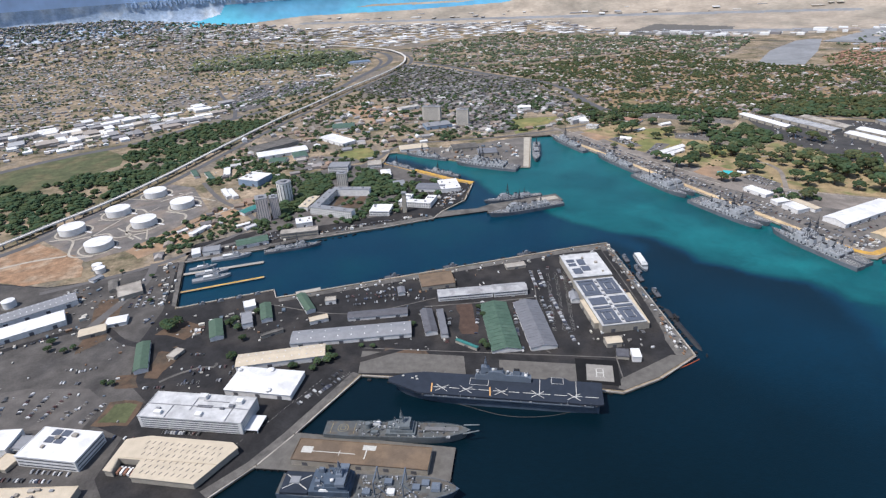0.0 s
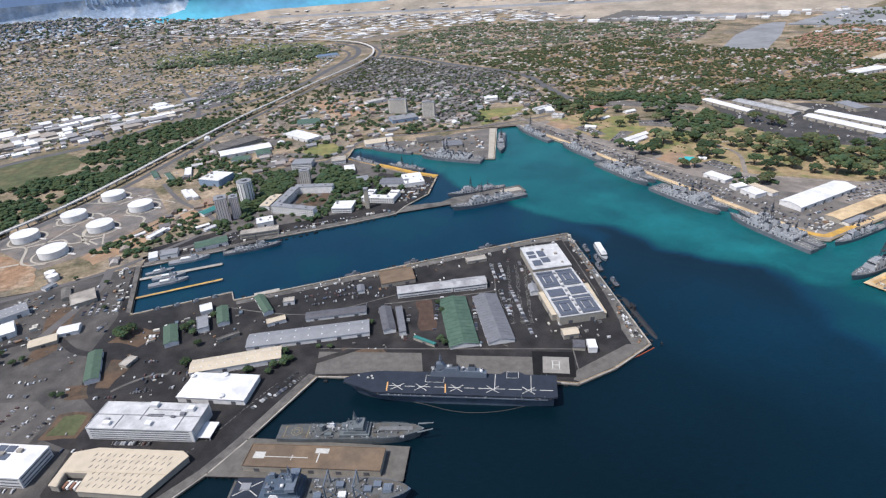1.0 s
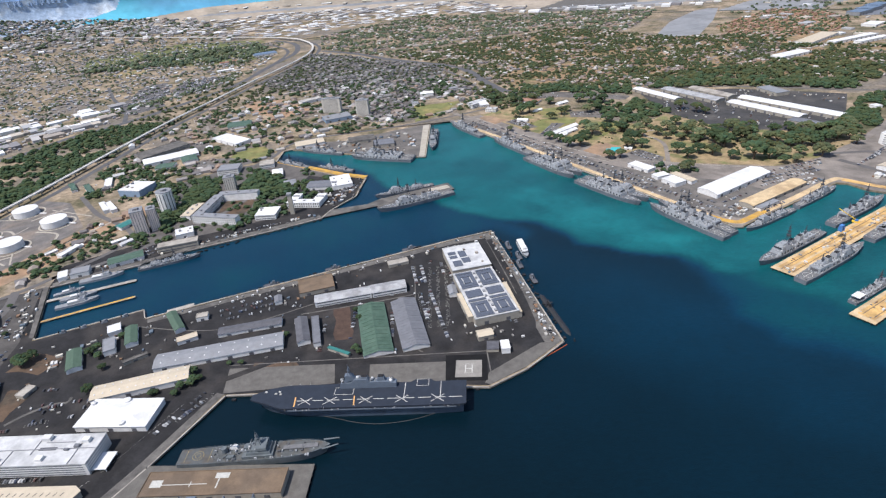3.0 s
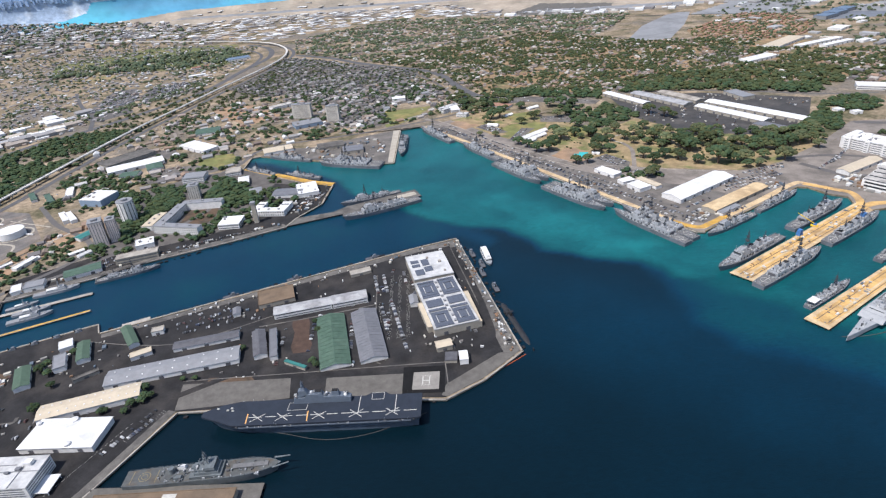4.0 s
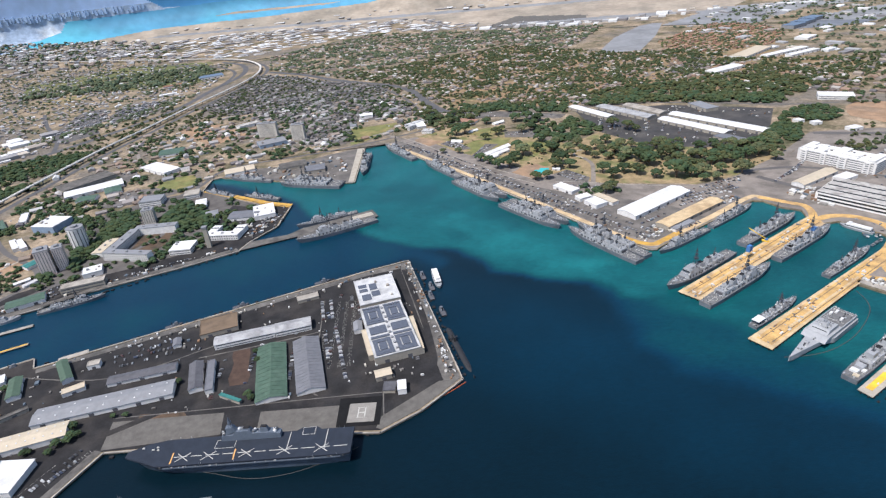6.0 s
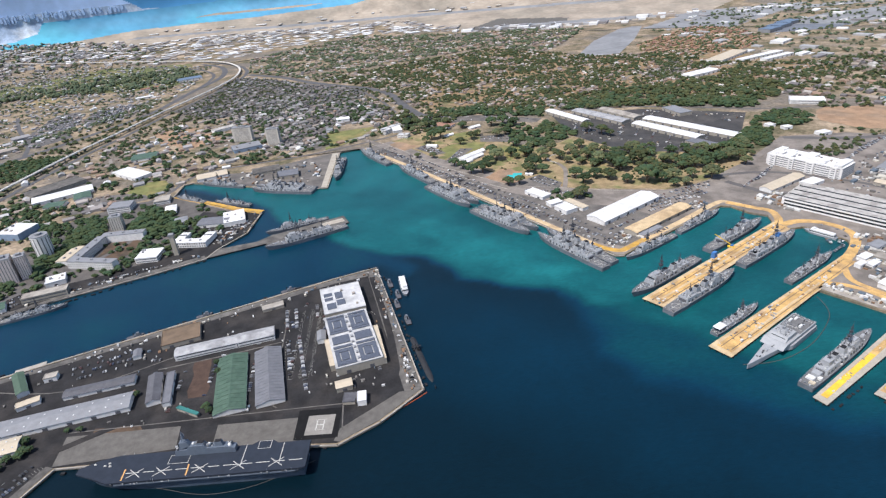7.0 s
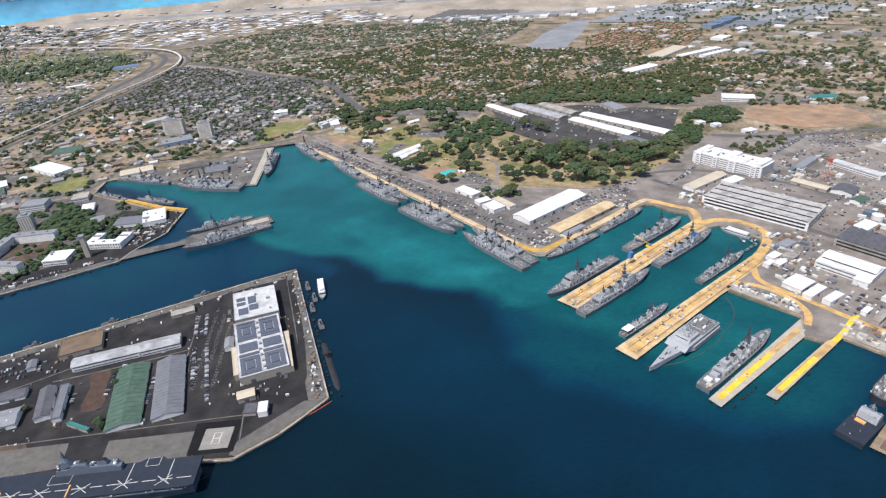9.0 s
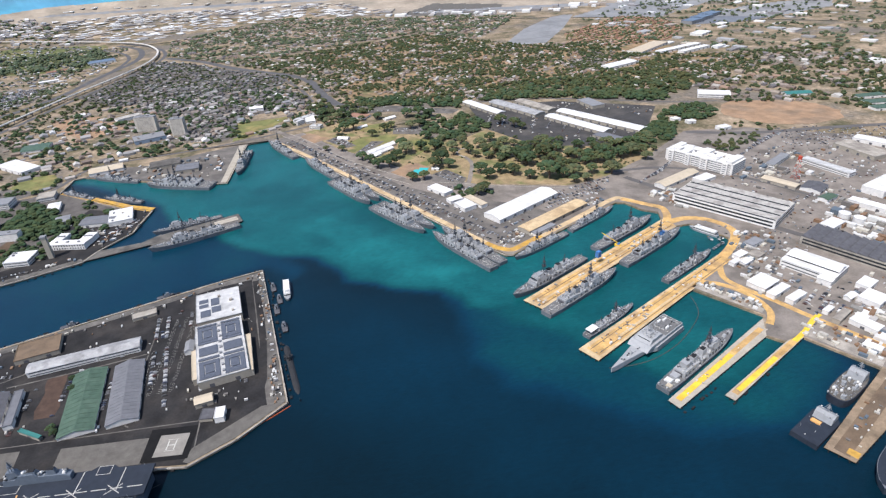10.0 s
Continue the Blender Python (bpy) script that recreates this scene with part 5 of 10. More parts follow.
patch("pavement_slab", [(789, 605), (836, 526), (846, 532), (800, 610)], Z0 + 0.3, M_CONC, "pale concrete quay strip", "pavement")
patch("pavement_slab", [(-20, 1152), (-70, 1184), (-156, 1258), (-229, 1318), (-222, 1328), (-150, 1272), (-62, 1198), (-12, 1168)], Z0 + 0.3, M_ORANGE, "yellow painted quay edge", "pavement")
patch("pavement_slab", [(104, 1258), (116, 1253), (147, 1497), (130, 1497)], Z0 + 0.3, M_SAND, "pale concrete mole", "pavement")
patch("pavement_slab", [(199, 846), (215, 700), (231, 545), (211, 542), (196, 690), (183, 842)], Z0 + 0.3, M_CONC_D, "worn concrete quay strip", "pavement")
patch("pavement_slab", [(183, 842), (130, 830), (-110, 761), (-312, 702), (-309, 693), (-106, 750), (132, 818), (186, 826)], Z0 + 0.3, M_CONC_D, "worn concrete quay strip", "pavement")
patch("pavement_slab", [(230, 544), (179, 507), (135, 486), (129, 489), (136, 505), (205, 546)], Z0 + 0.32, M_PAD, "worn concrete quay strip", "pavement")
patch("pavement_slab", [(-279, 354), (-244, 393), (-217, 433), (-164, 525), (-173, 529), (-229, 432), (-254, 395), (-288, 361)], Z0 + 0.3, M_CONC_D, "worn concrete quay strip", "pavement")
patch("pavement_slab", [(-506, 832), (-382, 874), (-298, 912), (-173, 950), (-94, 979), (-100, 990), (-178, 962), (-302, 923), (-385, 886), (-510, 843)], Z0 + 0.3, M_CONC_D, "worn concrete quay strip", "pavement")
patch("pavement_slab", [(-458, 689), (-468, 692), (-519, 832), (-509, 832)], Z0 + 0.3, M_CONC_D, "worn concrete quay strip", "pavement")
patch("helipad_surround", [(91, 544), (139, 537), (133, 493), (86, 500)], Z0 + 0.34, mat("black_asphalt", (0.013, 0.013, 0.0135, 1), 0.95, vary=0.3, size=8, spec=0.15), "black asphalt square round the helipad", "helipad")
pad = thing("helipad", pose(114.5, 516, Z0 + 0.38, 0, 0, -9), "pale concrete helicopter pad with a white H", "helipad")
bm = bmesh.new()
box(bm, 0, 0, 0, 30, 29, 0.12)
part("slab", bm, M_HPAD, pad)
for name_, x, y, sx, sy in (("letter_bar", -3.8, 0, 1.2, 13), ("letter_bar", 3.8, 0, 1.2, 13), ("letter_bar", 0, 0, 6.4, 1.2)):
    bm = bmesh.new()
    box(bm, x, y, 0.12, sx, sy, 0.04 if sx < 2 else 0.05)
    part(name_, bm, M_LINE, pad)
for y in (-7.5, 7.5):
    bm = bmesh.new()
    box(bm, 0, y, 0.12, 11, 0.5, 0.05)
    part("letter_line", bm, M_LINE, pad)

# soil, grass and lawns
patch("lawn", [(-357, 1395), (-347, 1457), (-278, 1457), (-255, 1395), (-292, 1353)], Z0 + 0.3, M_GRASS, "yellow-green sports field", "lawn")
patch("lawn", [(109, 1700), (253, 1711), (200, 1591), (110, 1535)], Z0 + 0.3, M_GRASS, "dry green sports field", "lawn")
patch("dirt_field", [(1349, 1267), (1400, 1340), (1448, 1359), (1560, 1330), (1635, 1261), (1640, 1190), (1599, 1137), (1511, 1123), (1440, 1140), (1377, 1188)], Z0 + 0.3, M_DIRT, "bare reddish dirt field", "field")
patch("bare_soil", [(-900, 800), (-876, 877), (-851, 933), (-776, 904), (-700, 850), (-665, 792), (-743, 770)], Z0 + 0.25, M_HILLSOIL, "bare reddish hillside", "soil")
patch("tank_yard", [(-860, 960), (-790, 1110), (-720, 1230), (-650, 1200), (-560, 1060), (-620, 900), (-690, 845), (-780, 905)], Z0 + 0.2, M_TANKYARD, "grey paved tank yard", "pavement")
patch("bare_soil", [(-640, 880), (-560, 1040), (-470, 1130), (-440, 1080), (-560, 900), (-600, 850)], Z0 + 0.22, M_DIRT, "dry slope beside the tank yard", "soil")
patch("meadow", [(-1243, 1364), (-1172, 1487), (-1069, 1563), (-960, 1470), (-933, 1392), (-1019, 1255), (-1085, 1154), (-1180, 1230)], Z0 + 0.2, M_SCRUB, "rough olive scrub meadow", "meadow")
patch("park", [(290, 1540), (430, 1600), (640, 1320), (745, 1380), (812, 1222), (980, 1151), (1070, 1100), (910, 1005), (780, 990), (614, 1058), (483, 1215), (372, 1372)], Z0 + 0.2, M_DRY, "dry park lawn under scattered trees", "lawn")
patch("lawn", [(395, 1412), (438, 1443), (528, 1429), (499, 1382), (413, 1313)], Z0 + 0.28, M_GRASS, "green lawn in the park", "lawn")
patch("lawn", [(547, 1370), (611, 1367), (598, 1324), (538, 1261)], Z0 + 0.28, M_GRASS, "green lawn in the park", "lawn")
patch("bare_soil", [(-424, 529), (-434, 582), (-414, 592), (-398, 574), (-407, 540), (-409, 525)], Z0 + 0.25, M_EARTH, "patch of bare brown soil beside a shed", "soil")
patch("bare_soil", [(-458, 619), (-437, 650), (-396, 640), (-397, 621), (-410, 606)], Z0 + 0.25, M_EARTH, "patch of bare brown soil under a tree", "soil")
patch("bare_soil", [(-452, 511), (-462, 536), (-441, 535), (-424, 509)], Z0 + 0.25, M_EARTH, "patch of bare brown soil beside the road", "soil")
patch("bare_soil", [(-140, 575), (-85, 568), (-82, 556), (-140, 560)], Z0 + 0.25, M_EARTH, "dark strip of soil behind the apron", "soil")
patch("bare_soil", [(-542, 580), (-563, 640), (-586, 712), (-548, 722), (-520, 610)], Z0 + 0.22, M_EARTH, "brown earth yard between sheds", "soil")
patch("bare_soil", [(-51, 673), (-28, 674), (-23, 599), (-44, 600)], Z0 + 0.25, mat("dark_red_gravel", (0.075, 0.048, 0.036, 1), 0.95, vary=0.3, size=8), "rust-brown gravel strip", "soil")
patch("lawn", [(-436, 484), (-407, 482), (-408, 455), (-438, 455)], Z0 + 0.28, M_SCRUB, "small lawn with paths", "lawn")
patch("sandy_lot", [(282, 1513), (308, 1528), (355, 1465), (312, 1439)], Z0 + 0.3, M_DIRT, "bare sandy plot beside the boulevard", "soil")
patch("car_park", [(342, 1450), (375, 1471), (412, 1381), (385, 1374)], Z0 + 0.3, M_YARD, "small asphalt car park by the boulevard", "car park")
patch("car_park", [(398, 1319), (452, 1402), (483, 1389), (438, 1333), (409, 1293)], Z0 + 0.32, M_YARD, "asphalt car park beside the white hall", "car park")
patch("car_park", [(544, 1138), (577, 1154), (606, 1093), (591, 1069), (533, 1094)], Z0 + 0.3, M_YARD, "asphalt car park beside the pool", "car park")
patch("car_park", [(393, 1768), (572, 1693), (728, 1581), (701, 1549), (542, 1639), (411, 1657)], Z0 + 0.3, M_YARD, "grey paved yard behind the park", "pavement")
patch("car_park", [(523, 1485), (611, 1467), (628, 1421), (579, 1406), (511, 1436)], Z0 + 0.3, M_YARD, "asphalt car park between trees", "car park")
patch("lawn", [(447, 1531), (538, 1547), (525, 1495), (458, 1471), (426, 1502)], Z0 + 0.28, M_GRASS, "green lawn in the park", "lawn")
patch("bare_soil", [(460, 1183), (515, 1220), (548, 1185), (524, 1130), (488, 1121)], Z0 + 0.3, M_DIRT, "bare soil beside the pool", "soil")
patch("swimming_pool", [(505, 1160), (512, 1176), (523, 1174), (526, 1183), (545, 1176), (538, 1160), (530, 1148), (515, 1146)], Z0 + 0.5, mat("pool_water", (0.05, 0.42, 0.42, 1), 0.15, vary=0.1), "turquoise swimming pool beside bare soil", "pool", kind="")
patch("bare_soil", [(-444, 489), (-402, 485), (-404, 450), (-446, 450)], Z0 + 0.24, M_EARTH, "brown path round the small lawn", "soil")
patch("car_park", [(-700, 480), (-562, 515), (-484, 512), (-450, 488), (-452, 446), (-498, 447), (-560, 440), (-680, 400)], Z0 + 0.23, M_LOT, "asphalt car park", "car park")

# The dark sheet over the base also stands in for its cloud shade.
patch("base_yard", [(-440, 985), (-420, 935), (-260, 972), (-163, 1012), (-152, 1140), (-80, 1185), (-155, 1252), (-225, 1312), (-330, 1320), (-440, 1240), (-470, 1100)], Z0 + 0.17, M_LOT, "asphalt between the base buildings, darkened for cloud shade", "pavement")
patch("car_park", [(-475, 1330), (-451, 1298), (-346, 1297), (-240, 1370), (-260, 1440), (-340, 1390), (-420, 1400)], Z0 + 0.24, M_YARD, "worn asphalt lots between the base halls", "pavement")
patch("car_park", [(-610, 1400), (-600, 1480), (-459, 1560), (-420, 1500), (-480, 1430), (-560, 1370)], Z0 + 0.24, M_YARD, "worn asphalt lots beside the long hall", "pavement")
patch("courtyard", [(-304, 1042), (-298, 1110), (-240, 1104), (-238, 1060), (-258, 1020)], Z0 + 0.3, M_EARTH, "bare brown courtyard of the barracks", "soil")
patch("car_park", [(-182, 1085), (-142, 1205), (-47, 1158), (-32, 1120), (-104, 1037)], Z0 + 0.24, M_ASPHALT, "dark asphalt car park on the spit", "car park")
patch("yard_strip", [(226, 1500), (262, 1434), (322, 1316), (448, 1060), (566, 822), (600, 795), (715, 850), (690, 905), (640, 955), (560, 1000), (470, 1100), (395, 1265), (310, 1430), (262, 1530)], Z0 + 0.2, M_YARD, "worn brown-grey asphalt behind the destroyer quay", "pavement")
patch("car_park", [(-915, 2214), (-933, 2456), (-852, 2477), (-786, 2307), (-770, 2153)], Z0 + 0.25, M_ROAD, "asphalt car park beside the motorway", "car park")
patch("car_park", [(-780, 2310), (-778, 2443), (-696, 2464), (-619, 2259), (-736, 2185)], Z0 + 0.25, M_ROAD, "asphalt car park beside the motorway", "car park")
patch("car_park", [(-886, 2027), (-915, 2205), (-774, 2150), (-722, 2050), (-807, 1956)], Z0 + 0.25, M_ROAD, "asphalt car park beside the motorway", "car park")
patch("dry_field", [(-1231, 2750), (-1271, 3025), (-1086, 2930), (-1024, 2752), (-1128, 2734)], Z0 + 0.25, M_DRY, "dry yellow field beside the golf course", "field")
patch("golf_course", [(-1330, 2980), (-1050, 3120), (-640, 3250), (-520, 3060), (-581, 2790), (-856, 2850), (-1080, 2960), (-1290, 3040)], Z0 + 0.22, M_GOLF, "green golf course among trees", "lawn")
patch("bare_soil", [(-441, 1972), (-314, 1962), (-192, 1791), (-278, 1717), (-393, 1833)], Z0 + 0.22, M_DIRT, "bare reddish soil among trees", "soil")
M_WARM = mat("dry_lawn_and_soil", (0.27, 0.185, 0.105, 1), 0.95, vary=0.4, size=26, fine=4.0, stain=(0.135, 0.130, 0.062, 1))
patch("housing_lawns", [(430, 1655), (470, 1825), (640, 1858), (1000, 1778), (1000, 1740), (904, 1650), (716, 1685), (520, 1790)], Z0 + 0.14, M_WARM, "dry brown lawns and soil between houses", "meadow")
patch("housing_lawns", [(430, 1660), (640, 1860), (1000, 1780), (1360, 1500), (1500, 1580), (1890, 1760), (1690, 2290), (1250, 2390), (900, 2880), (430, 2690), (430, 2200)], Z0 + 0.1, M_WARM, "dry brown lawns and soil between houses", "meadow")
patch("bare_soil", [(1054, 2130), (1142, 1951), (1112, 1851), (1038, 1919)], Z0 + 0.25, M_DIRT, "bare reddish soil beside the housing", "soil")
patch("parking_lot", [(1232, 1993), (1442, 2151), (1453, 1997), (1271, 1850)], Z0 + 0.25, M_ASPHALT2, "pale asphalt lot before the far warehouses", "car park")

patch("far_apron", [(2146, 2602), (2600, 2806), (2707, 2854), (2900, 2600), (2669, 2517), (2388, 2464), (2156, 2510)], Z0 + 0.25, mat("blue_grey_apron", (0.15, 0.165, 0.19, 1), 0.9, vary=0.2, size=60, fine=8), "blue-grey hangar apron", "apron")

# roads
road("road", [(-1400, 1180), (-1251, 1374), (-1144, 1493), (-992, 1608), (-913, 1740), (-792, 1862), (-654, 2061), (-531, 2287), (-460, 2600), (-380, 2927), (-420, 3219), (-560, 3420)], 27, Z0 + 0.3, M_MOTORWAY, "grey motorway with many lanes")
road("road", [(-1060, 700), (-870, 880), (-815, 1010), (-765, 1125), (-715, 1280), (-665, 1500), (-590, 1800), (-525, 1995), (-450, 2244), (-350, 2525), (-285, 2760), (-270, 2990), (-330, 3200), (-460, 3380), (-660, 3620), (-900, 3830), (-1300, 4190)], 17, Z0 + 0.34, M_MOTORWAY, "grey road beside the viaduct")
road("road", [(331, 1842), (310, 1990), (288, 2080), (235, 2240), (110, 2400), (-40, 2560)], 13, Z0 + 0.36, M_ROAD, "grey slip road beside the motorway")
road("road", [(470, 1712), (442, 1735), (400, 1790), (367, 1936), (343, 2107), (281, 2251), (63, 2505), (-85, 2728), (-250, 2900)], 30, Z0 + 0.3, M_MOTORWAY, "curving grey motorway beside houses")
road("road", [(-700, 740), (-590, 800), (-520, 860), (-440, 985), (-560, 1120), (-640, 1230)], 10, Z0 + 0.36, M_ROAD, "grey base road")
road("road", [(-520, 860), (-420, 920), (-260, 1100), (-330, 1240), (-250, 1350), (-190, 1470), (60, 1510), (230, 1560), (330, 1600)], 10, Z0 + 0.36, M_ROAD, "grey base road")
road("road", [(225, 1576), (292, 1457), (337, 1358), (379, 1276), (429, 1198), (466, 1148), (499, 1104), (557, 1075), (597, 1054), (693, 1002), (780, 966), (830, 972), (960, 1039), (1021, 1071), (1180, 1180)], 15, Z0 + 0.38, M_ASPHALT2, "pale road between park and yard")
road("road", [(905, 985), (960, 860), (1010, 740), (1060, 640), (1120, 500)], 14, Z0 + 0.4, M_ROAD, "grey road through the eastern yard")
road("road", [(880, 1020), (1010, 1000), (1120, 900), (1180, 780), (1300, 600)], 11, Z0 + 0.42, M_ROAD, "grey road through the eastern yard")
road("road", [(599, 1059), (638, 1160), (637, 1212)], 9, Z0 + 0.44, M_ASPHALT2, "grey park road")
road("path", [(637, 1212), (625, 1235), (640, 1262), (672, 1268)], 5, Z0 + 0.4, M_CONC, "pale park path", "path")
for side in (-11, 11):
    line = [(245, 1541), (292, 1457), (337, 1358), (379, 1276), (429, 1198), (466, 1148), (499, 1104)] + ([(557, 1075), (597, 1054), (693, 1002), (780, 966)] if side > 0 else [])
    road("footpath", [(x + side * 0.86, y + side * 0.5) for x, y in line], 2.2, Z0 + 0.47, M_CONC, "pale concrete footpath along the boulevard", "path")
for a, b in (((352, 1322), (318, 1298)), ((404, 1234), (366, 1220)), ((447, 1172), (418, 1150))):
    road("side_street", [a, b], 7, Z0 + 0.5, M_ASPHALT2, "short side street to the quay")
road("road", [(1180, 1180), (1320, 1120), (1500, 1090), (1700, 1050)], 18, Z0 + 0.45, M_ROAD, "grey road beside the dirt field")
road("road", [(760, 1640), (1014, 1580), (1290, 1420), (1420, 1380)], 10, Z0 + 0.36, M_ROAD, "grey road behind the storage yard")
road("road", [(-700, 560), (-560, 640), (-480, 600), (-330, 565), (-210, 540), (-60, 590), (80, 565), (190, 560), (205, 640), (190, 820)], 9, Z0 + 0.36, M_ASPHALT, "dark dockyard road")
road("road", [(-560, 640), (-545, 760), (-560, 830)], 14, Z0 + 0.35, M_ROAD, "grey dockyard road")
road("road", [(-403, 520), (-387, 534), (-365, 545), (-348, 546), (-346, 554)], 4, Z0 + 0.42, M_CONC_D, "pale curving concrete path")

road("road", [(-460, 2600), (-420, 2850), (-440, 3050), (-560, 3260), (-800, 3480), (-1200, 3700)], 16, Z0 + 0.42, M_MOTORWAY, "grey motorway slip road")
road("road", [(-792, 1862), (-860, 2050), (-980, 2250), (-1100, 2500)], 14, Z0 + 0.42, M_MOTORWAY, "grey road crossing the motorway")
road("road", [(283, 2340), (330, 2500), (420, 2640), (640, 2760), (900, 2820)], 8, Z0 + 0.42, M_ROAD, "grey road through the housing")
# paths, kerbs and berms
for pts, w in (([(66, 762), (62, 680), (58, 575), (64, 556)], 1.6), ([(-95, 668), (0, 676), (60, 684)], 2.2), ([(-330, 690), (-200, 655), (-80, 690)], 1.8),
               ([(-170, 576), (-40, 562), (95, 548), (140, 543)], 1.4), ([(140, 545), (138, 500)], 1.4), ([(193, 835), (208, 690), (222, 556)], 0.9),
               ([(-104, 752), (130, 822)], 0.9), ([(-300, 695), (-110, 750)], 0.9)):
    bm = bmesh.new()
    ribbon(bm, pts, w, Z0 + 0.42)
    bmesh.ops.solidify(bm, geom=bm.faces[:], thickness=0.12)
    tagged(part("kerb", bm, M_CONC_D), "pale concrete kerb in the dockyard", "kerb", kind="structure")
for pts, w in (([(-815, 935), (-770, 935), (-735, 870), (-690, 865)], 3), ([(-770, 935), (-720, 960), (-690, 940), (-640, 960)], 3), ([(-700, 1030), (-680, 960), (-650, 930)], 3), ([(-790, 1060), (-720, 1080), (-690, 1060)], 3), ([(-650, 1060), (-600, 1040), (-590, 1000)], 3),
               ([(-711, 985), (-634, 928)], 2.4), ([(-646, 975), (-625, 928)], 2), ([(-703, 1020), (-677, 1087)], 1.5), ([(-705, 1132), (-684, 1158)], 2), ([(-789, 1147), (-726, 1132)], 2), ([(-670, 1166), (-565, 1110)], 2), ([(-775, 1027), (-730, 1043)], 2), ([(-744, 941), (-727, 1026)], 2), ([(-536, 1041), (-576, 968), (-602, 906)], 3.5), ([(-519, 1028), (-552, 963), (-591, 911)], 2.5),
               ([(-690, 1120), (-660, 1150), (-640, 1170)], 3), ([(-880, 800), (-800, 850), (-740, 870)], 4), ([(-620, 880), (-560, 1000), (-500, 1080)], 3)):
    bm = bmesh.new()
    ribbon(bm, pts, w * 1.5, Z0 + 0.5)
    tagged(part("berm_path", bm, M_SAND), "pale path between the fuel tanks", "path", kind="structure")

# ---- elevated railway ----
RAIL = [(-1010, 760), (-908, 868), (-846, 997), (-795, 1110), (-747, 1274), (-694, 1504), (-619, 1799), (-554, 1995), (-477, 2244), (-377, 2525), (-312, 2760), (-300, 2960), (-335, 3150), (-440, 3360), (-640, 3530), (-930, 3720), (-1400, 4010), (-2200, 4500)]
via = thing("rail_viaduct", Matrix.Identity(4), "pale concrete elevated railway on single columns", "viaduct", kind="structure")
bm = bmesh.new()
fine = ribbon(bm, RAIL, 9, Z0 + 10.0)
bmesh.ops.solidify(bm, geom=bm.faces[:], thickness=1.6)
part("guideway", bm, M_VIADUCT, via)
for s in (-1, 1):
    bm = bmesh.new()
    off = []
    for i, p in enumerate(fine):
        d = (fine[min(i + 1, len(fine) - 1)] - fine[max(i - 1, 0)]).normalized()
        off.append((p.x - d.y * 4.3 * s, p.y + d.x * 4.3 * s))
    ribbon(bm, off[::3], 0.5, Z0 + 11.2)
    bmesh.ops.solidify(bm, geom=bm.faces[:], thickness=1.3)
    part("parapet", bm, M_VIADUCT, via)
bm = bmesh.new()
tube(bm, (0, 0, -12), (0, 0, 0), 1.3, n=8)
box(bm, 0, 0, -2.0, 8, 2.4, 1.9)
col = bpy.data.meshes.new("column")
bm.to_mesh(col)
bm.free()
col.materials.append(M_CONC)
for i, p in enumerate(fine):
    if i % 1 == 0:
        d = (fine[min(i + 1, len(fine) - 1)] - fine[max(i - 1, 0)])
        fx, fy, fz = far(p.x, p.y)
        shared("column", col, via, pose(fx, fy, fz - Z0 + Z0 + 8.6, 0, 0, math.degrees(math.atan2(d.y, d.x)) + 90))

# ---- tanks, towers ----


def fuel_tank(c, r, h, group="fuel tanks"):
    t = thing("fuel_tank", pose(c[0], c[1], Z0 + 0.2), "round white fuel storage tank with a flat lid", "tank", group)
    FOOT.append((c[0], c[1], r))
    bm = bmesh.new()
    tube(bm, (0, 0, 0), (0, 0, h), r, n=40)
    part("shell", bm, M_WALL, t)
    bm = bmesh.new()
    tube(bm, (0, 0, h), (0, 0, h + 0.5), r + 0.2, r + 0.2, n=40)
    tube(bm, (0, 0, h + 0.5), (0, 0, h + 1.6), r, 0.5, n=40)
    part("lid", bm, M_WHITE, t)
    bm = bmesh.new()
    tube(bm, (0, 0, -0.2), (0, 0, 0.12), r + 3.0, n=40)
    part("foundation_ring", bm, M_PAD, t)
    if r > 15:
        bm = bmesh.new()
        lean = c[0] * 0.37 + c[1] * 0.11
        ribbon(bm, [((r + 8.5 + 3.5 * math.sin(lean + a * 0.2618)) * math.cos(a * 0.2618), (r + 8.5 + 3.5 * math.sin(lean + a * 0.2618)) * math.sin(a * 0.2618)) for a in range(25)], 3.4, 0.45)
        part("ring_path", bm, M_SAND, t, "pale concrete path round the tank")
        bm = bmesh.new()
        tube(bm, (r - 1, -2, 1.2), (r + 19, -9, 1.0), 0.8, n=8)
        tube(bm, (r - 1, 1, 1.2), (r + 19, -6, 1.0), 0.6, n=8)
        part("pipe", bm, M_WALL, t, "white feed pipe leaving the tank")
    bm = bmesh.new()
    for i in range(12):
        a0, a1 = 0.5 + i * 0.09, 0.5 + (i + 1) * 0.09
        tube(bm, ((r + 0.8) * math.cos(a0), (r + 0.8) * math.sin(a0), h * i / 12), ((r + 0.8) * math.cos(a1), (r + 0.8) * math.sin(a1), h * (i + 1) / 12), 0.35, n=5)
    part("stair", bm, M_LGREY, t)


for c in ((-794, 975), (-749, 1060), (-719, 1160), (-627, 1090), (-664, 1000), (-697, 901)):
    fuel_tank(c, 23.5, 12)
for c, r in (((-652, 818), 8), ((-640, 806), 8), ((-722, 706), 9), ((1148, 706), 9), ((1156, 685), 9)):
    fuel_tank(c, r, 8 if r < 9 else 10, "small tanks")


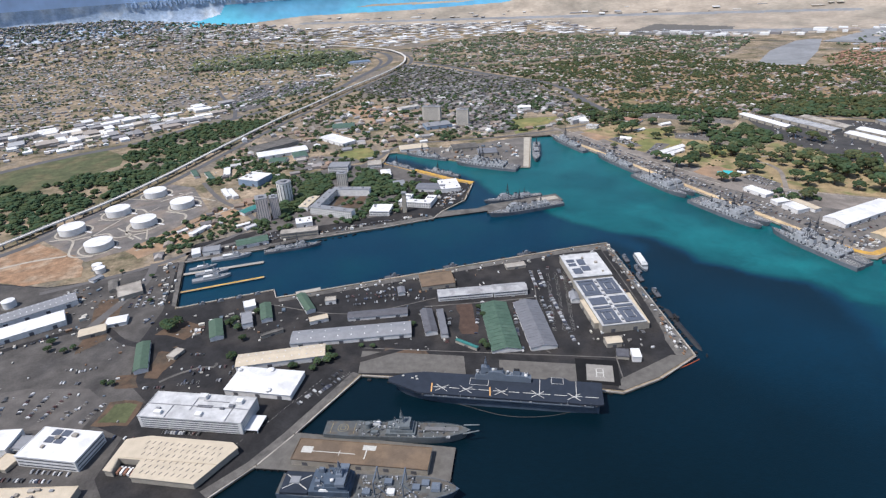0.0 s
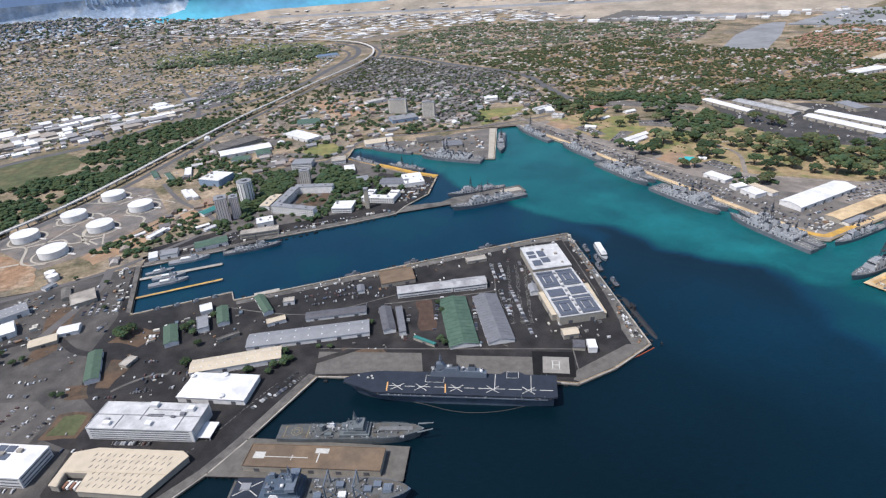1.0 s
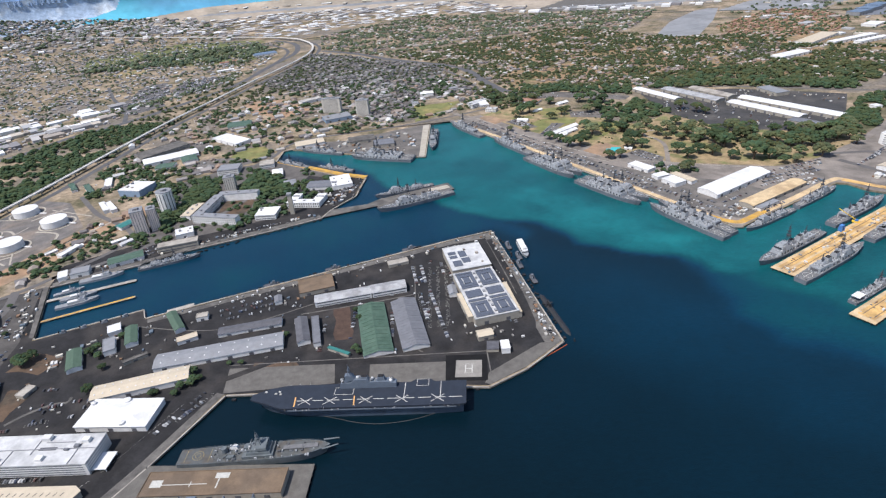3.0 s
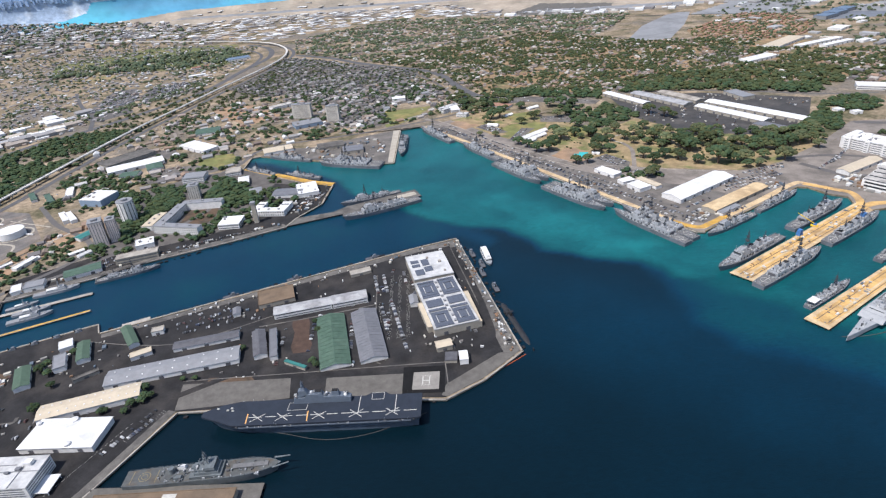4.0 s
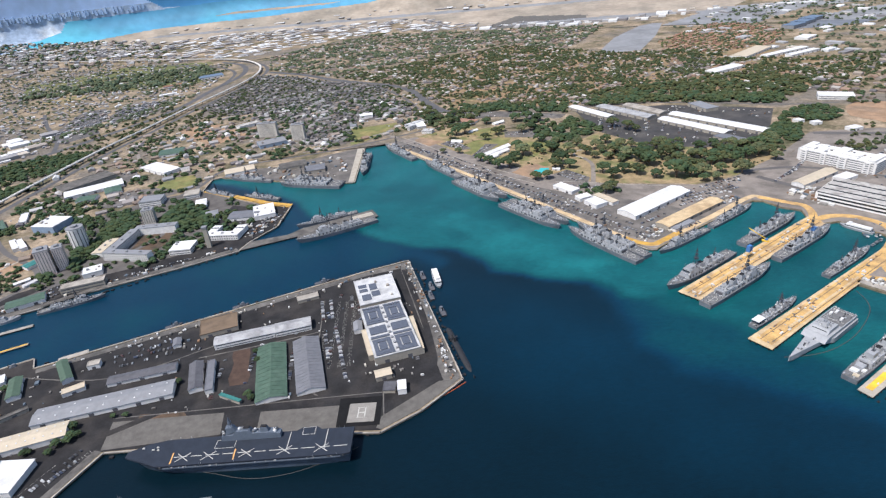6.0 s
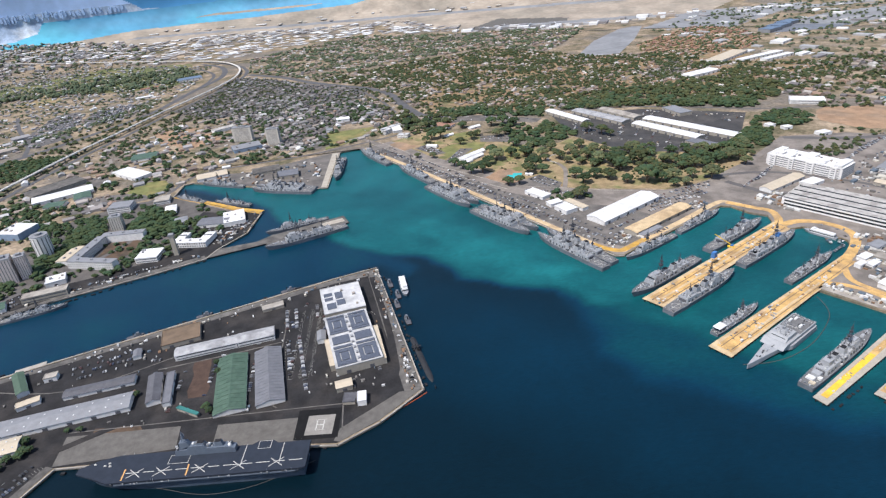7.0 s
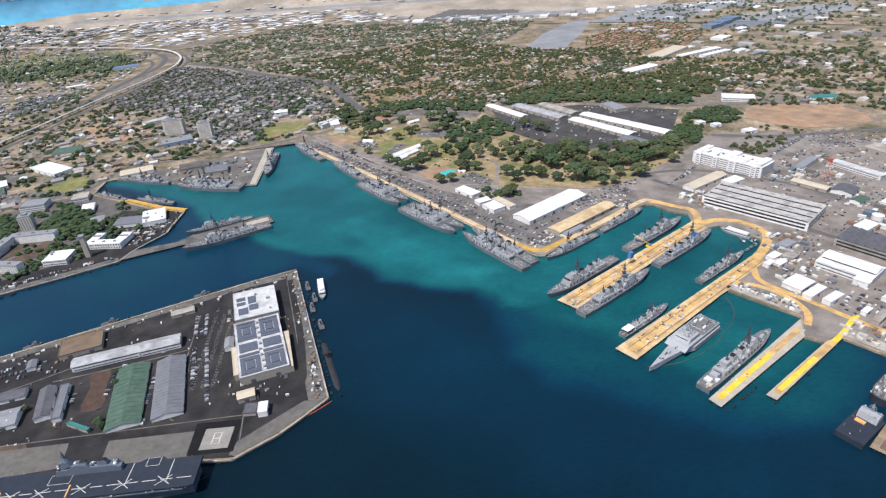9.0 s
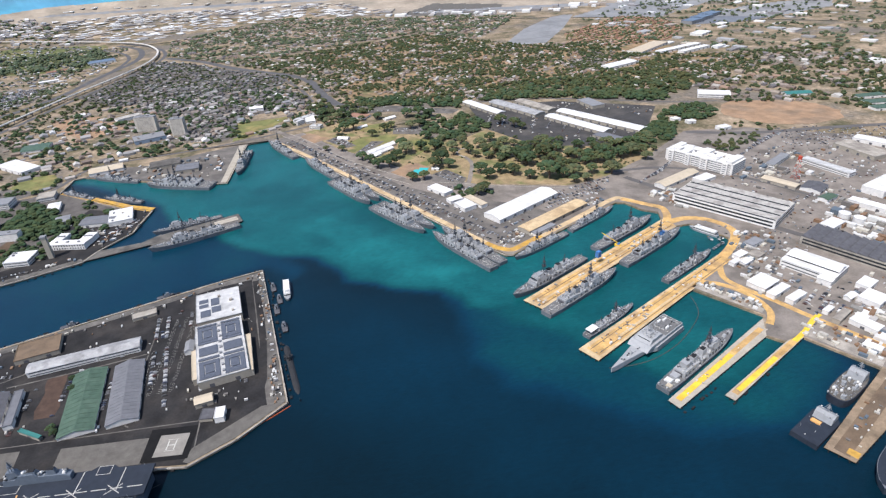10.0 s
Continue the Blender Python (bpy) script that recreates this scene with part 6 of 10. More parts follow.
def tower(c, w, d, h, ang, label, storeys, wall=None, cyl=False, upright=False):
    wall = wall or M_TANWALL
    t = thing("tower_block", pose(c[0], c[1], Z0 + 0.2, 0, 0, ang), label, "building")
    FOOT.append((c[0], c[1], max(w, d) * 0.7))
    bm = bmesh.new()
    if cyl:
        tube(bm, (0, 0, 0), (0, 0, h), w / 2, n=28)
    else:
        box(bm, 0, 0, 0, w, d, h)
    part("wall", bm, wall, t)
    bm = bmesh.new()
    if cyl:
        tube(bm, (0, 0, h), (0, 0, h + 1), w / 2 + 0.3, n=28)
        tube(bm, (0, 0, h + 1), (0, 0, h + 4.5), w * 0.2, n=12)
    else:
        box(bm, 0, 0, h, w + 0.6, d + 0.6, 0.9)
        box(bm, 0, 0, h + 0.9, w * 0.4, d * 0.4, 3.2)
    part("roof", bm, M_LGREY, t)
    if cyl:
        for i in range(14):
            a = 2 * math.pi * i / 14
            bm = bmesh.new()
            box(bm, w / 2 * math.cos(a), w / 2 * math.sin(a), 2, 0.5, w * 0.05, h - 4, math.degrees(a))
            part("window_strip", bm, M_BAND, t)
    elif upright:
        for s in (-1, 1):
            for n, across, deep in ((5, w, False), (4, d, True)):
                for k in range(n):
                    u = ((k + 0.5) / n - 0.5) * across
                    bm = bmesh.new()
                    if deep:
                        box(bm, s * w / 2, u, 3, 0.4, across / n * 0.2, h - 5)
                    else:
                        box(bm, u, s * d / 2, 3, across / n * 0.2, 0.4, h - 5)
                    part("window_strip", bm, M_BAND, t)
    else:
        for k in range(storeys):
            z = (k + 0.35) * h / storeys
            for s in (-1, 1):
                bm = bmesh.new()
                box(bm, 0, s * d / 2, z, w * 0.8, 0.3, h / storeys * 0.2)
                part("window_band", bm, M_BAND, t)
                bm = bmesh.new()
                box(bm, s * w / 2, 0, z, 0.3, d * 0.76, h / storeys * 0.2)
                part("window_band", bm, M_BAND, t)
    return t


tower((-407, 1094), 30, 30, 42, 0, "round ribbed residential tower", 14, M_WALL, cyl=True)
tower((-424, 1000), 22, 24, 46, 20, "tall pinkish residential tower", 15, M_PINKWALL, upright=True)
tower((-404, 1012), 16, 20, 42, 20, "tall pinkish residential tower", 14, M_PINKWALL, upright=True)
tower((-301, 1172), 22, 18, 30, 5, "grey residential tower among trees", 10, M_TOWERWALL, upright=True)
tower((-125, 1735), 56, 18, 40, -12, "slab-shaped tan tower block", 13, M_TOWERWALL)
tower((-31, 1660), 36, 18, 44, -12, "slab-shaped tan tower block", 14, M_TOWERWALL)
stack = thing("control_tower", pose(-151, 1012, Z0 + 0.2), "slender tan concrete tower near the quay", "tower")
bm = bmesh.new()
box(bm, 0, 0, 0, 8, 8, 38, taper=0.9)
part("shaft", bm, M_TANWALL, stack)
bm = bmesh.new()
box(bm, 0, 0, 38, 9, 9, 3)
part("cap", bm, M_LGREY, stack)

# lattice radio tower with red and white bands
lt = thing("lattice_tower", pose(1202, 868, Z0 + 0.2), "red and white banded lattice tower", "tower")
for k in range(7):
    bm = bmesh.new()
    z0, z1 = k * 5.5, (k + 1) * 5.5
    w0, w1 = 5.5 - k * 0.45, 5.5 - (k + 1) * 0.45
    for a, b in ((-1, -1), (1, -1), (1, 1), (-1, 1)):
        tube(bm, (a * w0, b * w0, z0), (a * w1, b * w1, z1), 0.35, n=5)
    for a, b, c2, d2 in ((-1, -1, 1, -1), (1, -1, 1, 1), (1, 1, -1, 1), (-1, 1, -1, -1)):
        tube(bm, (a * w0, b * w0, z0), (c2 * w1, d2 * w1, z1), 0.22, n=4)
        tube(bm, (a * w1, b * w1, z1), (c2 * w1, d2 * w1, z1), 0.22, n=4)
    part("lattice_stage", bm, M_RED if k % 2 == 0 else M_LINE, lt)
bm = bmesh.new()
tube(bm, (0, 0, 38.5), (0, 0, 44), 3.6, 3.6, n=14)
part("water_drum", bm, M_RED, lt, "red painted drum")

# ---- ships ----


def hull_mesh(L, B, depth, draft=1.0, bow=0.22, flare=1.25, sheer=2.0, stern=0.85, bow_rake=0.04, n=26):
    """A ship's hull, bow towards +x, waterline at z = 0, deck as its top."""
    bm = bmesh.new()
    secs = []
    for i in range(n + 1):
        u = i / n
        x = -L / 2 + L * u
        if u > 1 - bow:
            k = (1 - u) / bow
            w = (1 - (1 - k) ** 2.0) ** 0.75
        elif u < 0.25:
            w = stern + (1 - stern) * math.sin(u / 0.25 * math.pi / 2)
        else:
            w = 1.0
        f = 1 + (flare - 1) * max(0.0, (u - 0.5) / 0.5)
        dz = depth + sheer * max(0.0, (u - 0.45) / 0.55) ** 2
        half = B / 2 * w
        wl = half / f * (0.0 if i == n else 1.0) if u > 0.5 else half * 0.96
        xr = x - (L * bow_rake * max(0.0, (u - 0.6) / 0.4) ** 2)
        secs.append([bm.verts.new(p) for p in ((xr, -wl * 0.96, -draft), (xr, -wl, 0), (x, -max(half, 0.05), dz), (x, max(half, 0.05), dz), (xr, wl, 0), (xr, wl * 0.96, -draft))])
    for a, b in zip(secs, secs[1:]):
        for k in range(5):
            bm.faces.new((a[k], b[k], b[k + 1], a[k + 1]))
    bm.faces.new(secs[0])
    bm.faces.new(secs[-1][::-1])
    bmesh.ops.recalc_face_normals(bm, faces=bm.faces[:])
    return bm


def deck_mesh(L, B, z, bow, sheer, stern=0.85, inset=0.5, n=20, u0=0.0, u1=0.98):
    bm = bmesh.new()
    rows = []
    for i in range(n + 1):
        u = u0 + (u1 - u0) * i / n
        k = (1 - u) / bow
        w = (1 - (1 - k) ** 2.0) ** 0.75 if u > 1 - bow else (stern + (1 - stern) * math.sin(u / 0.25 * math.pi / 2) if u < 0.25 else 1.0)
        half = max(0.05, B / 2 * w - inset)
        dz = z + sheer * max(0.0, (u - 0.45) / 0.55) ** 2
        rows.append((bm.verts.new((-L / 2 + L * u, -half, dz)), bm.verts.new((-L / 2 + L * u, half, dz))))
    for a, b in zip(rows, rows[1:]):
        bm.faces.new((a[0], b[0], b[1], a[1]))
    return bm


def mast(bm, x, y, z, h, w):
    """A lattice mast with yards."""
    for sx, sy in ((-1, -1), (1, -1), (1, 1), (-1, 1)):
        tube(bm, (x + sx * w, y + sy * w, z), (x, y, z + h), 0.36, 0.2, 5)
    for k, s in ((0.45, 4.5), (0.65, 3.4), (0.82, 2.2)):
        tube(bm, (x, y - s, z + h * k), (x, y + s, z + h * k), 0.35, 0.3, 5)
    box(bm, x, y, z + h * 0.45, w * 1.6, w * 1.6, 0.8)
    box(bm, x, y, z + h * 0.66, w * 1.1, w * 1.1, 0.8)
    tube(bm, (x, y, z + h), (x, y, z + h * 1.2), 0.12, 0.06, 4)


M_SHIPBLUE = mat("blue_grey_upperworks", (0.12, 0.145, 0.18, 1), 0.6, vary=0.15, size=5, fine=0.6)


def gear(zones, seed):
    """Small fittings on a deck: lockers, vents, rafts, winches, poles. zones: x0, x1, y0, y1, z, count."""
    rnd = random.Random(seed)
    bm = bmesh.new()
    for x0, x1, y0, y1, z, n in zones:
        for i in range(n):
            x, y = rnd.uniform(x0, x1), rnd.uniform(y0, y1)
            k = rnd.random()
            if k < 0.6:
                box(bm, x, y, z - 0.1, rnd.uniform(0.7, 2.6), rnd.uniform(0.7, 1.8), rnd.uniform(0.6, 2.2), rnd.choice((0, 90)))
            elif k < 0.85:
                h = rnd.uniform(2, 7)
                tube(bm, (x, y, z - 0.1), (x + rnd.uniform(-.6, .6), y, z + h), 0.16, 0.1, 4)
            else:
                tube(bm, (x, y, z - 0.1), (x, y, z + 1.4), 0.7, 0.7, 7)
    return bm


M_GEAR = island_palette("deck_gear_paint", [(0.055, 0.058, 0.064, 1), (0.45, 0.45, 0.44, 1), (0.30, 0.31, 0.32, 1), (0.16, 0.17, 0.18, 1), (0.34, 0.35, 0.35, 1), (0.08, 0.08, 0.085, 1), (0.36, 0.37, 0.38, 1), (0.24, 0.25, 0.26, 1)])


def rails(L, B, z, bow, sheer):
    """Guard rails round the deck edge."""
    bm = bmesh.new()
    for s in (-1, 1):
        last = None
        for i in range(25):
            u = i / 25
            w = (1 - (1 - (1 - u) / bow) ** 2.0) ** 0.75 if u > 1 - bow else (0.85 + 0.15 * math.sin(u / 0.25 * math.pi / 2) if u < 0.25 else 1.0)
            p = (-L / 2 + L * u, s * (B / 2 * w - 0.2), z + 1.0 + sheer * max(0.0, (u - 0.45) / 0.55) ** 2)
            if last:
                tube(bm, last, p, 0.09, n=3)
            last = p
    return bm


def warship(m, L=155.0, B=20.0, label="grey guided-missile destroyer moored at the quay", deck=None, group="destroyers", hull=None, upper=None, twin=True, category="warship"):
    """A destroyer or frigate: hull, decks, blocks, funnels, mast, gun."""
    k = L / 155.0
    hull, upper, deck = hull or M_HULL, upper or M_HAZE, deck or M_DECK
    t = thing("warship", m, label, category, group)
    part("hull", hull_mesh(L, B, 6.0 * k, bow=0.34, sheer=3.5 * k), hull, t)
    part("deck", deck_mesh(L, B, 6.15 * k, 0.34, 3.5 * k), deck, t)
    bm = bmesh.new()                      # forward block with faceted bridge
    box(bm, 22 * k, 0, 6 * k, 34 * k, B * 0.86, 6.5 * k, taper=0.84, tx=0.92)
    box(bm, 23 * k, 0, 12.5 * k, 24 * k, B * 0.70, 5.0 * k, taper=0.8, tx=0.82)
    box(bm, 25 * k, 0, 17.5 * k, 13 * k, B * 0.5, 3.0 * k, taper=0.8, tx=0.8)
    sup = part("superstructure", bm, upper, t)
    bm = bmesh.new()
    box(bm, 35.3 * k, 0, 15.2 * k, 1.2 * k, B * 0.55, 1.3 * k)
    part("bridge_window", bm, M_GLASS, sup)
    bm = bmesh.new()
    for s in (-1, 1):
        for x in (8, 15, 22, 29, 36):
            box(bm, x * k, s * B * 0.405, 7.2 * k, 2.4 * k, 0.7 * k, 3.4 * k)
        for x in (-43, -36, -28, -13, -4):
            box(bm, x * k, s * B * 0.385, 7.0 * k, 2.6 * k, 0.8 * k, 2.6 * k)
    ob = part("side_opening", bm, M_MAST, t)
    ob["kind"] = "stuff"
    bm = bmesh.new()
    box(bm, -47.2 * k, 0, 6.5 * k, 0.5 * k, B * 0.5, 4.6 * k)
    part("hangar_door", bm, M_DGREY, t)
    bm = bmesh.new()
    box(bm, -8 * k, 0, 6 * k, 24 * k, B * 0.78, 4.5 * k, taper=0.86, tx=0.95)
    part("midship_block", bm, upper, t)
    bm = bmesh.new()
    box(bm, -34 * k, 0, 6 * k, 26 * k, B * 0.82, 6.5 * k, taper=0.88, tx=0.95)
    box(bm, -29 * k, 0, 12.5 * k, 10 * k, B * 0.4, 3.0 * k, taper=0.8)
    part("hangar", bm, upper, t)
    for x in ((3, -17) if twin else (-8,)):
        bm = bmesh.new()
        box(bm, x * k, 0, 9 * k, 10 * k, B * 0.42, 9.0 * k, taper=0.72, tx=0.75)
        f = part("funnel", bm, upper, t)
        bm = bmesh.new()
        box(bm, x * k, 0, 18 * k, 6.4 * k, B * 0.26, 0.8 * k)
        part("funnel_cap", bm, M_BLACK, f)
    bm = bmesh.new()
    mast(bm, 14 * k, 0, 16 * k, 29 * k, 2.8 * k)
    box(bm, 14 * k, 0, 27 * k, 3.4 * k, 3.4 * k, 2.6 * k)
    box(bm, 14 * k, 0, 33 * k, 2.2 * k, 2.2 * k, 2.0 * k)
    part("mast", bm, M_MAST, t)
    bm = bmesh.new()
    box(bm, 56 * k, 0, 7.3 * k, 7 * k, 4.4 * k, 3.0 * k, taper=0.7, tx=0.6)
    tube(bm, (58 * k, 0, 9.3 * k), (66 * k, 0, 10 * k), 0.3 * k, 0.22 * k, 6)
    part("gun", bm, upper, t)
    bm = bmesh.new()
    box(bm, 45.5 * k, 0, 7.0 * k, 9 * k, 8 * k, 0.6 * k)
    part("missile_hatch", bm, M_HULL, t)
    bm = bmesh.new()
    for a, b in ((-72, -50),):
        box(bm, (a + b) / 2 * k, 0, 6.2 * k, 22 * k, 0.5, 0.06)
        for r in range(16):
            a0, a1 = 2 * math.pi * r / 16, 2 * math.pi * (r + 1) / 16
            tube(bm, (-61 * k + 6 * k * math.cos(a0), 6 * k * math.sin(a0), 6.25 * k), (-61 * k + 6 * k * math.cos(a1), 6 * k * math.sin(a1), 6.25 * k), 0.22, n=4)
    part("flight_deck_marking", bm, M_LINE, t)
    bm = bmesh.new()
    tube(bm, (-30 * k, 0, 15 * k), (-32 * k, 0, 29 * k), 0.9 * k, 0.4 * k, 6)
    box(bm, -30.5 * k, 0, 18 * k, 3 * k, 3 * k, 2 * k)
    tube(bm, (-31 * k, -3 * k, 22 * k), (-31 * k, 3 * k, 22 * k), 0.3 * k, n=4)
    part("aft_mast", bm, M_MAST, t)
    ob = part("deck_gear", gear([(36 * k, 52 * k, -B * 0.3, B * 0.3, 7 * k, 22), (60 * k, 70 * k, -B * 0.15, B * 0.15, 8.2 * k, 10), (-48 * k, 40 * k, -B * 0.46, -B * 0.40, 6.2 * k, 16), (-48 * k, 40 * k, B * 0.40, B * 0.46, 6.2 * k, 16),
                                (10 * k, 34 * k, -B * 0.3, B * 0.3, 17.4 * k, 34), (-18 * k, 3 * k, -B * 0.36, B * 0.36, 10.5 * k, 46), (-45 * k, -24 * k, -B * 0.36, B * 0.36, 12.5 * k, 36), (4 * k, 38 * k, -B * 0.38, B * 0.38, 12.4 * k, 34), (-50 * k, -46 * k, -B * 0.36, B * 0.36, 6.2 * k, 12), (-76 * k, -74 * k, -B * 0.36, B * 0.36, 6.2 * k, 6)], int(L)), M_GEAR, t)
    ob["kind"] = "stuff"
    ob = part("guard_rail", rails(L, B, 6.1 * k, 0.34, 3.5 * k), M_HAZE, t)
    ob["kind"] = "stuff"
    for x in (31, 14):
        for s in (-1, 1):
            bm = bmesh.new()
            box(bm, x * k, s * B * 0.355, 13.6 * k, 3.6 * k, 0.5 * k, 3.2 * k, -18 * s if x > 20 else 18 * s)
            part("radar_panel", bm, M_LGREY, t)
    for s in (-1, 1):
        bm = bmesh.new()
        box(bm, -2 * k, s * B * 0.36, 7.5 * k, 7 * k, 2.2 * k, 1.6 * k, taper=0.6)
        part("boat", bm, M_DGREY, t)
        bm = bmesh.new()
        tube(bm, (10 * k, s * B * 0.3, 12 * k), (10 * k, s * B * 0.3, 15 * k), 1.0 * k, 1.0 * k, 8)
        part("dome", bm, M_SHIPWHITE, t)
    return t



def prism(bm, prof, y0, y1):
    """A block with the side outline prof (x, z) between y0 and y1."""
    e = [[bm.verts.new((x, y, z)) for x, z in prof] for y in (y0, y1)]
    n = len(prof)
    for i in range(n):
        bm.faces.new((e[0][i], e[0][(i + 1) % n], e[1][(i + 1) % n], e[1][i]))
    bm.faces.new(e[0][::-1])
    bm.faces.new(e[1])
    bmesh.ops.recalc_face_normals(bm, faces=bm.faces[:])


DD = warship(pose(235, 1421, 0, 0, 0, 114))
for x, y, a in ((318, 1257, 114), (365, 1104, 295), (384, 1113, 295), (434, 952, -62), (453, 962, -62), (512, 808, 114), (531, 819, 114), (613, 690, 206), (641, 641, 26), (783, 777, 26), (802, 722, 26), (17, 1268, 155), (24, 1285, 155), (147, 1366, 263), (82, 1003, 199)):
    copy_thing(DD, pose(x, y, 0, 0, 0, a))
PD = warship(pose(705, 472, 0, 0, 0, 25), 150, 19, "pale grey frigate with white aft deckhouses beside the yellow pier", group="", hull=M_HULL, upper=M_PALESHIP)
for x, y, sx, sy, sz, m_ in ((-50, 1, 10, 9, 3.4, M_PALESHIP), (-61, 2, 7, 8, 2.2, M_SHIPWHITE), (-68, -3, 5, 6, 1.6, M_CREAM), (-55, -5, 5, 4, 2.0, M_SHIPWHITE), (-32, 0, 12, 9, 12.5, M_PALESHIP)):
    bm = bmesh.new()
    box(bm, x, y, 6.1, sx, sy, sz, taper=0.94)
    part("aft_deckhouse", bm, m_, PD)
FF = warship(pose(638, 780, 0, 0, 0, -155), 122, 14.5, "pale grey frigate moored in the basin", group="frigates", twin=False)
for x, y, a, lab in ((759, 841, 27, "grey frigate moored beside the ochre quay"), (819, 655, 25, "grey frigate moored beside the ochre pier"), (62, 1062, -165, "dark grey frigate moored at the finger pier"), (-126, 1361, 151, "grey frigate moored along the inlet quay")):
    copy_thing(FF, pose(x, y, 0, 0, 0, a))["label"] = lab
CC = warship(pose(645, 571, 0, 0, 0, 25), 98, 13, "small grey corvette with a white awning aft", group="corvettes", twin=False)
for x, y, a in ((-187, 1293, 142), (-86, 1234, 149), (-335, 872, 16)):
    copy_thing(CC, pose(x, y, 0, 0, 0, a))["label"] = "small grey corvette moored at the quay"
bm = bmesh.new()
box(bm, -38, 0, 9.0, 15, 10, 0.5)
part("awning", bm, M_SHIPWHITE, CC, "white canvas awning")


def patrol_boat(m, L, B, label):
    """A small naval craft with one stepped deckhouse."""
    t = thing("patrol_boat", m, label, "patrol boat", "patrol boats")
    k = L / 60
    part("hull", hull_mesh(L, B, 3.6 * k, bow=0.36, sheer=2.0 * k), M_PALESHIP, t)
    part("deck", deck_mesh(L, B, 3.7 * k, 0.36, 2.0 * k), M_LGREY, t)
    bm = bmesh.new()
    box(bm, 0, 0, 3.6 * k, 26 * k, B * 0.7, 3.0 * k, taper=0.93)
    part("deckhouse", bm, M_PALESHIP, t)
    bm = bmesh.new()
    box(bm, 7 * k, 0, 6.6 * k, 9 * k, B * 0.6, 2.6 * k, taper=0.85)
    w = part("wheelhouse", bm, M_PALESHIP, t)
    bm = bmesh.new()
    box(bm, 11 * k, 0, 7.6 * k, 0.6, B * 0.46, 1.0 * k)
    part("bridge_window", bm, M_GLASS, w)
    bm = bmesh.new()
    box(bm, -6 * k, 0, 6.8 * k, 13 * k, B * 0.62, 0.4)
    part("awning", bm, M_SHIPWHITE, t, "white canvas awning")
    bm = bmesh.new()
    mast(bm, 4 * k, 0, 9 * k, 9 * k, 1.0 * k)
    part("mast", bm, M_HAZE, t)
    bm = bmesh.new()
    box(bm, 20 * k, 0, 4.2 * k, 4 * k, 2.6 * k, 1.8 * k, taper=0.7)
    part("gun", bm, M_HAZE, t)
    return t


for x, y, a, L in ((-434, 845, 15, 66), (-447, 793, 15, 52), (-440, 774, 18, 60), (-470, 812, 20, 44)):
    patrol_boat(pose(x, y, 0, 0, 0, a), L, L * 0.18, "small pale grey patrol boat in the west basin")

for x, y, z in ((697, 704, 14), (820, 729, 14)):
    tp = thing("scaffold_wrap", pose(x, y, z, 0, 0, 26), "blue sheeting wrapped round scaffolding on a mast", "scaffold")
    bm = bmesh.new()
    box(bm, 0, 0, 0, 8, 6, 9, taper=0.85)
    part("sheet", bm, M_BLUE, tp)
    bm = bmesh.new()
    for sx in (-1, 1):
        for sy in (-1, 1):
            tube(bm, (sx * 4.2, sy * 3.2, -6), (sx * 4.2, sy * 3.2, 9), 0.15, n=4)
    part("scaffold_tube", bm, M_GREYROOF, tp)
bm = bmesh.new()
box(bm, 765, 705, 9.5, 12, 8, 3, 26)
tagged(part("deck_shelter", bm, M_REDROOF), "dull red shelter on the ship's deck", "shelter")

# crane barge beside the repair berth
cb = thing("mobile_crane", pose(752, 742, Z0 + 0.4, 0, 0, 150), "yellow mobile crane on the ochre pier", "crane")
bm = bmesh.new()
box(bm, 0, 0, 0, 10, 4, 2.2)
part("carrier", bm, M_YEL, cb)
bm = bmesh.new()
box(bm, -1, 0, 2.2, 5, 3.4, 2.6, taper=0.85)
part("cab", bm, M_BLUE, cb)
bm = bmesh.new()
tube(bm, (0, 0, 4), (26, 0, 20), 0.8, 0.5, 6)
part("boom", bm, M_YEL, cb)


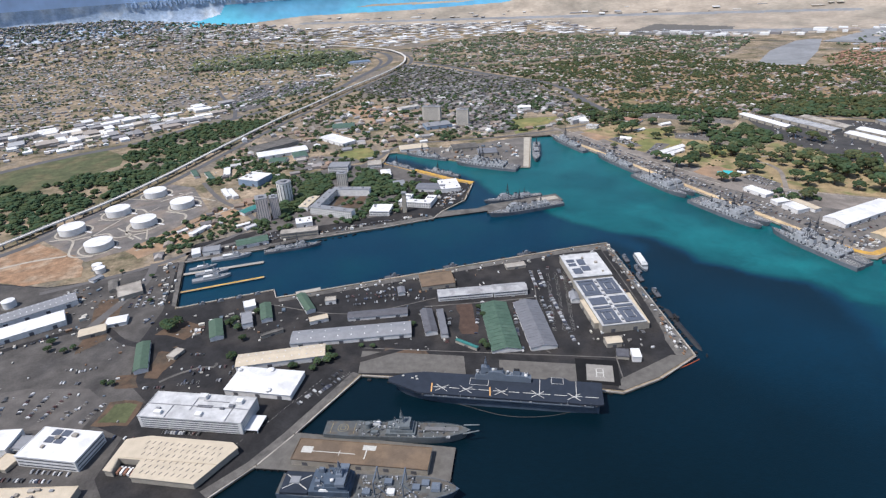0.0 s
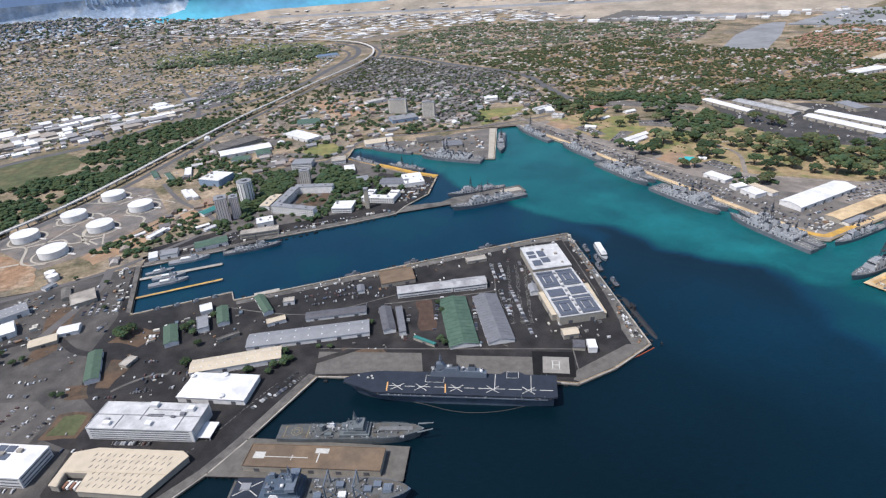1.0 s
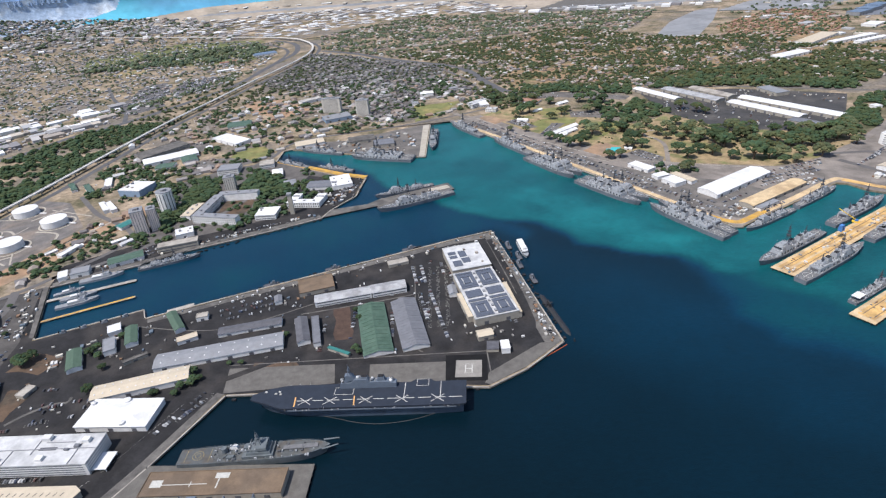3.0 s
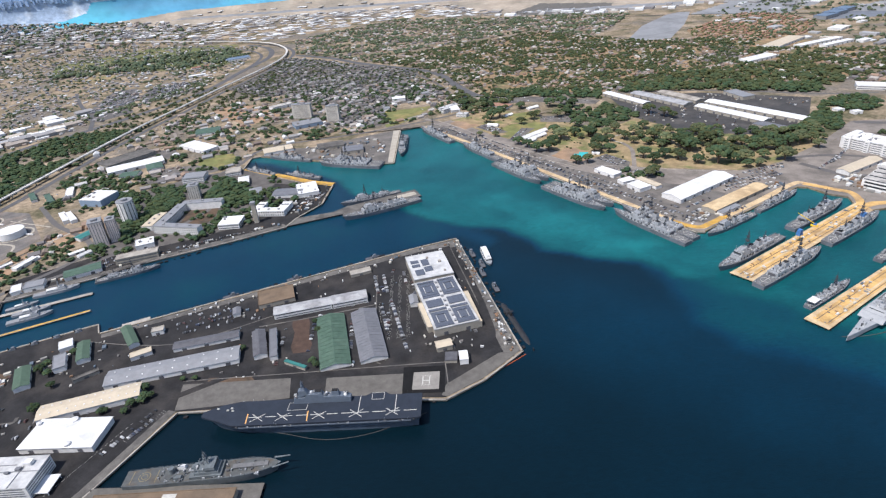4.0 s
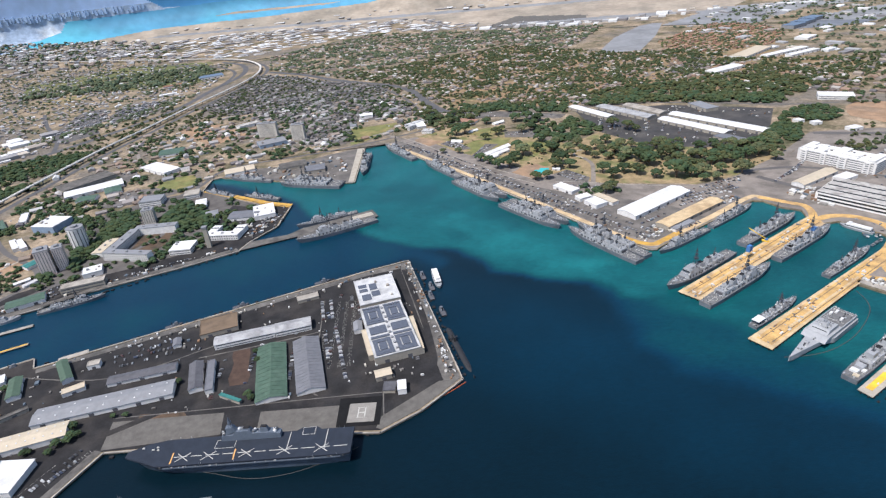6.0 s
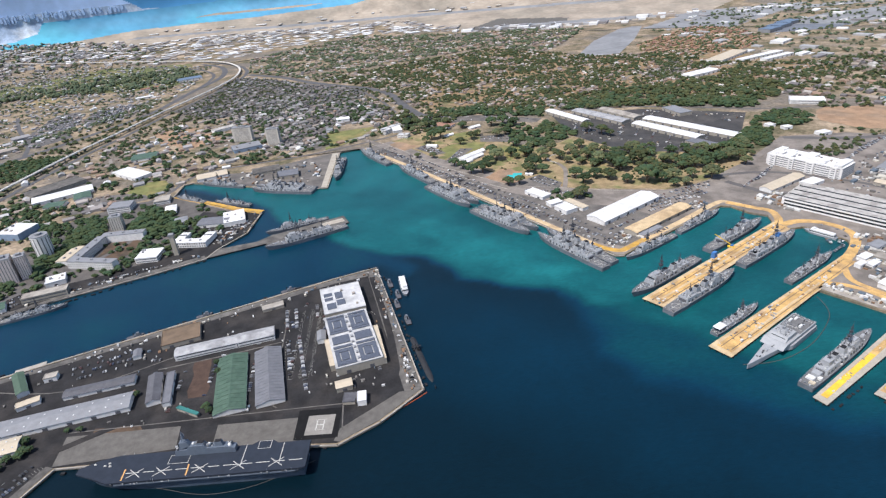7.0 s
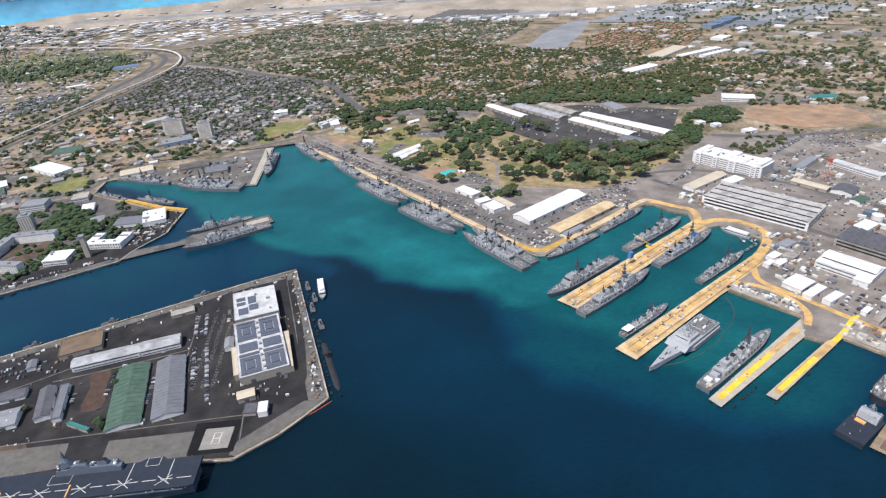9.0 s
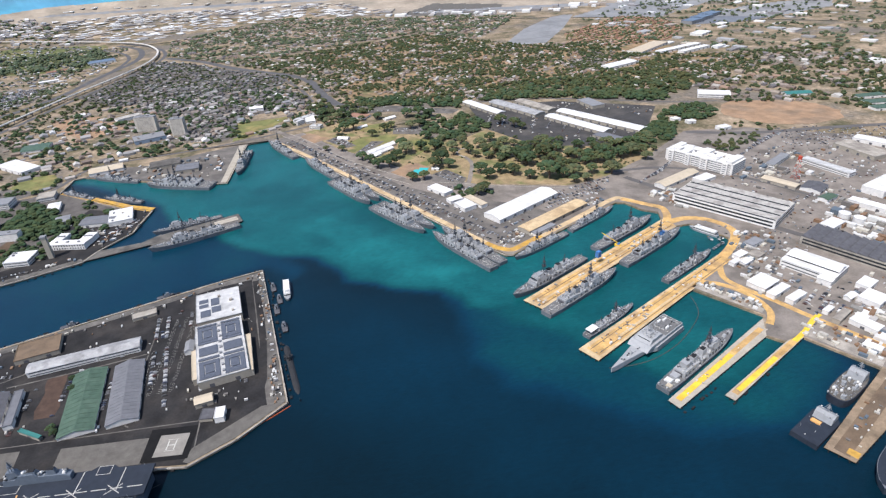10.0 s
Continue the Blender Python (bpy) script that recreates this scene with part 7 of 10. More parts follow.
def carrier(m):
    L, B = 248.0, 38.0
    t = thing("helicopter_carrier", m, "dark blue-grey helicopter carrier with white crossed landing spots", "warship")
    part("hull", hull_mesh(L * 0.97, B * 0.84, 17.2, bow=0.3, flare=1.35, sheer=0.8, bow_rake=0.05), M_DARKSHIP, t)
    bm = bmesh.new()
    slab(bm, [(-124, -17.5), (-118, -19), (84, -19), (98, -13), (124, -3), (124, 4), (104, 14), (84, 18.5), (-60, 18.5), (-66, 23), (-82, 23), (-88, 18.5), (-124, 18.5)], 20.6, 2.2)
    fd = part("flight_deck", bm, M_CDECK, t)
    for s in (-1, 1):
        bm = bmesh.new()
        box(bm, -18, s * 18.4, 16.0, 190, 1.6, 1.4)
        part("catwalk", bm, M_SHIPBLUE, t)
    # markings: centre line, cross lines, five crossed spots
    marks = []
    for i in range(11):
        marks.append((-112 + i * 17.3, -7.5, 12 if i % 2 else 14.5, 0.9, 0, M_LINE))
    marks += [(-54, 3.5, 0.8, 28, 0, M_LINE), (-95, 3.5, 0.8, 28, 0, M_LINE), (70, -9, 1.4, 15, -6, M_OLINE), (2, -9, 1.4, 15, -6, M_OLINE)]
    for k, (x, y, sx, sy, a, m2) in enumerate(marks):
        bm = bmesh.new()
        box(bm, x, y, 20.62, sx, sy, 0.05, a)
        part("deck_line", bm, m2, fd)
    for x in (-92, -52, -11, 30, 52 + 6):
        for a in (38, -38):
            bm = bmesh.new()
            box(bm, x, -8.5, 20.7 + (a == 35) * 0.03 + (a == 90) * 0.06, 18, 0.8, 0.04, a)
            part("landing_cross", bm, M_LINE, fd)
    for x, y, sx, sy in ((16, 6.5, 22, 12), (-74, 17, 14, 11)):
        bm = bmesh.new()
        o = [bm.verts.new((x + a * sx / 2, y + b * sy / 2, 20.68)) for a, b in ((-1, -1), (1, -1), (1, 1), (-1, 1))]
        i_ = [bm.verts.new((x + a * (sx / 2 - 0.5), y + b * (sy / 2 - 0.5), 20.68)) for a, b in ((-1, -1), (1, -1), (1, 1), (-1, 1))]
        for k in range(4):
            bm.faces.new((o[k], o[(k + 1) % 4], i_[(k + 1) % 4], i_[k]))
        part("lift_outline", bm, M_LINE, fd)
    bm = bmesh.new()
    prism(bm, [(-44, 20.6), (22, 20.6), (20, 28), (8, 28.5), (4, 33), (-10, 33), (-14, 29), (-34, 29), (-44, 26)], 10.5, 18)
    isl = part("island", bm, M_SHIPBLUE, t)
    bm = bmesh.new()
    prism(bm, [(3, 33), (15, 28), (14, 38), (6, 38)], 11.5, 17)
    part("bridge", bm, M_SHIPBLUE, isl)
    bm = bmesh.new()
    box(bm, 15.2, 14.2, 33, 0.6, 6, 2)
    part("bridge_window", bm, M_GLASS, isl)
    for x in (-8, -27):
        bm = bmesh.new()
        box(bm, x, 14.2, 29, 9, 5, 6, taper=0.8)
        f = part("funnel", bm, M_SHIPBLUE, isl)
        bm = bmesh.new()
        box(bm, x, 14.2, 35, 6.5, 3.6, 0.8)
        part("funnel_cap", bm, M_BLACK, f)
    bm = bmesh.new()
    mast(bm, 9, 14.2, 37, 14, 1.8)
    part("mast", bm, M_SHIPBLUE, isl)
    for x, z, r in ((-38, 28, 2.2), (0, 34, 1.7), (-17, 32, 1.6)):
        bm = bmesh.new()
        bmesh.ops.create_icosphere(bm, subdivisions=2, radius=r, matrix=Matrix.Translation((x, 14, z)))
        part("radar_dome", bm, M_SHIPWHITE, isl)
    for i, (x, y) in enumerate(((92, 8), (96, 5), (90, 4), (108, 8))):
        bm = bmesh.new()
        box(bm, x, y, 20.6, 3, 1.6, 1.2, taper=0.7)
        part("deck_tractor", bm, M_LINE, t)
    ob = part("deck_gear", gear([(-42, 20, 11, 17, 29, 26), (-20, 0, 11.5, 16.5, 33, 10), (-122, 90, 18.6, 19.4, 17.4, 30), (-122, 80, -19.4, -18.6, 17.4, 30)], 3), M_GEAR, t)
    ob["kind"] = "stuff"
    return t


carrier(pose(-10, 482, -3.0, 0, 0, 172) @ Matrix.Diagonal((0.94, -0.94, 0.94, 1)))


def landing_ship(m):
    t = thing("landing_ship", m, "grey tank landing ship with a horned bow ramp", "warship")
    L, B = 158.0, 21.0
    part("hull", hull_mesh(L * 0.95, B, 8.0, bow=0.28, sheer=3.0), M_GREENSHIP, t)
    part("deck", deck_mesh(L * 0.95, B, 8.15, 0.28, 3.0), M_LSTDECK, t)
    bm = bmesh.new()
    box(bm, 5, 0, 8, 31, 18, 3.2, tx=0.97)
    box(bm, 6, 0, 11.2, 24, 15, 2.8, taper=0.95)
    box(bm, -6, 0, 11.2, 6, 6, 5.4, taper=0.8)
    box(bm, 7, 0, 14, 17, 13, 2.6, taper=0.94)
    part("superstructure", bm, M_GREENSHIP, t)
    bm = bmesh.new()
    box(bm, 10, 0, 16.6, 10, 15, 2.6, taper=0.93)
    part("bridge", bm, M_GREENSHIP, t)
    bm = bmesh.new()
    box(bm, 14.6, 0, 17.4, 0.6, 9, 1.2)
    part("bridge_window", bm, M_GLASS, t)
    bm = bmesh.new()
    mast(bm, 6, 0, 19.0, 15, 2.2)
    part("mast", bm, M_GREENSHIP, t)
    for s in (-1, 1):
        bm = bmesh.new()
        tube(bm, (68, s * 6, 11), (84, s * 4, 14), 0.9, 0.6, 6)
        part("bow_derrick", bm, M_GREENSHIP, t)
        bm = bmesh.new()
        box(bm, -22, s * 6.5, 8.2, 9, 4.2, 3.2, taper=0.8)
        part("landing_craft", bm, M_SHIPWHITE if s > 0 else M_GREENSHIP, t)
        bm = bmesh.new()
        tube(bm, (-30, s * 6, 9), (-18, s * 4, 17), 0.5, n=6)
        part("davit", bm, M_GREENSHIP, t)
    bm = bmesh.new()
    box(bm, 46, 0, 10, 34, 5, 1.2)
    part("ramp", bm, M_DECK, t)
    bm = bmesh.new()
    tube(bm, (-30, 2, 8.2), (-30, 2, 14), 3.0, 2.6, 12)
    part("funnel", bm, M_GREENSHIP, t)
    for k, r in ((0, 5.4), (1, 2.8)):
        bm = bmesh.new()
        rr = [[bm.verts.new((-56 + q * math.cos(math.pi * i / 12), q * math.sin(math.pi * i / 12), 8.4)) for i in range(24)] for q in (r - 0.22, r + 0.22)]
        for i in range(24):
            bm.faces.new((rr[0][i], rr[1][i], rr[1][(i + 1) % 24], rr[0][(i + 1) % 24]))
        part("helideck_ring", bm, M_LSTMARK, t)
    ob = part("deck_gear", gear([(-42, -8, -8.5, 8.5, 8.3, 46), (22, 64, -6, 6, 8.8, 34), (-6, 15, -8, 8, 16.5, 26), (-40, 60, -9.6, -8.6, 8.3, 16)], 4), M_GEAR, t)
    ob["kind"] = "stuff"
    ob = part("guard_rail", rails(150, 21, 8.1, 0.28, 3.0), M_GREENSHIP, t)
    ob["kind"] = "stuff"
    for x in (-68, -44):
        bm = bmesh.new()
        box(bm, x, 0, 8.2, 0.45, 15, 0.08)
        part("helideck_line", bm, M_LSTMARK, t)
    return t


landing_ship(pose(-110, 429, 0, 0, 0, -4))


def supply_ship(m):
    t = thing("supply_ship", m, "blue-grey replenishment ship with derricks and a helideck", "warship")
    L, B = 166.0, 27.0
    part("hull", hull_mesh(L, B, 9.5, bow=0.26, sheer=3.0), M_DARKSHIP, t)
    part("deck", deck_mesh(L, B, 9.65, 0.26, 3.0), M_LSTDECK, t)
    bm = bmesh.new()
    box(bm, -33, 0, 9.5, 38, 25, 6.0, tx=0.98)
    box(bm, -31, 0, 15.5, 31, 22, 3.6, taper=0.96)
    box(bm, -27, 0, 19.1, 20, 20, 3.2, taper=0.95)
    part("superstructure", bm, M_DARKSHIP, t)
    bm = bmesh.new()
    box(bm, -22, 0, 22.3, 9, 25, 3.0, taper=0.96)
    box(bm, -24, 0, 25.3, 7, 9, 2.4, taper=0.85)
    part("bridge", bm, M_SHIPBLUE, t)
    bm = bmesh.new()
    box(bm, -17.4, 0, 23.3, 0.5, 22, 1.2)
    part("bridge_window", bm, M_GLASS, t)
    for sy in (-7, 7):
        bm = bmesh.new()
        box(bm, -43, sy, 15.4, 6, 4, 8.5, taper=0.75)
        part("funnel", bm, M_SHIPBLUE, t)
    for sy in (-11, 11):
        bm = bmesh.new()
        box(bm, -38, sy, 15.5, 9, 2.6, 1.8, taper=0.6)
        part("lifeboat", bm, M_SHIPWHITE, t)
    bm = bmesh.new()
    bmesh.ops.create_icosphere(bm, subdivisions=2, radius=1.9, matrix=Matrix.Translation((-30, -6, 23.6)))
    part("radar_dome", bm, M_SHIPWHITE, t)
    bm = bmesh.new()
    box(bm, -66, 0, 9.7, 26, 24, 3.0)
    part("helideck", bm, M_CDECK, t)
    bm = bmesh.new()
    box(bm, -68, 2, 12.7, 10, 8, 1.2, taper=0.9)
    part("awning", bm, M_LGREY, t, "pale grey deck awning")
    for a in (35, -35):
        bm = bmesh.new()
        box(bm, -66, 0, 12.75 + (a > 0) * 0.03, 28, 0.8, 0.06, a)
        part("helideck_line", bm, M_LINE, t)
    bm = bmesh.new()
    box(bm, -38, -12.2, 12, 14, 0.4, 3)
    part("cargo_opening", bm, M_RED, t, "rust-red lit cargo opening")
    for x in (8, 34):
        bm = bmesh.new()
        for s in (-1, 1):
            tube(bm, (x, s * 9, 9.6), (x, s * 9, 26), 0.8, 0.6, 6)
        tube(bm, (x, -9, 26), (x, 9, 26), 0.7, n=6)
        tube(bm, (x, -9, 25), (x + 12, -11, 14), 0.4, n=5)
        part("derrick", bm, M_SHIPBLUE, t)
    for x, y in ((18, 5), (22, -6), (44, 0), (52, 5), (0, -7)):
        bm = bmesh.new()
        box(bm, x, y, 9.7, 7, 6, 3.4)
        part("deck_house", bm, M_SHIPBLUE if x != 22 else M_SHIPWHITE, t)
    bm = bmesh.new()
    mast(bm, -24, 0, 27, 14, 1.8)
    part("mast", bm, M_SHIPBLUE, t)
    bm = bmesh.new()
    box(bm, 62, 0, 12, 9, 9, 3.0, taper=0.8)
    part("forward_house", bm, M_SHIPBLUE, t)
    ob = part("deck_gear", gear([(-8, 58, -11.5, 11.5, 9.8, 110), (-48, -18, -10, 10, 19.2, 26), (60, 74, -4, 4, 12, 14), (-34, -20, -9, 9, 22.4, 16)], 5), M_GEAR, t)
    ob["kind"] = "stuff"
    ob = part("guard_rail", rails(166, 27, 9.6, 0.26, 3.0), M_SHIPBLUE, t)
    ob["kind"] = "stuff"
    return t


supply_ship(pose(-129, 357, 0, 0, 0, -4))


def trimaran(m):
    t = thing("trimaran_warship", m, "light grey trimaran warship with a broad flat stern deck", "warship")
    bm = bmesh.new()
    slab(bm, [(-64, -15), (-6, -15.5), (8, -9), (34, -5), (64, -0.4), (64, 0.4), (34, 5), (8, 9), (-6, 15.5), (-64, 15)], 9.0, 6.0)
    part("upper_hull", bm, M_PALESHIP, t)
    bm = hull_mesh(127, 9, 3.2, bow=0.35, sheer=0)
    part("main_hull", bm, M_PALESHIP, t)
    for s in (-1, 1):
        bm = bmesh.new()
        box(bm, -36, s * 13.5, -1, 52, 2.6, 4.5, taper=1.2)
        part("side_hull", bm, M_PALESHIP, t)
    bm = bmesh.new()
    prism(bm, [(-63, 8.8), (14, 8.8), (6, 13.6), (-63, 13.6)], -13.6, 13.6)
    part("upper_deckhouse", bm, M_PALESHIP, t)
    bm = bmesh.new()
    box(bm, -44, 0, 13.6, 36, 25, 0.25)
    part("flight_deck", bm, M_DECK, t)
    bm = bmesh.new()
    prism(bm, [(-24, 13.6), (4, 13.6), (-1, 19), (-20, 19)], -10.5, 10.5)
    part("superstructure", bm, M_PALESHIP, t)
    bm = bmesh.new()
    box(bm, -1.0, 0, 15.8, 4.6, 16, 1.4)
    part("bridge_window", bm, M_GLASS, t)
    bm = bmesh.new()
    box(bm, -10, 0, 19, 10, 9, 2.6, taper=0.75)
    part("bridge", bm, M_PALESHIP, t)
    bm = bmesh.new()
    mast(bm, -10, 0, 20, 12, 1.6)
    part("mast", bm, M_PALESHIP, t)
    bm = bmesh.new()
    box(bm, 26, 0, 9, 5, 4, 2.4, taper=0.6)
    part("gun", bm, M_PALESHIP, t)
    for x, y in ((-40, 6), (-52, -5), (-44, -8)):
        bm = bmesh.new()
        box(bm, x, y, 13.8, 6, 2.6, 2.2)
        part("deck_container", bm, M_SHIPWHITE, t)
    ob = part("deck_gear", gear([(-20, -2, -9, 9, 19, 30), (-62, -26, -12, 12, 13.8, 40), (10, 44, -2.5, 2.5, 9, 14)], 6), M_GEAR, t)
    ob["kind"] = "stuff"
    for x in (-58, -34):
        bm = bmesh.new()
        box(bm, x, 0, 13.86, 0.7, 22, 0.05)
        part("deck_line", bm, M_LINE, t)
    return t


trimaran(pose(655, 510, 0, 0, 0, 206))


def barge_ship(m, label, orange, rim=1.0):
    """A broad flat-decked catamaran craft with a raised bridge."""
    t = thing("landing_platform", m, label, "warship")
    bm = bmesh.new()
    if orange:
        edge = [(-38, -17), (30, -17), (38, -10), (38, 10), (30, 17), (-38, 17)]
    else:
        edge = [(40 * math.copysign(abs(math.cos(a)) ** 0.6, math.cos(a)), 18 * math.copysign(abs(math.sin(a)) ** 0.6, math.sin(a))) for a in (2 * math.pi * i / 28 for i in range(28))]
    slab(bm, edge, 11.0, 12.0)
    part("hull", bm, M_CDECK, t)
    bm = bmesh.new()
    slab(bm, [(x * 0.96, y * 0.95) for x, y in edge], 11.2, 0.2)
    part("deck", bm, M_CDECK if orange else M_CONC_D, t)
    bm = bmesh.new()
    prism(bm, [(14, 11), (36, 11), (33, 19), (24, 22), (18, 19)], -12, 12)
    part("superstructure", bm, M_HAZE, t)
    bm = bmesh.new()
    mast(bm, 26, 0, 21, 12, 1.6)
    part("mast", bm, M_HAZE, t)
    if orange:
        bm = bmesh.new()
        box(bm, 6, 4, 11.2, 7, 12, 1.6)
        part("deck_ramp", bm, M_OLINE, t, "orange painted deck ramp")
    else:
        rnd = random.Random(5)
        for i in range(20):
            bm = bmesh.new()
            x, y = rnd.uniform(-33, 12), rnd.uniform(-12, 12)
            if i % 2:
                bmesh.ops.create_icosphere(bm, subdivisions=2, radius=rnd.uniform(1.4, 2.6), matrix=Matrix.Translation((x, y, 13)))
                part("radar_dome", bm, M_SHIPWHITE, t)
            else:
                box(bm, x, y, 11.2, rnd.uniform(4, 8), rnd.uniform(3, 6), rnd.uniform(2, 5), taper=0.85)
                part("deck_house", bm, M_HAZE, t)
    ob = part("deck_gear", gear([(-36, 12, -15, 15, 11.2, 8 if orange else 80), (16, 34, -10, 10, 19, 24)], 9), M_GEAR, t)
    ob["kind"] = "stuff"
    return t


barge_ship(pose(750, 350, -3, 0, 0, 22) @ Matrix.Diagonal((0.68, 0.76, 0.8, 1)), "dark grey flat-decked landing platform with an orange ramp", True)
barge_ship(pose(824, 385, -1, 0, 0, 23) @ Matrix.Diagonal((0.8, 0.68, 0.9, 1)), "dark grey platform ship crowded with white domes", False)
big = thing("assault_ship", pose(828, 310, 0, 0, 0, 205), "large grey ship with a rounded marked foredeck", "warship")
part("hull", hull_mesh(190, 32, 13, bow=0.22, flare=1.2, sheer=1), M_HULL, big)
part("deck", deck_mesh(190, 32, 13.2, 0.22, 1.0), M_CDECK, big)
for x, y, sx, sy in ((72, 0, 12, 0.8), (60, 4, 0.8, 9), (52, -3, 9, 0.8)):
    bm = bmesh.new()
    box(bm, x, y, 14.1, sx, sy, 0.06)
    part("deck_line", bm, M_LINE, big)
bm = bmesh.new()
box(bm, 10, 0, 13, 40, 26, 14, taper=0.85)
part("superstructure", bm, M_HAZE, big)
ob = part("deck_gear", gear([(-80, -14, -13, 13, 13.2, 40), (32, 84, -8, 8, 13.6, 40), (-6, 26, -9, 9, 27, 24)], 12), M_GEAR, big)
ob["kind"] = "stuff"

sub = thing("submarine", pose(239, 600, -0.9, 0, 0, 98), "black submarine moored low in the water", "submarine")
bm = bmesh.new()
rings = []
for i in range(23):
    u = i / 22
    r = 5.2 * min(1.0, (u / 0.22) ** 0.6 if u < 0.22 else 1.0, ((1 - u) / 0.10) ** 0.5 if u > 0.9 else 1.0) + 0.02
    rings.append([bm.verts.new((-57 + 114 * u, r * math.cos(2 * math.pi * k / 14), -2.4 + r * math.sin(2 * math.pi * k / 14))) for k in range(14)])
for a, b in zip(rings, rings[1:]):
    for k in range(14):
        bm.faces.new((a[k], a[(k + 1) % 14], b[(k + 1) % 14], b[k]))
part("pressure_hull", bm, M_BOOT, sub)
bm = bmesh.new()
box(bm, 22, 0, 2, 11, 2.6, 6.5, taper=0.8, tx=0.92)
part("sail", bm, M_BOOT, sub)
for s in (-1, 1):
    bm = bmesh.new()
    box(bm, 23, s * 3, 5.5, 2.6, 4, 0.4)
    part("sail_plane", bm, M_BOOT, sub)
bm = bmesh.new()
box(bm, -56, 0, -2, 4, 0.6, 7, taper=0.7)
part("rudder", bm, M_BOOT, sub)


def white_boat(m, L, B, label, name="ferry"):
    t = thing(name, m, label, "boat")
    k = L / 50
    part("hull", hull_mesh(L, B, 3.0 * k, bow=0.3, sheer=1.2 * k), M_HAZE, t)
    bm = bmesh.new()
    box(bm, -3 * k, 0, 3 * k, L * 0.74, B * 0.86, 4.5 * k, taper=0.94)
    part("cabin", bm, M_SHIPWHITE, t)
    bm = bmesh.new()
    box(bm, -3 * k, 0, 4.6 * k, L * 0.745, B * 0.88, 1.2 * k)
    part("window_band", bm, M_GLASS, t)
    bm = bmesh.new()
    box(bm, -4 * k, 0, 7.5 * k, L * 0.66, B * 0.8, 0.5 * k)
    part("top_deck", bm, M_WHITE, t)
    bm = bmesh.new()
    box(bm, L * 0.2, 0, 8 * k, 5 * k, B * 0.5, 2.4 * k, taper=0.8)
    part("wheelhouse", bm, M_SHIPWHITE, t)
    return t


white_boat(pose(236, 778, 0, 0, 0, 272), 54, 11, "white passenger ferry lying off the quay")
white_boat(pose(908, 742, 0, 0, 0, 118), 50, 11, "white harbour boat at the end of the basin", "harbour_boat")


def tug(m, label="small dark harbour tug"):
    t = thing("tug", m, label, "boat", "tugs")
    part("hull", hull_mesh(24, 8, 2.2, bow=0.4, sheer=1.0), M_BOOT, t)
    part("deck", deck_mesh(24, 8, 2.3, 0.4, 1.0), M_DGREY, t)
    bm = bmesh.new()
    box(bm, 2, 0, 2.2, 9, 5, 2.6, taper=0.9)
    box(bm, 3.5, 0, 4.8, 4.5, 3.8, 2.4, taper=0.85)
    part("wheelhouse", bm, M_HULL, t)
    bm = bmesh.new()
    tube(bm, (-2, 0, 4), (-2, 0, 8), 0.7, n=8)
    part("funnel", bm, M_BLACK, t)
    return t


T0 = tug(pose(216, 795, 0, 0, 0, 95))
for x, y, a in ((225, 760, 95), (221, 735, 95), (231, 690, 97), (-400, 700, 20), (-375, 708, 20), (-425, 693, 20), (-350, 716, 20), (-60, 787, 16), (60, 822, 16), (-150, 760, 16)):
    copy_thing(T0, pose(x, y, 0, 0, 0, a))


def boom_line(name, pts, r, material, label):
    """A floating containment boom."""
    cu = bpy.data.curves.new(name, "CURVE")
    cu.dimensions = "3D"
    cu.bevel_depth = r
    cu.bevel_resolution = 1
    sp = cu.splines.new("NURBS")
    sp.points.add(len(pts) - 1)
    for p, (x, y) in zip(sp.points, pts):
        p.co = (x, y, 0.15, 1)
    sp.use_endpoint_u = True
    sp.order_u = 3
    cu.materials.append(material)
    return tagged(new(name, cu), label, "boom")


M_BOOM = mat("boom_brown", (0.075, 0.07, 0.066, 1), 0.8)
boom_line("floating_boom", [(776, 590), (772, 560), (739, 530), (692, 500), (635, 484), (600, 492)], 0.45, M_BOOM, "brown floating boom curving round the trimaran")
boom_line("floating_boom", [(110, 470), (71, 456), (37, 450), (-3, 453), (-48, 475), (-100, 492)], 0.3, M_BOOM, "brown floating boom round the carrier")
boom_line("floating_boom", [(186, 508), (198, 520), (216, 528), (236, 540)], 0.7, mat("boom_orange", (0.30, 0.07, 0.03, 1), 0.8), "orange-red floating boom along the quay corner")

# ---- woods and town ----


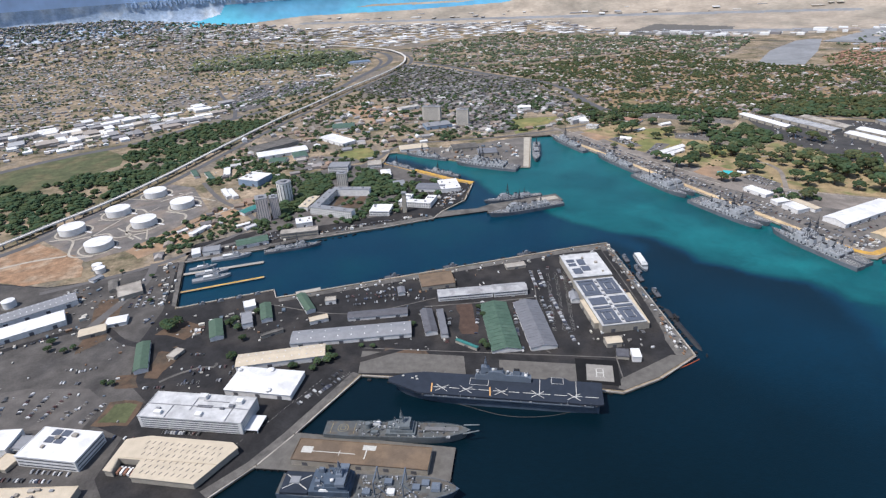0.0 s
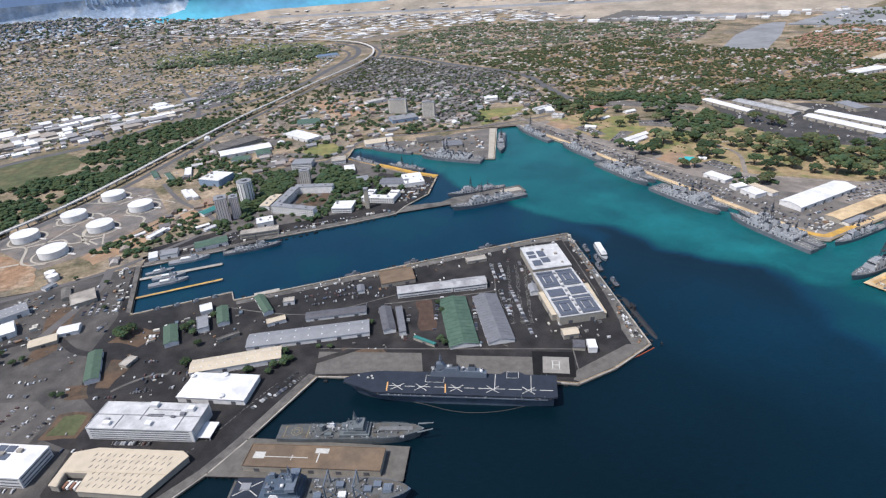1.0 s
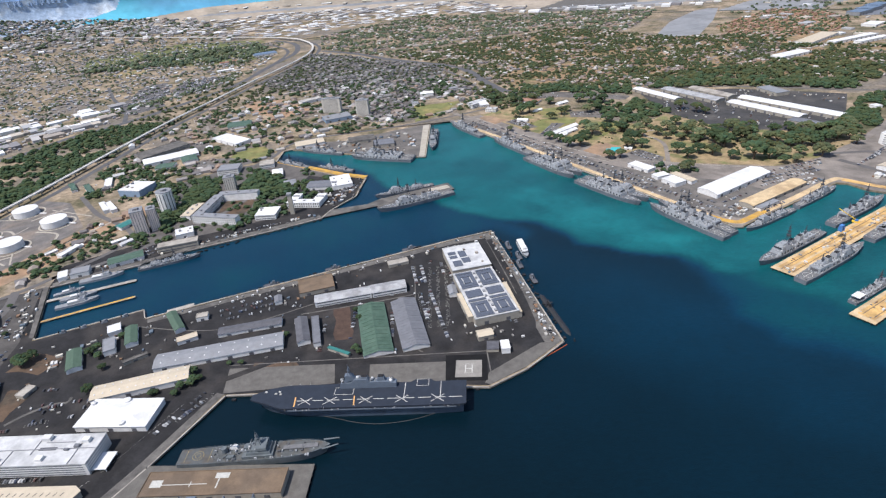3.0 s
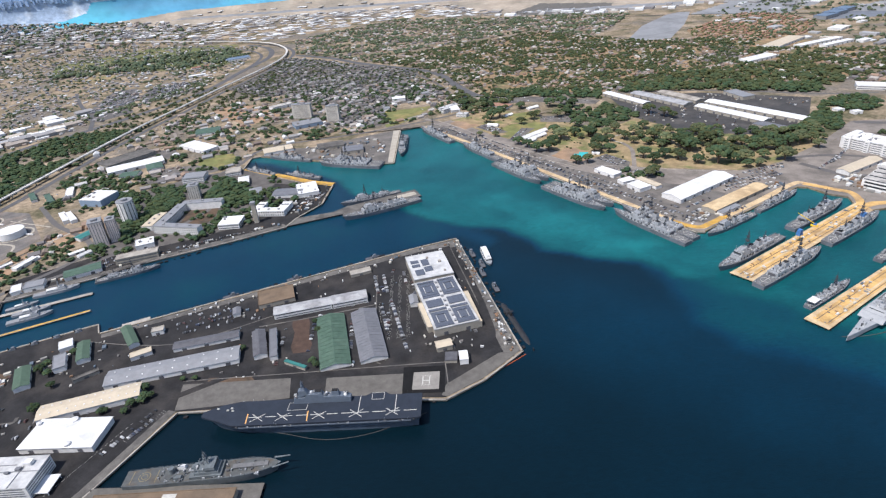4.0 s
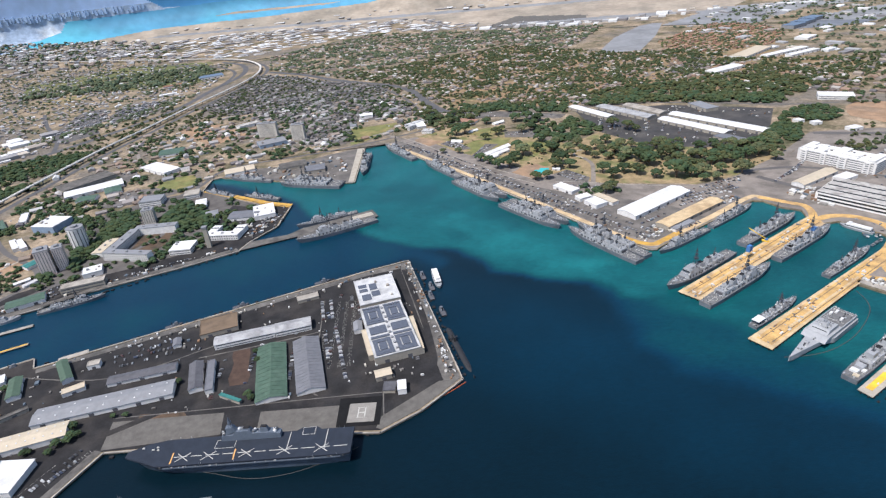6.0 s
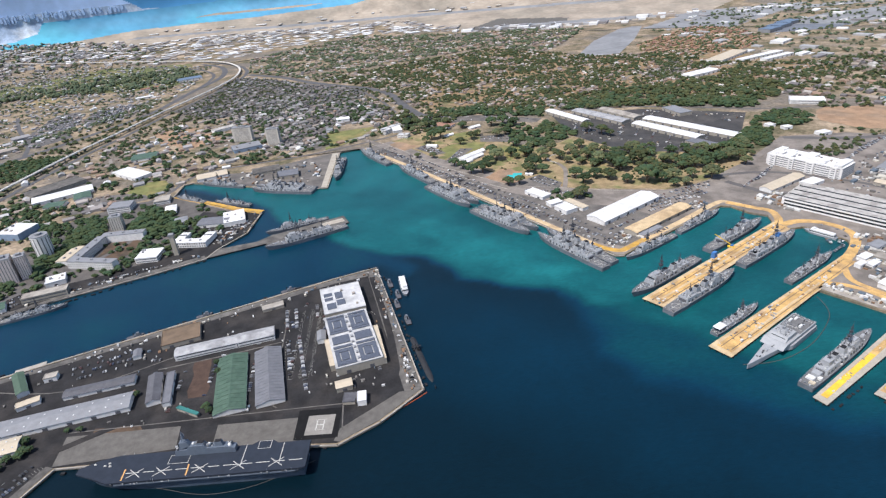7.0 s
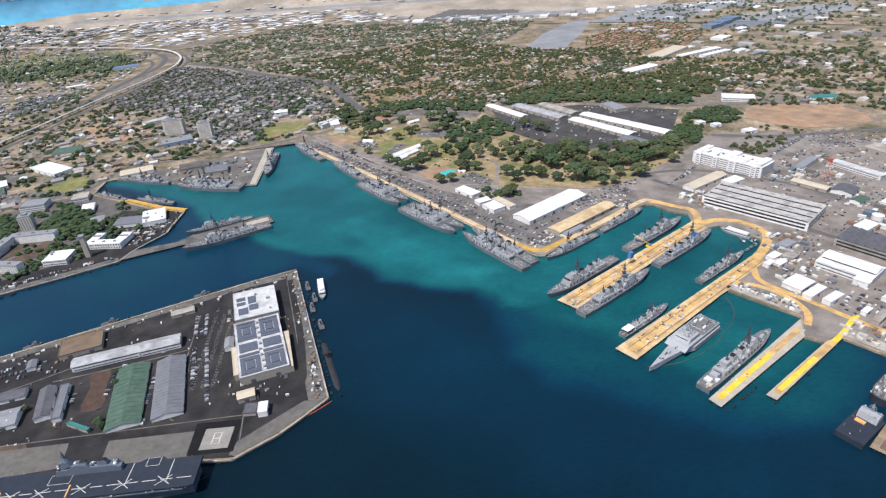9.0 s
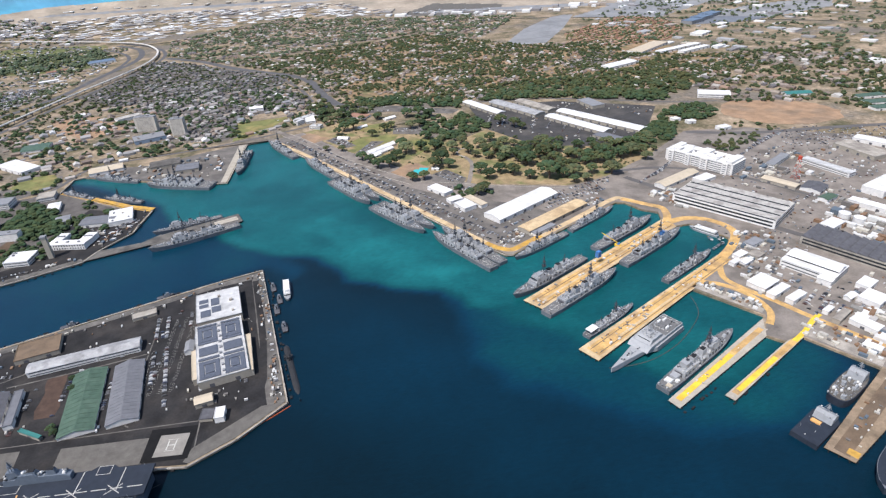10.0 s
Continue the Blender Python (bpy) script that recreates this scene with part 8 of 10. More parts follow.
def scatter_mesh(name, templates, spots, material, label, category, seed=1):
    """Many small like shapes joined into one piece of stuff. spots: x, y, z, sx, sy, sz, angle."""
    rng = np.random.default_rng(seed)
    groups = rng.integers(0, len(templates), len(spots))
    S = np.array(spots, dtype=float)
    V, idx, tot, base = [], [], [], 0
    for g, (tv, tf) in enumerate(templates):
        sel = S[groups == g]
        if not len(sel):
            continue
        tv = np.array(tv)
        c, s = np.cos(sel[:, 6]), np.sin(sel[:, 6])
        p = tv[None] * sel[:, None, 3:6]
        q = np.stack([p[..., 0] * c[:, None] - p[..., 1] * s[:, None], p[..., 0] * s[:, None] + p[..., 1] * c[:, None], p[..., 2]], -1) + sel[:, None, :3]
        V.append(q.reshape(-1, 3))
        flat = np.array([i for f in tf for i in f])
        idx.append((flat[None] + (base + np.arange(len(sel)) * len(tv))[:, None]).ravel())
        tot.append(np.tile([len(f) for f in tf], len(sel)))
        base += len(sel) * len(tv)
    V, idx, tot = np.concatenate(V), np.concatenate(idx), np.concatenate(tot)
    me = bpy.data.meshes.new(name)
    me.vertices.add(len(V))
    me.vertices.foreach_set("co", V.ravel())
    me.loops.add(len(idx))
    me.loops.foreach_set("vertex_index", idx.astype(np.int32))
    me.polygons.add(len(tot))
    me.polygons.foreach_set("loop_start", np.concatenate([[0], np.cumsum(tot)[:-1]]).astype(np.int32))
    me.polygons.foreach_set("use_smooth", np.zeros(len(tot), dtype=bool))
    me.update(calc_edges=True)
    me.validate()
    me.materials.append(material)
    return tagged(new(name, me), label, category, kind="stuff")


def clump_template(seed, lumps=6):
    """A ragged crown of small lumps, about one metre across, standing on z = 0."""
    rnd = random.Random(seed)
    bm = bmesh.new()
    for i in range(lumps):
        r = rnd.uniform(0.20, 0.29) if i else 0.36
        d = bmesh.ops.create_icosphere(bm, subdivisions=1, radius=r)
        a = 6.28 * i / lumps + rnd.uniform(-0.5, 0.5)
        far_out = rnd.uniform(0.20, 0.36) if i else 0.0
        o = Vector((math.cos(a) * far_out, math.sin(a) * far_out, rnd.uniform(0.46, 0.66) - far_out * 0.7))
        for v in d["verts"]:
            v.co = Vector((v.co.x, v.co.y, v.co.z * 0.85)) * rnd.uniform(0.85, 1.15) + o
    bm.verts.index_update()
    vs = [tuple(v.co) for v in bm.verts]
    fs = [tuple(v.index for v in f.verts) for f in bm.faces]
    bm.free()
    return vs, fs


CLUMPS = [clump_template(i, 6) for i in range(7)]
MID_CLUMPS = [clump_template(40 + i, 4) for i in range(7)]
FAR_CLUMPS = [clump_template(20 + i, 3) for i in range(6)]
HOUSE = ([(-.5, -.5, 0), (.5, -.5, 0), (.5, .5, 0), (-.5, .5, 0), (-.5, -.5, .6), (.5, -.5, .6), (.5, .5, .6), (-.5, .5, .6), (-.5, 0, 1), (.5, 0, 1)],
         [(0, 1, 5, 4), (2, 3, 7, 6), (1, 2, 6, 9, 5), (3, 0, 4, 8, 7), (4, 5, 9, 8), (6, 7, 8, 9)])
BLOCK = ([(-.5, -.5, 0), (.5, -.5, 0), (.5, .5, 0), (-.5, .5, 0), (-.5, -.5, 1), (.5, -.5, 1), (.5, .5, 1), (-.5, .5, 1)],
         [(0, 1, 5, 4), (1, 2, 6, 5), (2, 3, 7, 6), (3, 0, 4, 7), (4, 5, 6, 7)])
M_HOUSES = island_palette("house_paint", [(0.20, 0.155, 0.12, 1), (0.26, 0.22, 0.18, 1), (0.15, 0.115, 0.095, 1), (0.34, 0.31, 0.28, 1), (0.22, 0.18, 0.155, 1), (0.45, 0.43, 0.40, 1), (0.13, 0.12, 0.12, 1), (0.25, 0.17, 0.12, 1)])
M_SHEDS = island_palette("shed_paint", [(0.58, 0.57, 0.55, 1), (0.40, 0.38, 0.36, 1), (0.26, 0.25, 0.245, 1), (0.46, 0.41, 0.34, 1), (0.34, 0.34, 0.34, 1), (0.62, 0.62, 0.61, 1), (0.20, 0.19, 0.19, 1), (0.30, 0.26, 0.22, 1), (0.72, 0.72, 0.71, 1), (0.66, 0.65, 0.63, 1)])


def free(x, y, gap=2.0, water=True):
    for fx, fy, r in FOOT:
        if abs(x - fx) < r + gap and abs(y - fy) < r + gap and math.hypot(x - fx, y - fy) < r * 0.85 + gap:
            return False
    for pts, w in ROADS:
        for (x0, y0), (x1, y1) in zip(pts, pts[1:]):
            if min(x0, x1) - w < x < max(x0, x1) + w and min(y0, y1) - w < y < max(y0, y1) + w:
                L2 = (x1 - x0) ** 2 + (y1 - y0) ** 2
                u = max(0, min(1, ((x - x0) * (x1 - x0) + (y - y0) * (y1 - y0)) / L2))
                if math.hypot(x - x0 - u * (x1 - x0), y - y0 - u * (y1 - y0)) < w / 2 + gap:
                    return False
    return True


def fill(poly, n, lo, hi, tall, seed, gap=3.0, angle=None, squash=(0.8, 1.3), patchy=0.0, flat=1.0):
    """Random spots inside a plot: uneven clusters, clear of buildings and roads."""
    rnd = random.Random(seed)
    xs, ys = [p[0] for p in poly], [p[1] for p in poly]
    out, tries = [], 0
    while len(out) < n and tries < n * 40:
        tries += 1
        x, y = rnd.uniform(min(xs), max(xs)), rnd.uniform(min(ys), max(ys))
        if not inside((x, y), poly):
            continue
        if patchy and noise.noise((x / 90 + seed, y / 90, 0)) + 0.45 * noise.noise((x / 28, y / 28, seed)) < rnd.uniform(-0.6, 0.5) * (1 - patchy) + patchy * 0.12:
            continue
        if not free(x, y, gap):
            continue
        s = rnd.uniform(lo, hi)
        r = math.hypot(x - HUB[0], y - HUB[1])
        fx, fy, fz = far(x, y)
        k = 1.0 if r <= NEAR_R else math.hypot(fx - HUB[0], fy - HUB[1]) / r
        a = rnd.uniform(0, 6.28) if angle is None else radians(angle) + rnd.choice((0, 1.5708)) + rnd.uniform(-0.06, 0.06)
        out.append((fx, fy, fz + 0.1, s * k, s * rnd.uniform(*squash) * k * flat, s * tall * rnd.uniform(0.8, 1.2) * k, a))
    return out


FOOT.extend([(-305, 1412, 52), (170, 1640, 60), (-300, 1378, 30)])

# single trees of the park and the base: short trunk, spreading limbs, a broad domed crown
TREES = []
for v in range(6):
    rnd = random.Random(70 + v)
    bm = bmesh.new()
    tube(bm, (0, 0, 0), (rnd.uniform(-.3, .3), rnd.uniform(-.3, .3), 2.6), 0.5, 0.34, 7)
    limbs = []
    for i in range(5):
        a = 6.28 * i / 5 + rnd.uniform(-.4, .4)
        e = (math.cos(a) * rnd.uniform(2.2, 3.6), math.sin(a) * rnd.uniform(2.2, 3.6), rnd.uniform(3.6, 4.6))
        tube(bm, (0, 0, rnd.uniform(1.8, 2.5)), e, 0.24, 0.08, 5)
        limbs.append(e)
    trunk = bpy.data.meshes.new("trunk")
    bm.to_mesh(trunk)
    bm.free()
    trunk.materials.append(M_TRUNK)
    bm = bmesh.new()
    long_way, wide_way = rnd.uniform(4.2, 5.0), rnd.uniform(3.6, 4.6)
    for k in range(34):
        u = (k + 0.5) / 34
        a = k * 2.39996 + rnd.uniform(-.3, .3)
        q = math.sqrt(u) * rnd.uniform(0.9, 1.06)
        r = rnd.uniform(0.95, 1.7)
        d = bmesh.ops.create_icosphere(bm, subdivisions=1, radius=r)
        o = Vector((math.cos(a) * long_way * q, math.sin(a) * wide_way * q, 3.3 + 3.2 * math.sqrt(max(0.0, 1.06 - q * q * 0.94)) + rnd.uniform(-0.5, 0.4)))
        for w in d["verts"]:
            w.co = Vector((w.co.x, w.co.y, w.co.z * 0.72)) * rnd.uniform(0.84, 1.16) + o
    crown = bpy.data.meshes.new("crown")
    bm.to_mesh(crown)
    bm.free()
    crown.materials.append((M_LEAF, M_LEAF2, M_LEAF4)[v % 3])
    TREES.append((trunk, crown))


def tree(x, y, s, v, a, label, group):
    t = thing("tree", pose(x, y, Z0 + 0.2, 0, 0, a) @ Matrix.Scale(s, 4), label, "tree", group)
    for name, me in zip(("trunk", "crown"), TREES[v]):
        ob = new(name, me)
        ob.parent = t
    FOOT.append((x, y, 3 * s))


PARK = [(300, 1540), (430, 1600), (640, 1320), (760, 1390), (830, 1230), (980, 1160), (1070, 1100), (910, 1010), (780, 1000), (614, 1075), (500, 1225), (380, 1385)]
rnd = random.Random(8)
BOULEVARD_TREES = ((356, 1751, 9), (320, 1738, 8), (403, 1657, 10), (446, 1711, 8), (458, 1635, 9), (497, 1584, 9), (396, 1506, 12), (421, 1516, 14), (377, 1481, 9), (459, 1434, 9), (496, 1467, 10), (517, 1491, 8), (516, 1334, 10), (516, 1282, 13), (489, 1258, 10), (413, 1279, 9), (428, 1253, 9), (440, 1218, 10), (465, 1213, 13), (582, 1367, 10), (497, 1118, 9), (521, 1116, 9), (554, 1295, 10), (584, 1278, 12), (577, 1193, 14), (556, 1168, 12), (586, 1160, 10), (622, 1267, 10))
LAWN_TREES = ((654, 1298, 10), (651, 1233, 10), (575, 1568, 12), (609, 1571, 12), (634, 1544, 11), (564, 1463, 10), (589, 1469, 10), (339, 1373, 6), (375, 1356, 7), (640, 1108, 11), (646, 1071, 11), (680, 1094, 10), (701, 1077, 11), (726, 1044, 9), (764, 1035, 17), (813, 1025, 12), (800, 995, 8), (826, 994, 8), (854, 1027, 10), (890, 1010, 13), (741, 1143, 16), (748, 1117, 14), (723, 1178, 12), (706, 1201, 14), (798, 1139, 16), (807, 1105, 12))
GROVE_TREES = ((806, 1069, 12), (857, 1102, 13), (879, 1095, 12), (895, 1078, 12), (912, 1064, 12), (951, 1085, 12), (981, 1091, 13), (1003, 1084, 12), (920, 1142, 10), (830, 1203, 9), (779, 1182, 9), (688, 1258, 11), (723, 1292, 10), (932, 1117, 10), (996, 1055, 9), (617, 1013, 10), (604, 1005, 9), (790, 1027, 10), (815, 1371, 12), (792, 1408, 12), (828, 1350, 8))
for x, y, r in BOULEVARD_TREES + LAWN_TREES + GROVE_TREES:
    tree(x, y, r * 0.28, rnd.randrange(6), x * 7 % 360, "broad green shade tree on dry park grass", "park trees")
GROVE = [(650, 1205), (700, 1275), (790, 1235), (860, 1265), (915, 1200), (1016, 1165), (1090, 1190), (1050, 1100), (960, 1070), (850, 1070), (760, 1110), (690, 1140)]
for x, y, z, s, _, _, a in fill(GROVE, 75, 1.4, 2.6, 1, 11, gap=-4) + fill([(540, 1290), (600, 1400), (640, 1330), (690, 1280), (650, 1215), (590, 1230)], 16, 1.2, 2.2, 1, 12, gap=-2) + fill([(350, 1560), (420, 1600), (500, 1560), (520, 1640), (420, 1720), (330, 1720)], 26, 1.4, 2.6, 1, 13, gap=-2):
    tree(x, y, s, rnd.randrange(6), math.degrees(a), "spreading dusty green tree in the park grove", "grove trees")
BASE = [(-430, 930), (-250, 965), (-120, 1040), (-60, 1150), (-150, 1240), (-300, 1300), (-470, 1230), (-450, 1060)]
for x, y, s in ((-446, 632, 1.9), (-434, 638, 1.9), (-440, 626, 1.7), (-329, 560, 1.4), (-249, 540, 1.0), (-208, 556, 1.1), (-211, 570, 1.2), (-359, 635, 1.4), (-355, 645, 1.2), (-589, 604, 1.2), (-584, 588, 1.1), (-458, 517, 0.9), (-468, 518, 0.9), (-331, 665, 1.0), (-345, 625, 1.2), (-330, 600, 1.1), (-218, 545, 1.2), (-207, 548, 1.1), (-200, 556, 1.0), (-222, 535, 0.9), (-245, 541, 0.8), (-300, 540, 0.9), (-560, 585, 1.0), (-552, 592, 0.9), (-15, 640, 0.9),
                (-20, 660, 0.8), (-17, 575, 1.1), (-12, 568, 1.0), (-130, 600, 0.8), (-170, 578, 0.7), (-155, 576, 0.8), (-108, 622, 0.9), (-505, 705, 0.8), (-540, 780, 0.9), (-600, 800, 0.8)):
    tree(x, y, s, rnd.choice((0, 3)), x * 7 % 360, "dark green tree in the dockyard", "dockyard trees")

# woods
W_STRIP = [(-1300, 1150), (-1085, 1154), (-960, 960), (-905, 890), (-850, 1010), (-810, 1120), (-760, 1290), (-705, 1500), (-640, 1780), (-800, 1830), (-930, 1700), (-1000, 1580), (-930, 1390), (-1019, 1250), (-1150, 1240)]
N_MID = [(-640, 1240), (-480, 1230), (-260, 1350), (-190, 1470), (150, 1530), (240, 1600), (330, 1750), (250, 2100), (-300, 2050), (-560, 1900), (-690, 1500)]
E_WOOD = [(600, 1420), (640, 1320), (760, 1400), (745, 1640), (1014, 1600), (1280, 1430), (1349, 1500), (1000, 1740), (904, 1660), (716, 1690), (470, 1810), (450, 1720), (560, 1700), (730, 1600), (700, 1540), (600, 1570)]
E_WOOD2 = [(1080, 1110), (1180, 1200), (1340, 1270), (1380, 1350), (1260, 1400), (1150, 1270), (990, 1150)]
HICKAM = [(430, 1640), (640, 1840), (1000, 1760), (1360, 1480), (1500, 1560), (1900, 1750), (1700, 2300), (1250, 2400), (900, 2900), (420, 2700), (420, 2200)]
HICKAM2 = [(1400, 1370), (1640, 1280), (1750, 1130), (2300, 1300), (2300, 1900), (1900, 1900), (1500, 1600)]
CENTRE = [(-280, 2060), (240, 2110), (280, 2300), (60, 2460), (-120, 2700), (-300, 2850), (-360, 2500), (-440, 2250)]
GREYTOWN = [(-224, 2419), (37, 2299), (317, 1960), (304, 1789), (124, 1770), (99, 1555), (-12, 1592), (-25, 1832), (-188, 1949), (-237, 2193)]
FARMID = [(-250, 2950), (60, 2560), (400, 2750), (900, 2950), (1100, 2600), (1500, 3200), (1400, 3350), (900, 3500), (300, 3900), (-300, 3400)]
WEST = [(-2500, 1500), (-1400, 1400), (-1000, 1650), (-830, 1900), (-560, 2300), (-480, 2650), (-480, 3300), (-1400, 3900), (-3200, 3200)]
FARWEST = [(-3200, 3200), (-1400, 3900), (-700, 3500), (-1500, 5200), (-4200, 7000), (-6500, 6500), (-5200, 3200)]
FARIND = [(-1500, 4300), (-500, 3500), (300, 3950), (900, 3650), (700, 4600), (-600, 4900), (-1500, 4900), (-2600, 5400), (-2600, 4700)]
FAREAST = [(1900, 1900), (2300, 1300), (3400, 1800), (3400, 3400), (2300, 3300), (1750, 2900), (1700, 2350)]

spots = fill(W_STRIP, 1150, 10, 22, 0.62, 21, patchy=0.15) + fill(N_MID, 820, 8, 17, 0.62, 22, gap=1, patchy=0.25) + fill([(-640, 885), (-560, 900), (-450, 1070), (-475, 1130), (-560, 1040)], 60, 7, 15, 0.62, 70, gap=0, patchy=0.2) + fill([(-560, 840), (-440, 960), (-420, 1000), (-470, 1020), (-560, 900)], 50, 7, 14, 0.62, 71, gap=0) + fill(E_WOOD, 430, 12, 26, 0.6, 23, patchy=0.15) + fill(E_WOOD2, 240, 10, 20, 0.6, 24, patchy=0.2)
spots += fill([(-660, 1240), (-520, 1150), (-440, 1200), (-520, 1330), (-600, 1420)], 130, 8, 15, 0.62, 25, patchy=0.3)
spots += fill(BASE, 400, 8, 16, 0.62, 12, gap=0, patchy=0.15)
spots += fill([(-413, 1012), (-405, 1094), (-370, 1241), (-322, 1190), (-364, 1060), (-385, 1001)], 120, 11, 21, 0.62, 26, gap=-8)
spots += fill([(-285, 1180), (-268, 1265), (-203, 1223), (-165, 1120), (-205, 1090), (-230, 1120), (-261, 1150)], 110, 11, 22, 0.62, 27, gap=-9)
spots += fill([(-225, 1090), (-190, 1060), (-180, 1010), (-245, 1000)], 22, 9, 18, 0.62, 28, gap=-6)
spots += fill([(560, 1060), (600, 1035), (640, 990), (560, 1010), (520, 1075)], 14, 9, 16, 0.62, 29, gap=0)
scatter_mesh("tree_clumps", CLUMPS, spots, M_LEAF, "dense dark green trees around the base", "trees", 3)
spots = fill(HICKAM, 5600, 8, 17, 0.62, 31, gap=1, patchy=0.15) + fill(HICKAM2, 1000, 9, 19, 0.62, 32, gap=1, patchy=0.25) + fill(CENTRE, 950, 7, 12, 0.6, 33, gap=0, patchy=0.1)
spots += fill([(806, 1776), (1448, 1810), (1535, 1653), (1428, 1521), (1225, 1494), (842, 1628)], 420, 14, 27, 0.62, 39, gap=0)
spots += fill([(230, 1600), (430, 1640), (420, 2200), (430, 2720), (60, 2560), (280, 2300), (250, 2100), (330, 1750)], 900, 8, 18, 0.6, 62, gap=0, patchy=0.3) + fill([(1120, 1010), (1330, 1080), (1420, 1130), (1340, 1200), (1180, 1120)], 60, 8, 16, 0.6, 63, gap=1)
spots += fill([(640, 1840), (430, 1640), (330, 1560), (430, 1600)], 60, 9, 18, 0.6, 64, gap=0)
spots += fill([(-940, 1640), (-650, 1600), (-560, 1950), (-480, 2300), (-560, 2340), (-700, 2050)], 300, 8, 17, 0.6, 72, gap=1)
spots += fill([(-560, 1930), (-440, 2250), (-290, 2060), (-480, 1900)], 110, 8, 16, 0.6, 74, gap=1)
spots += fill(PARK, 90, 4, 8, 0.6, 35, patchy=0.4)
spots += fill([(430, 1650), (470, 1825), (716, 1690), (904, 1654), (1000, 1750), (640, 1860)], 300, 9, 19, 0.6, 75, gap=0, patchy=0.2)
scatter_mesh("town_trees", MID_CLUMPS, spots, M_LEAF2, "olive green trees between houses", "trees", 4)
spots = fill(WEST, 3300, 8, 17, 0.6, 36, gap=1, patchy=0.45) + fill(FARWEST, 1700, 14, 40, 0.5, 37, patchy=0.45) + fill(FAREAST, 1200, 10, 24, 0.55, 38, patchy=0.5) + fill(FARMID, 2600, 11, 22, 0.55, 34, gap=1, patchy=0.45)
spots += fill([(-1480, 3000), (-1125, 3250), (-640, 3330), (-490, 3069), (-581, 2760), (-856, 2830), (-1367, 2900)], 620, 14, 28, 0.7, 59, gap=0, patchy=0.35)
spots += fill([(-900, 1950), (-640, 2240), (-520, 2500), (-560, 2520), (-700, 2280), (-940, 1980)], 200, 9, 16, 0.6, 60, gap=0)
scatter_mesh("far_trees", FAR_CLUMPS, spots, M_LEAF3, "far green trees across the suburb, paled for haze", "trees", 5)

# houses and halls of the town
spots = fill([(-640, 885), (-560, 900), (-450, 1070), (-475, 1130), (-560, 1040), (-560, 840)], 22, 9, 20, 0.4, 73, angle=20, gap=2, flat=0.7)
spots += fill(HICKAM, 1500, 8, 15, 0.42, 41, angle=24, gap=4, patchy=0.25, flat=0.75) + fill(N_MID, 200, 9, 22, 0.36, 43, angle=20, gap=6, flat=0.7)
spots += fill([(240, 1620), (430, 1640), (420, 2200), (430, 2720), (60, 2560), (280, 2300), (250, 2100)], 220, 9, 18, 0.4, 65, angle=-20, gap=3, flat=0.75)
spots += fill([(430, 1650), (470, 1825), (716, 1690), (904, 1654), (1000, 1750), (640, 1860)], 170, 9, 17, 0.4, 76, angle=24, gap=2, flat=0.75)
spots += fill(FARMID, 1300, 9, 20, 0.36, 44, angle=10, gap=4, flat=0.8) + fill(HICKAM2, 180, 14, 26, 0.36, 45, angle=24, gap=5, flat=0.7)
scatter_mesh("houses", [HOUSE], spots, M_HOUSES, "rows of small tan and brown houses", "houses", 6)
REDTOWN = [(1500, 2560), (1965, 2910), (2127, 2720), (2050, 2450), (1845, 2230), (1575, 2215), (1425, 2345)]
spots = []
rnd = random.Random(61)
for i in range(-20, 21):
    for j in range(-14, 15):
        u, v = i * 25 + rnd.uniform(-4, 4), j * 34 + rnd.uniform(-4, 4) + 18 * math.sin(i * 0.35)
        x, y = 1770 + u * 0.86 - v * 0.5, 2550 + u * 0.5 + v * 0.86
        if inside((x, y), REDTOWN) and rnd.random() < 0.85:
            spots.append((x, y, Z0 + 0.2, rnd.uniform(15, 21), rnd.uniform(9, 12), rnd.uniform(5, 7), radians(30 + rnd.choice((0, 0, 90)))))
scatter_mesh("housing_rows", [HOUSE], spots, island_palette("brick_roof_paint", [(0.26, 0.145, 0.095, 1), (0.21, 0.115, 0.08, 1), (0.30, 0.185, 0.125, 1), (0.24, 0.15, 0.11, 1), (0.33, 0.24, 0.18, 1)]), "rows of red-brown roofed houses before the airfield", "houses", 16)
patch("street_grid", GREYTOWN, Z0 + 0.16, M_LOT, "grey streets and drives between packed houses", "pavement")
patch("street_grid", CENTRE, Z0 + 0.13, M_LOT, "grey streets and drives between packed houses", "pavement")
patch("housing_lawns", REDTOWN, Z0 + 0.12, M_WARM, "dry brown lawns between red-roofed houses", "meadow")
spots = fill(REDTOWN, 520, 8, 15, 0.62, 66, gap=0)
scatter_mesh("street_trees", MID_CLUMPS, spots, M_LEAF2, "green trees between red-roofed houses", "trees", 17)
spots = fill(CENTRE, 480, 9, 16, 0.42, 42, angle=-30, gap=2, flat=0.75) + fill(GREYTOWN, 560, 9, 17, 0.42, 77, angle=-30, gap=2, flat=0.8)
scatter_mesh("packed_houses", [HOUSE], spots, island_palette("dark_roof_paint", [(0.105, 0.10, 0.10, 1), (0.14, 0.13, 0.125, 1), (0.085, 0.083, 0.085, 1), (0.19, 0.18, 0.17, 1), (0.125, 0.105, 0.095, 1), (0.28, 0.275, 0.265, 1), (0.15, 0.135, 0.12, 1)]), "packed dark grey roofed houses behind the base", "houses", 18)
spots = fill(CENTRE, 320, 6, 12, 0.62, 79, gap=0) + fill(GREYTOWN, 330, 6, 13, 0.62, 80, gap=0)
scatter_mesh("street_trees", MID_CLUMPS, spots, M_LEAF, "dark trees between grey houses", "trees", 19)
spots = fill(N_MID, 170, 10, 26, 0.34, 78, angle=20, gap=4, flat=0.7)
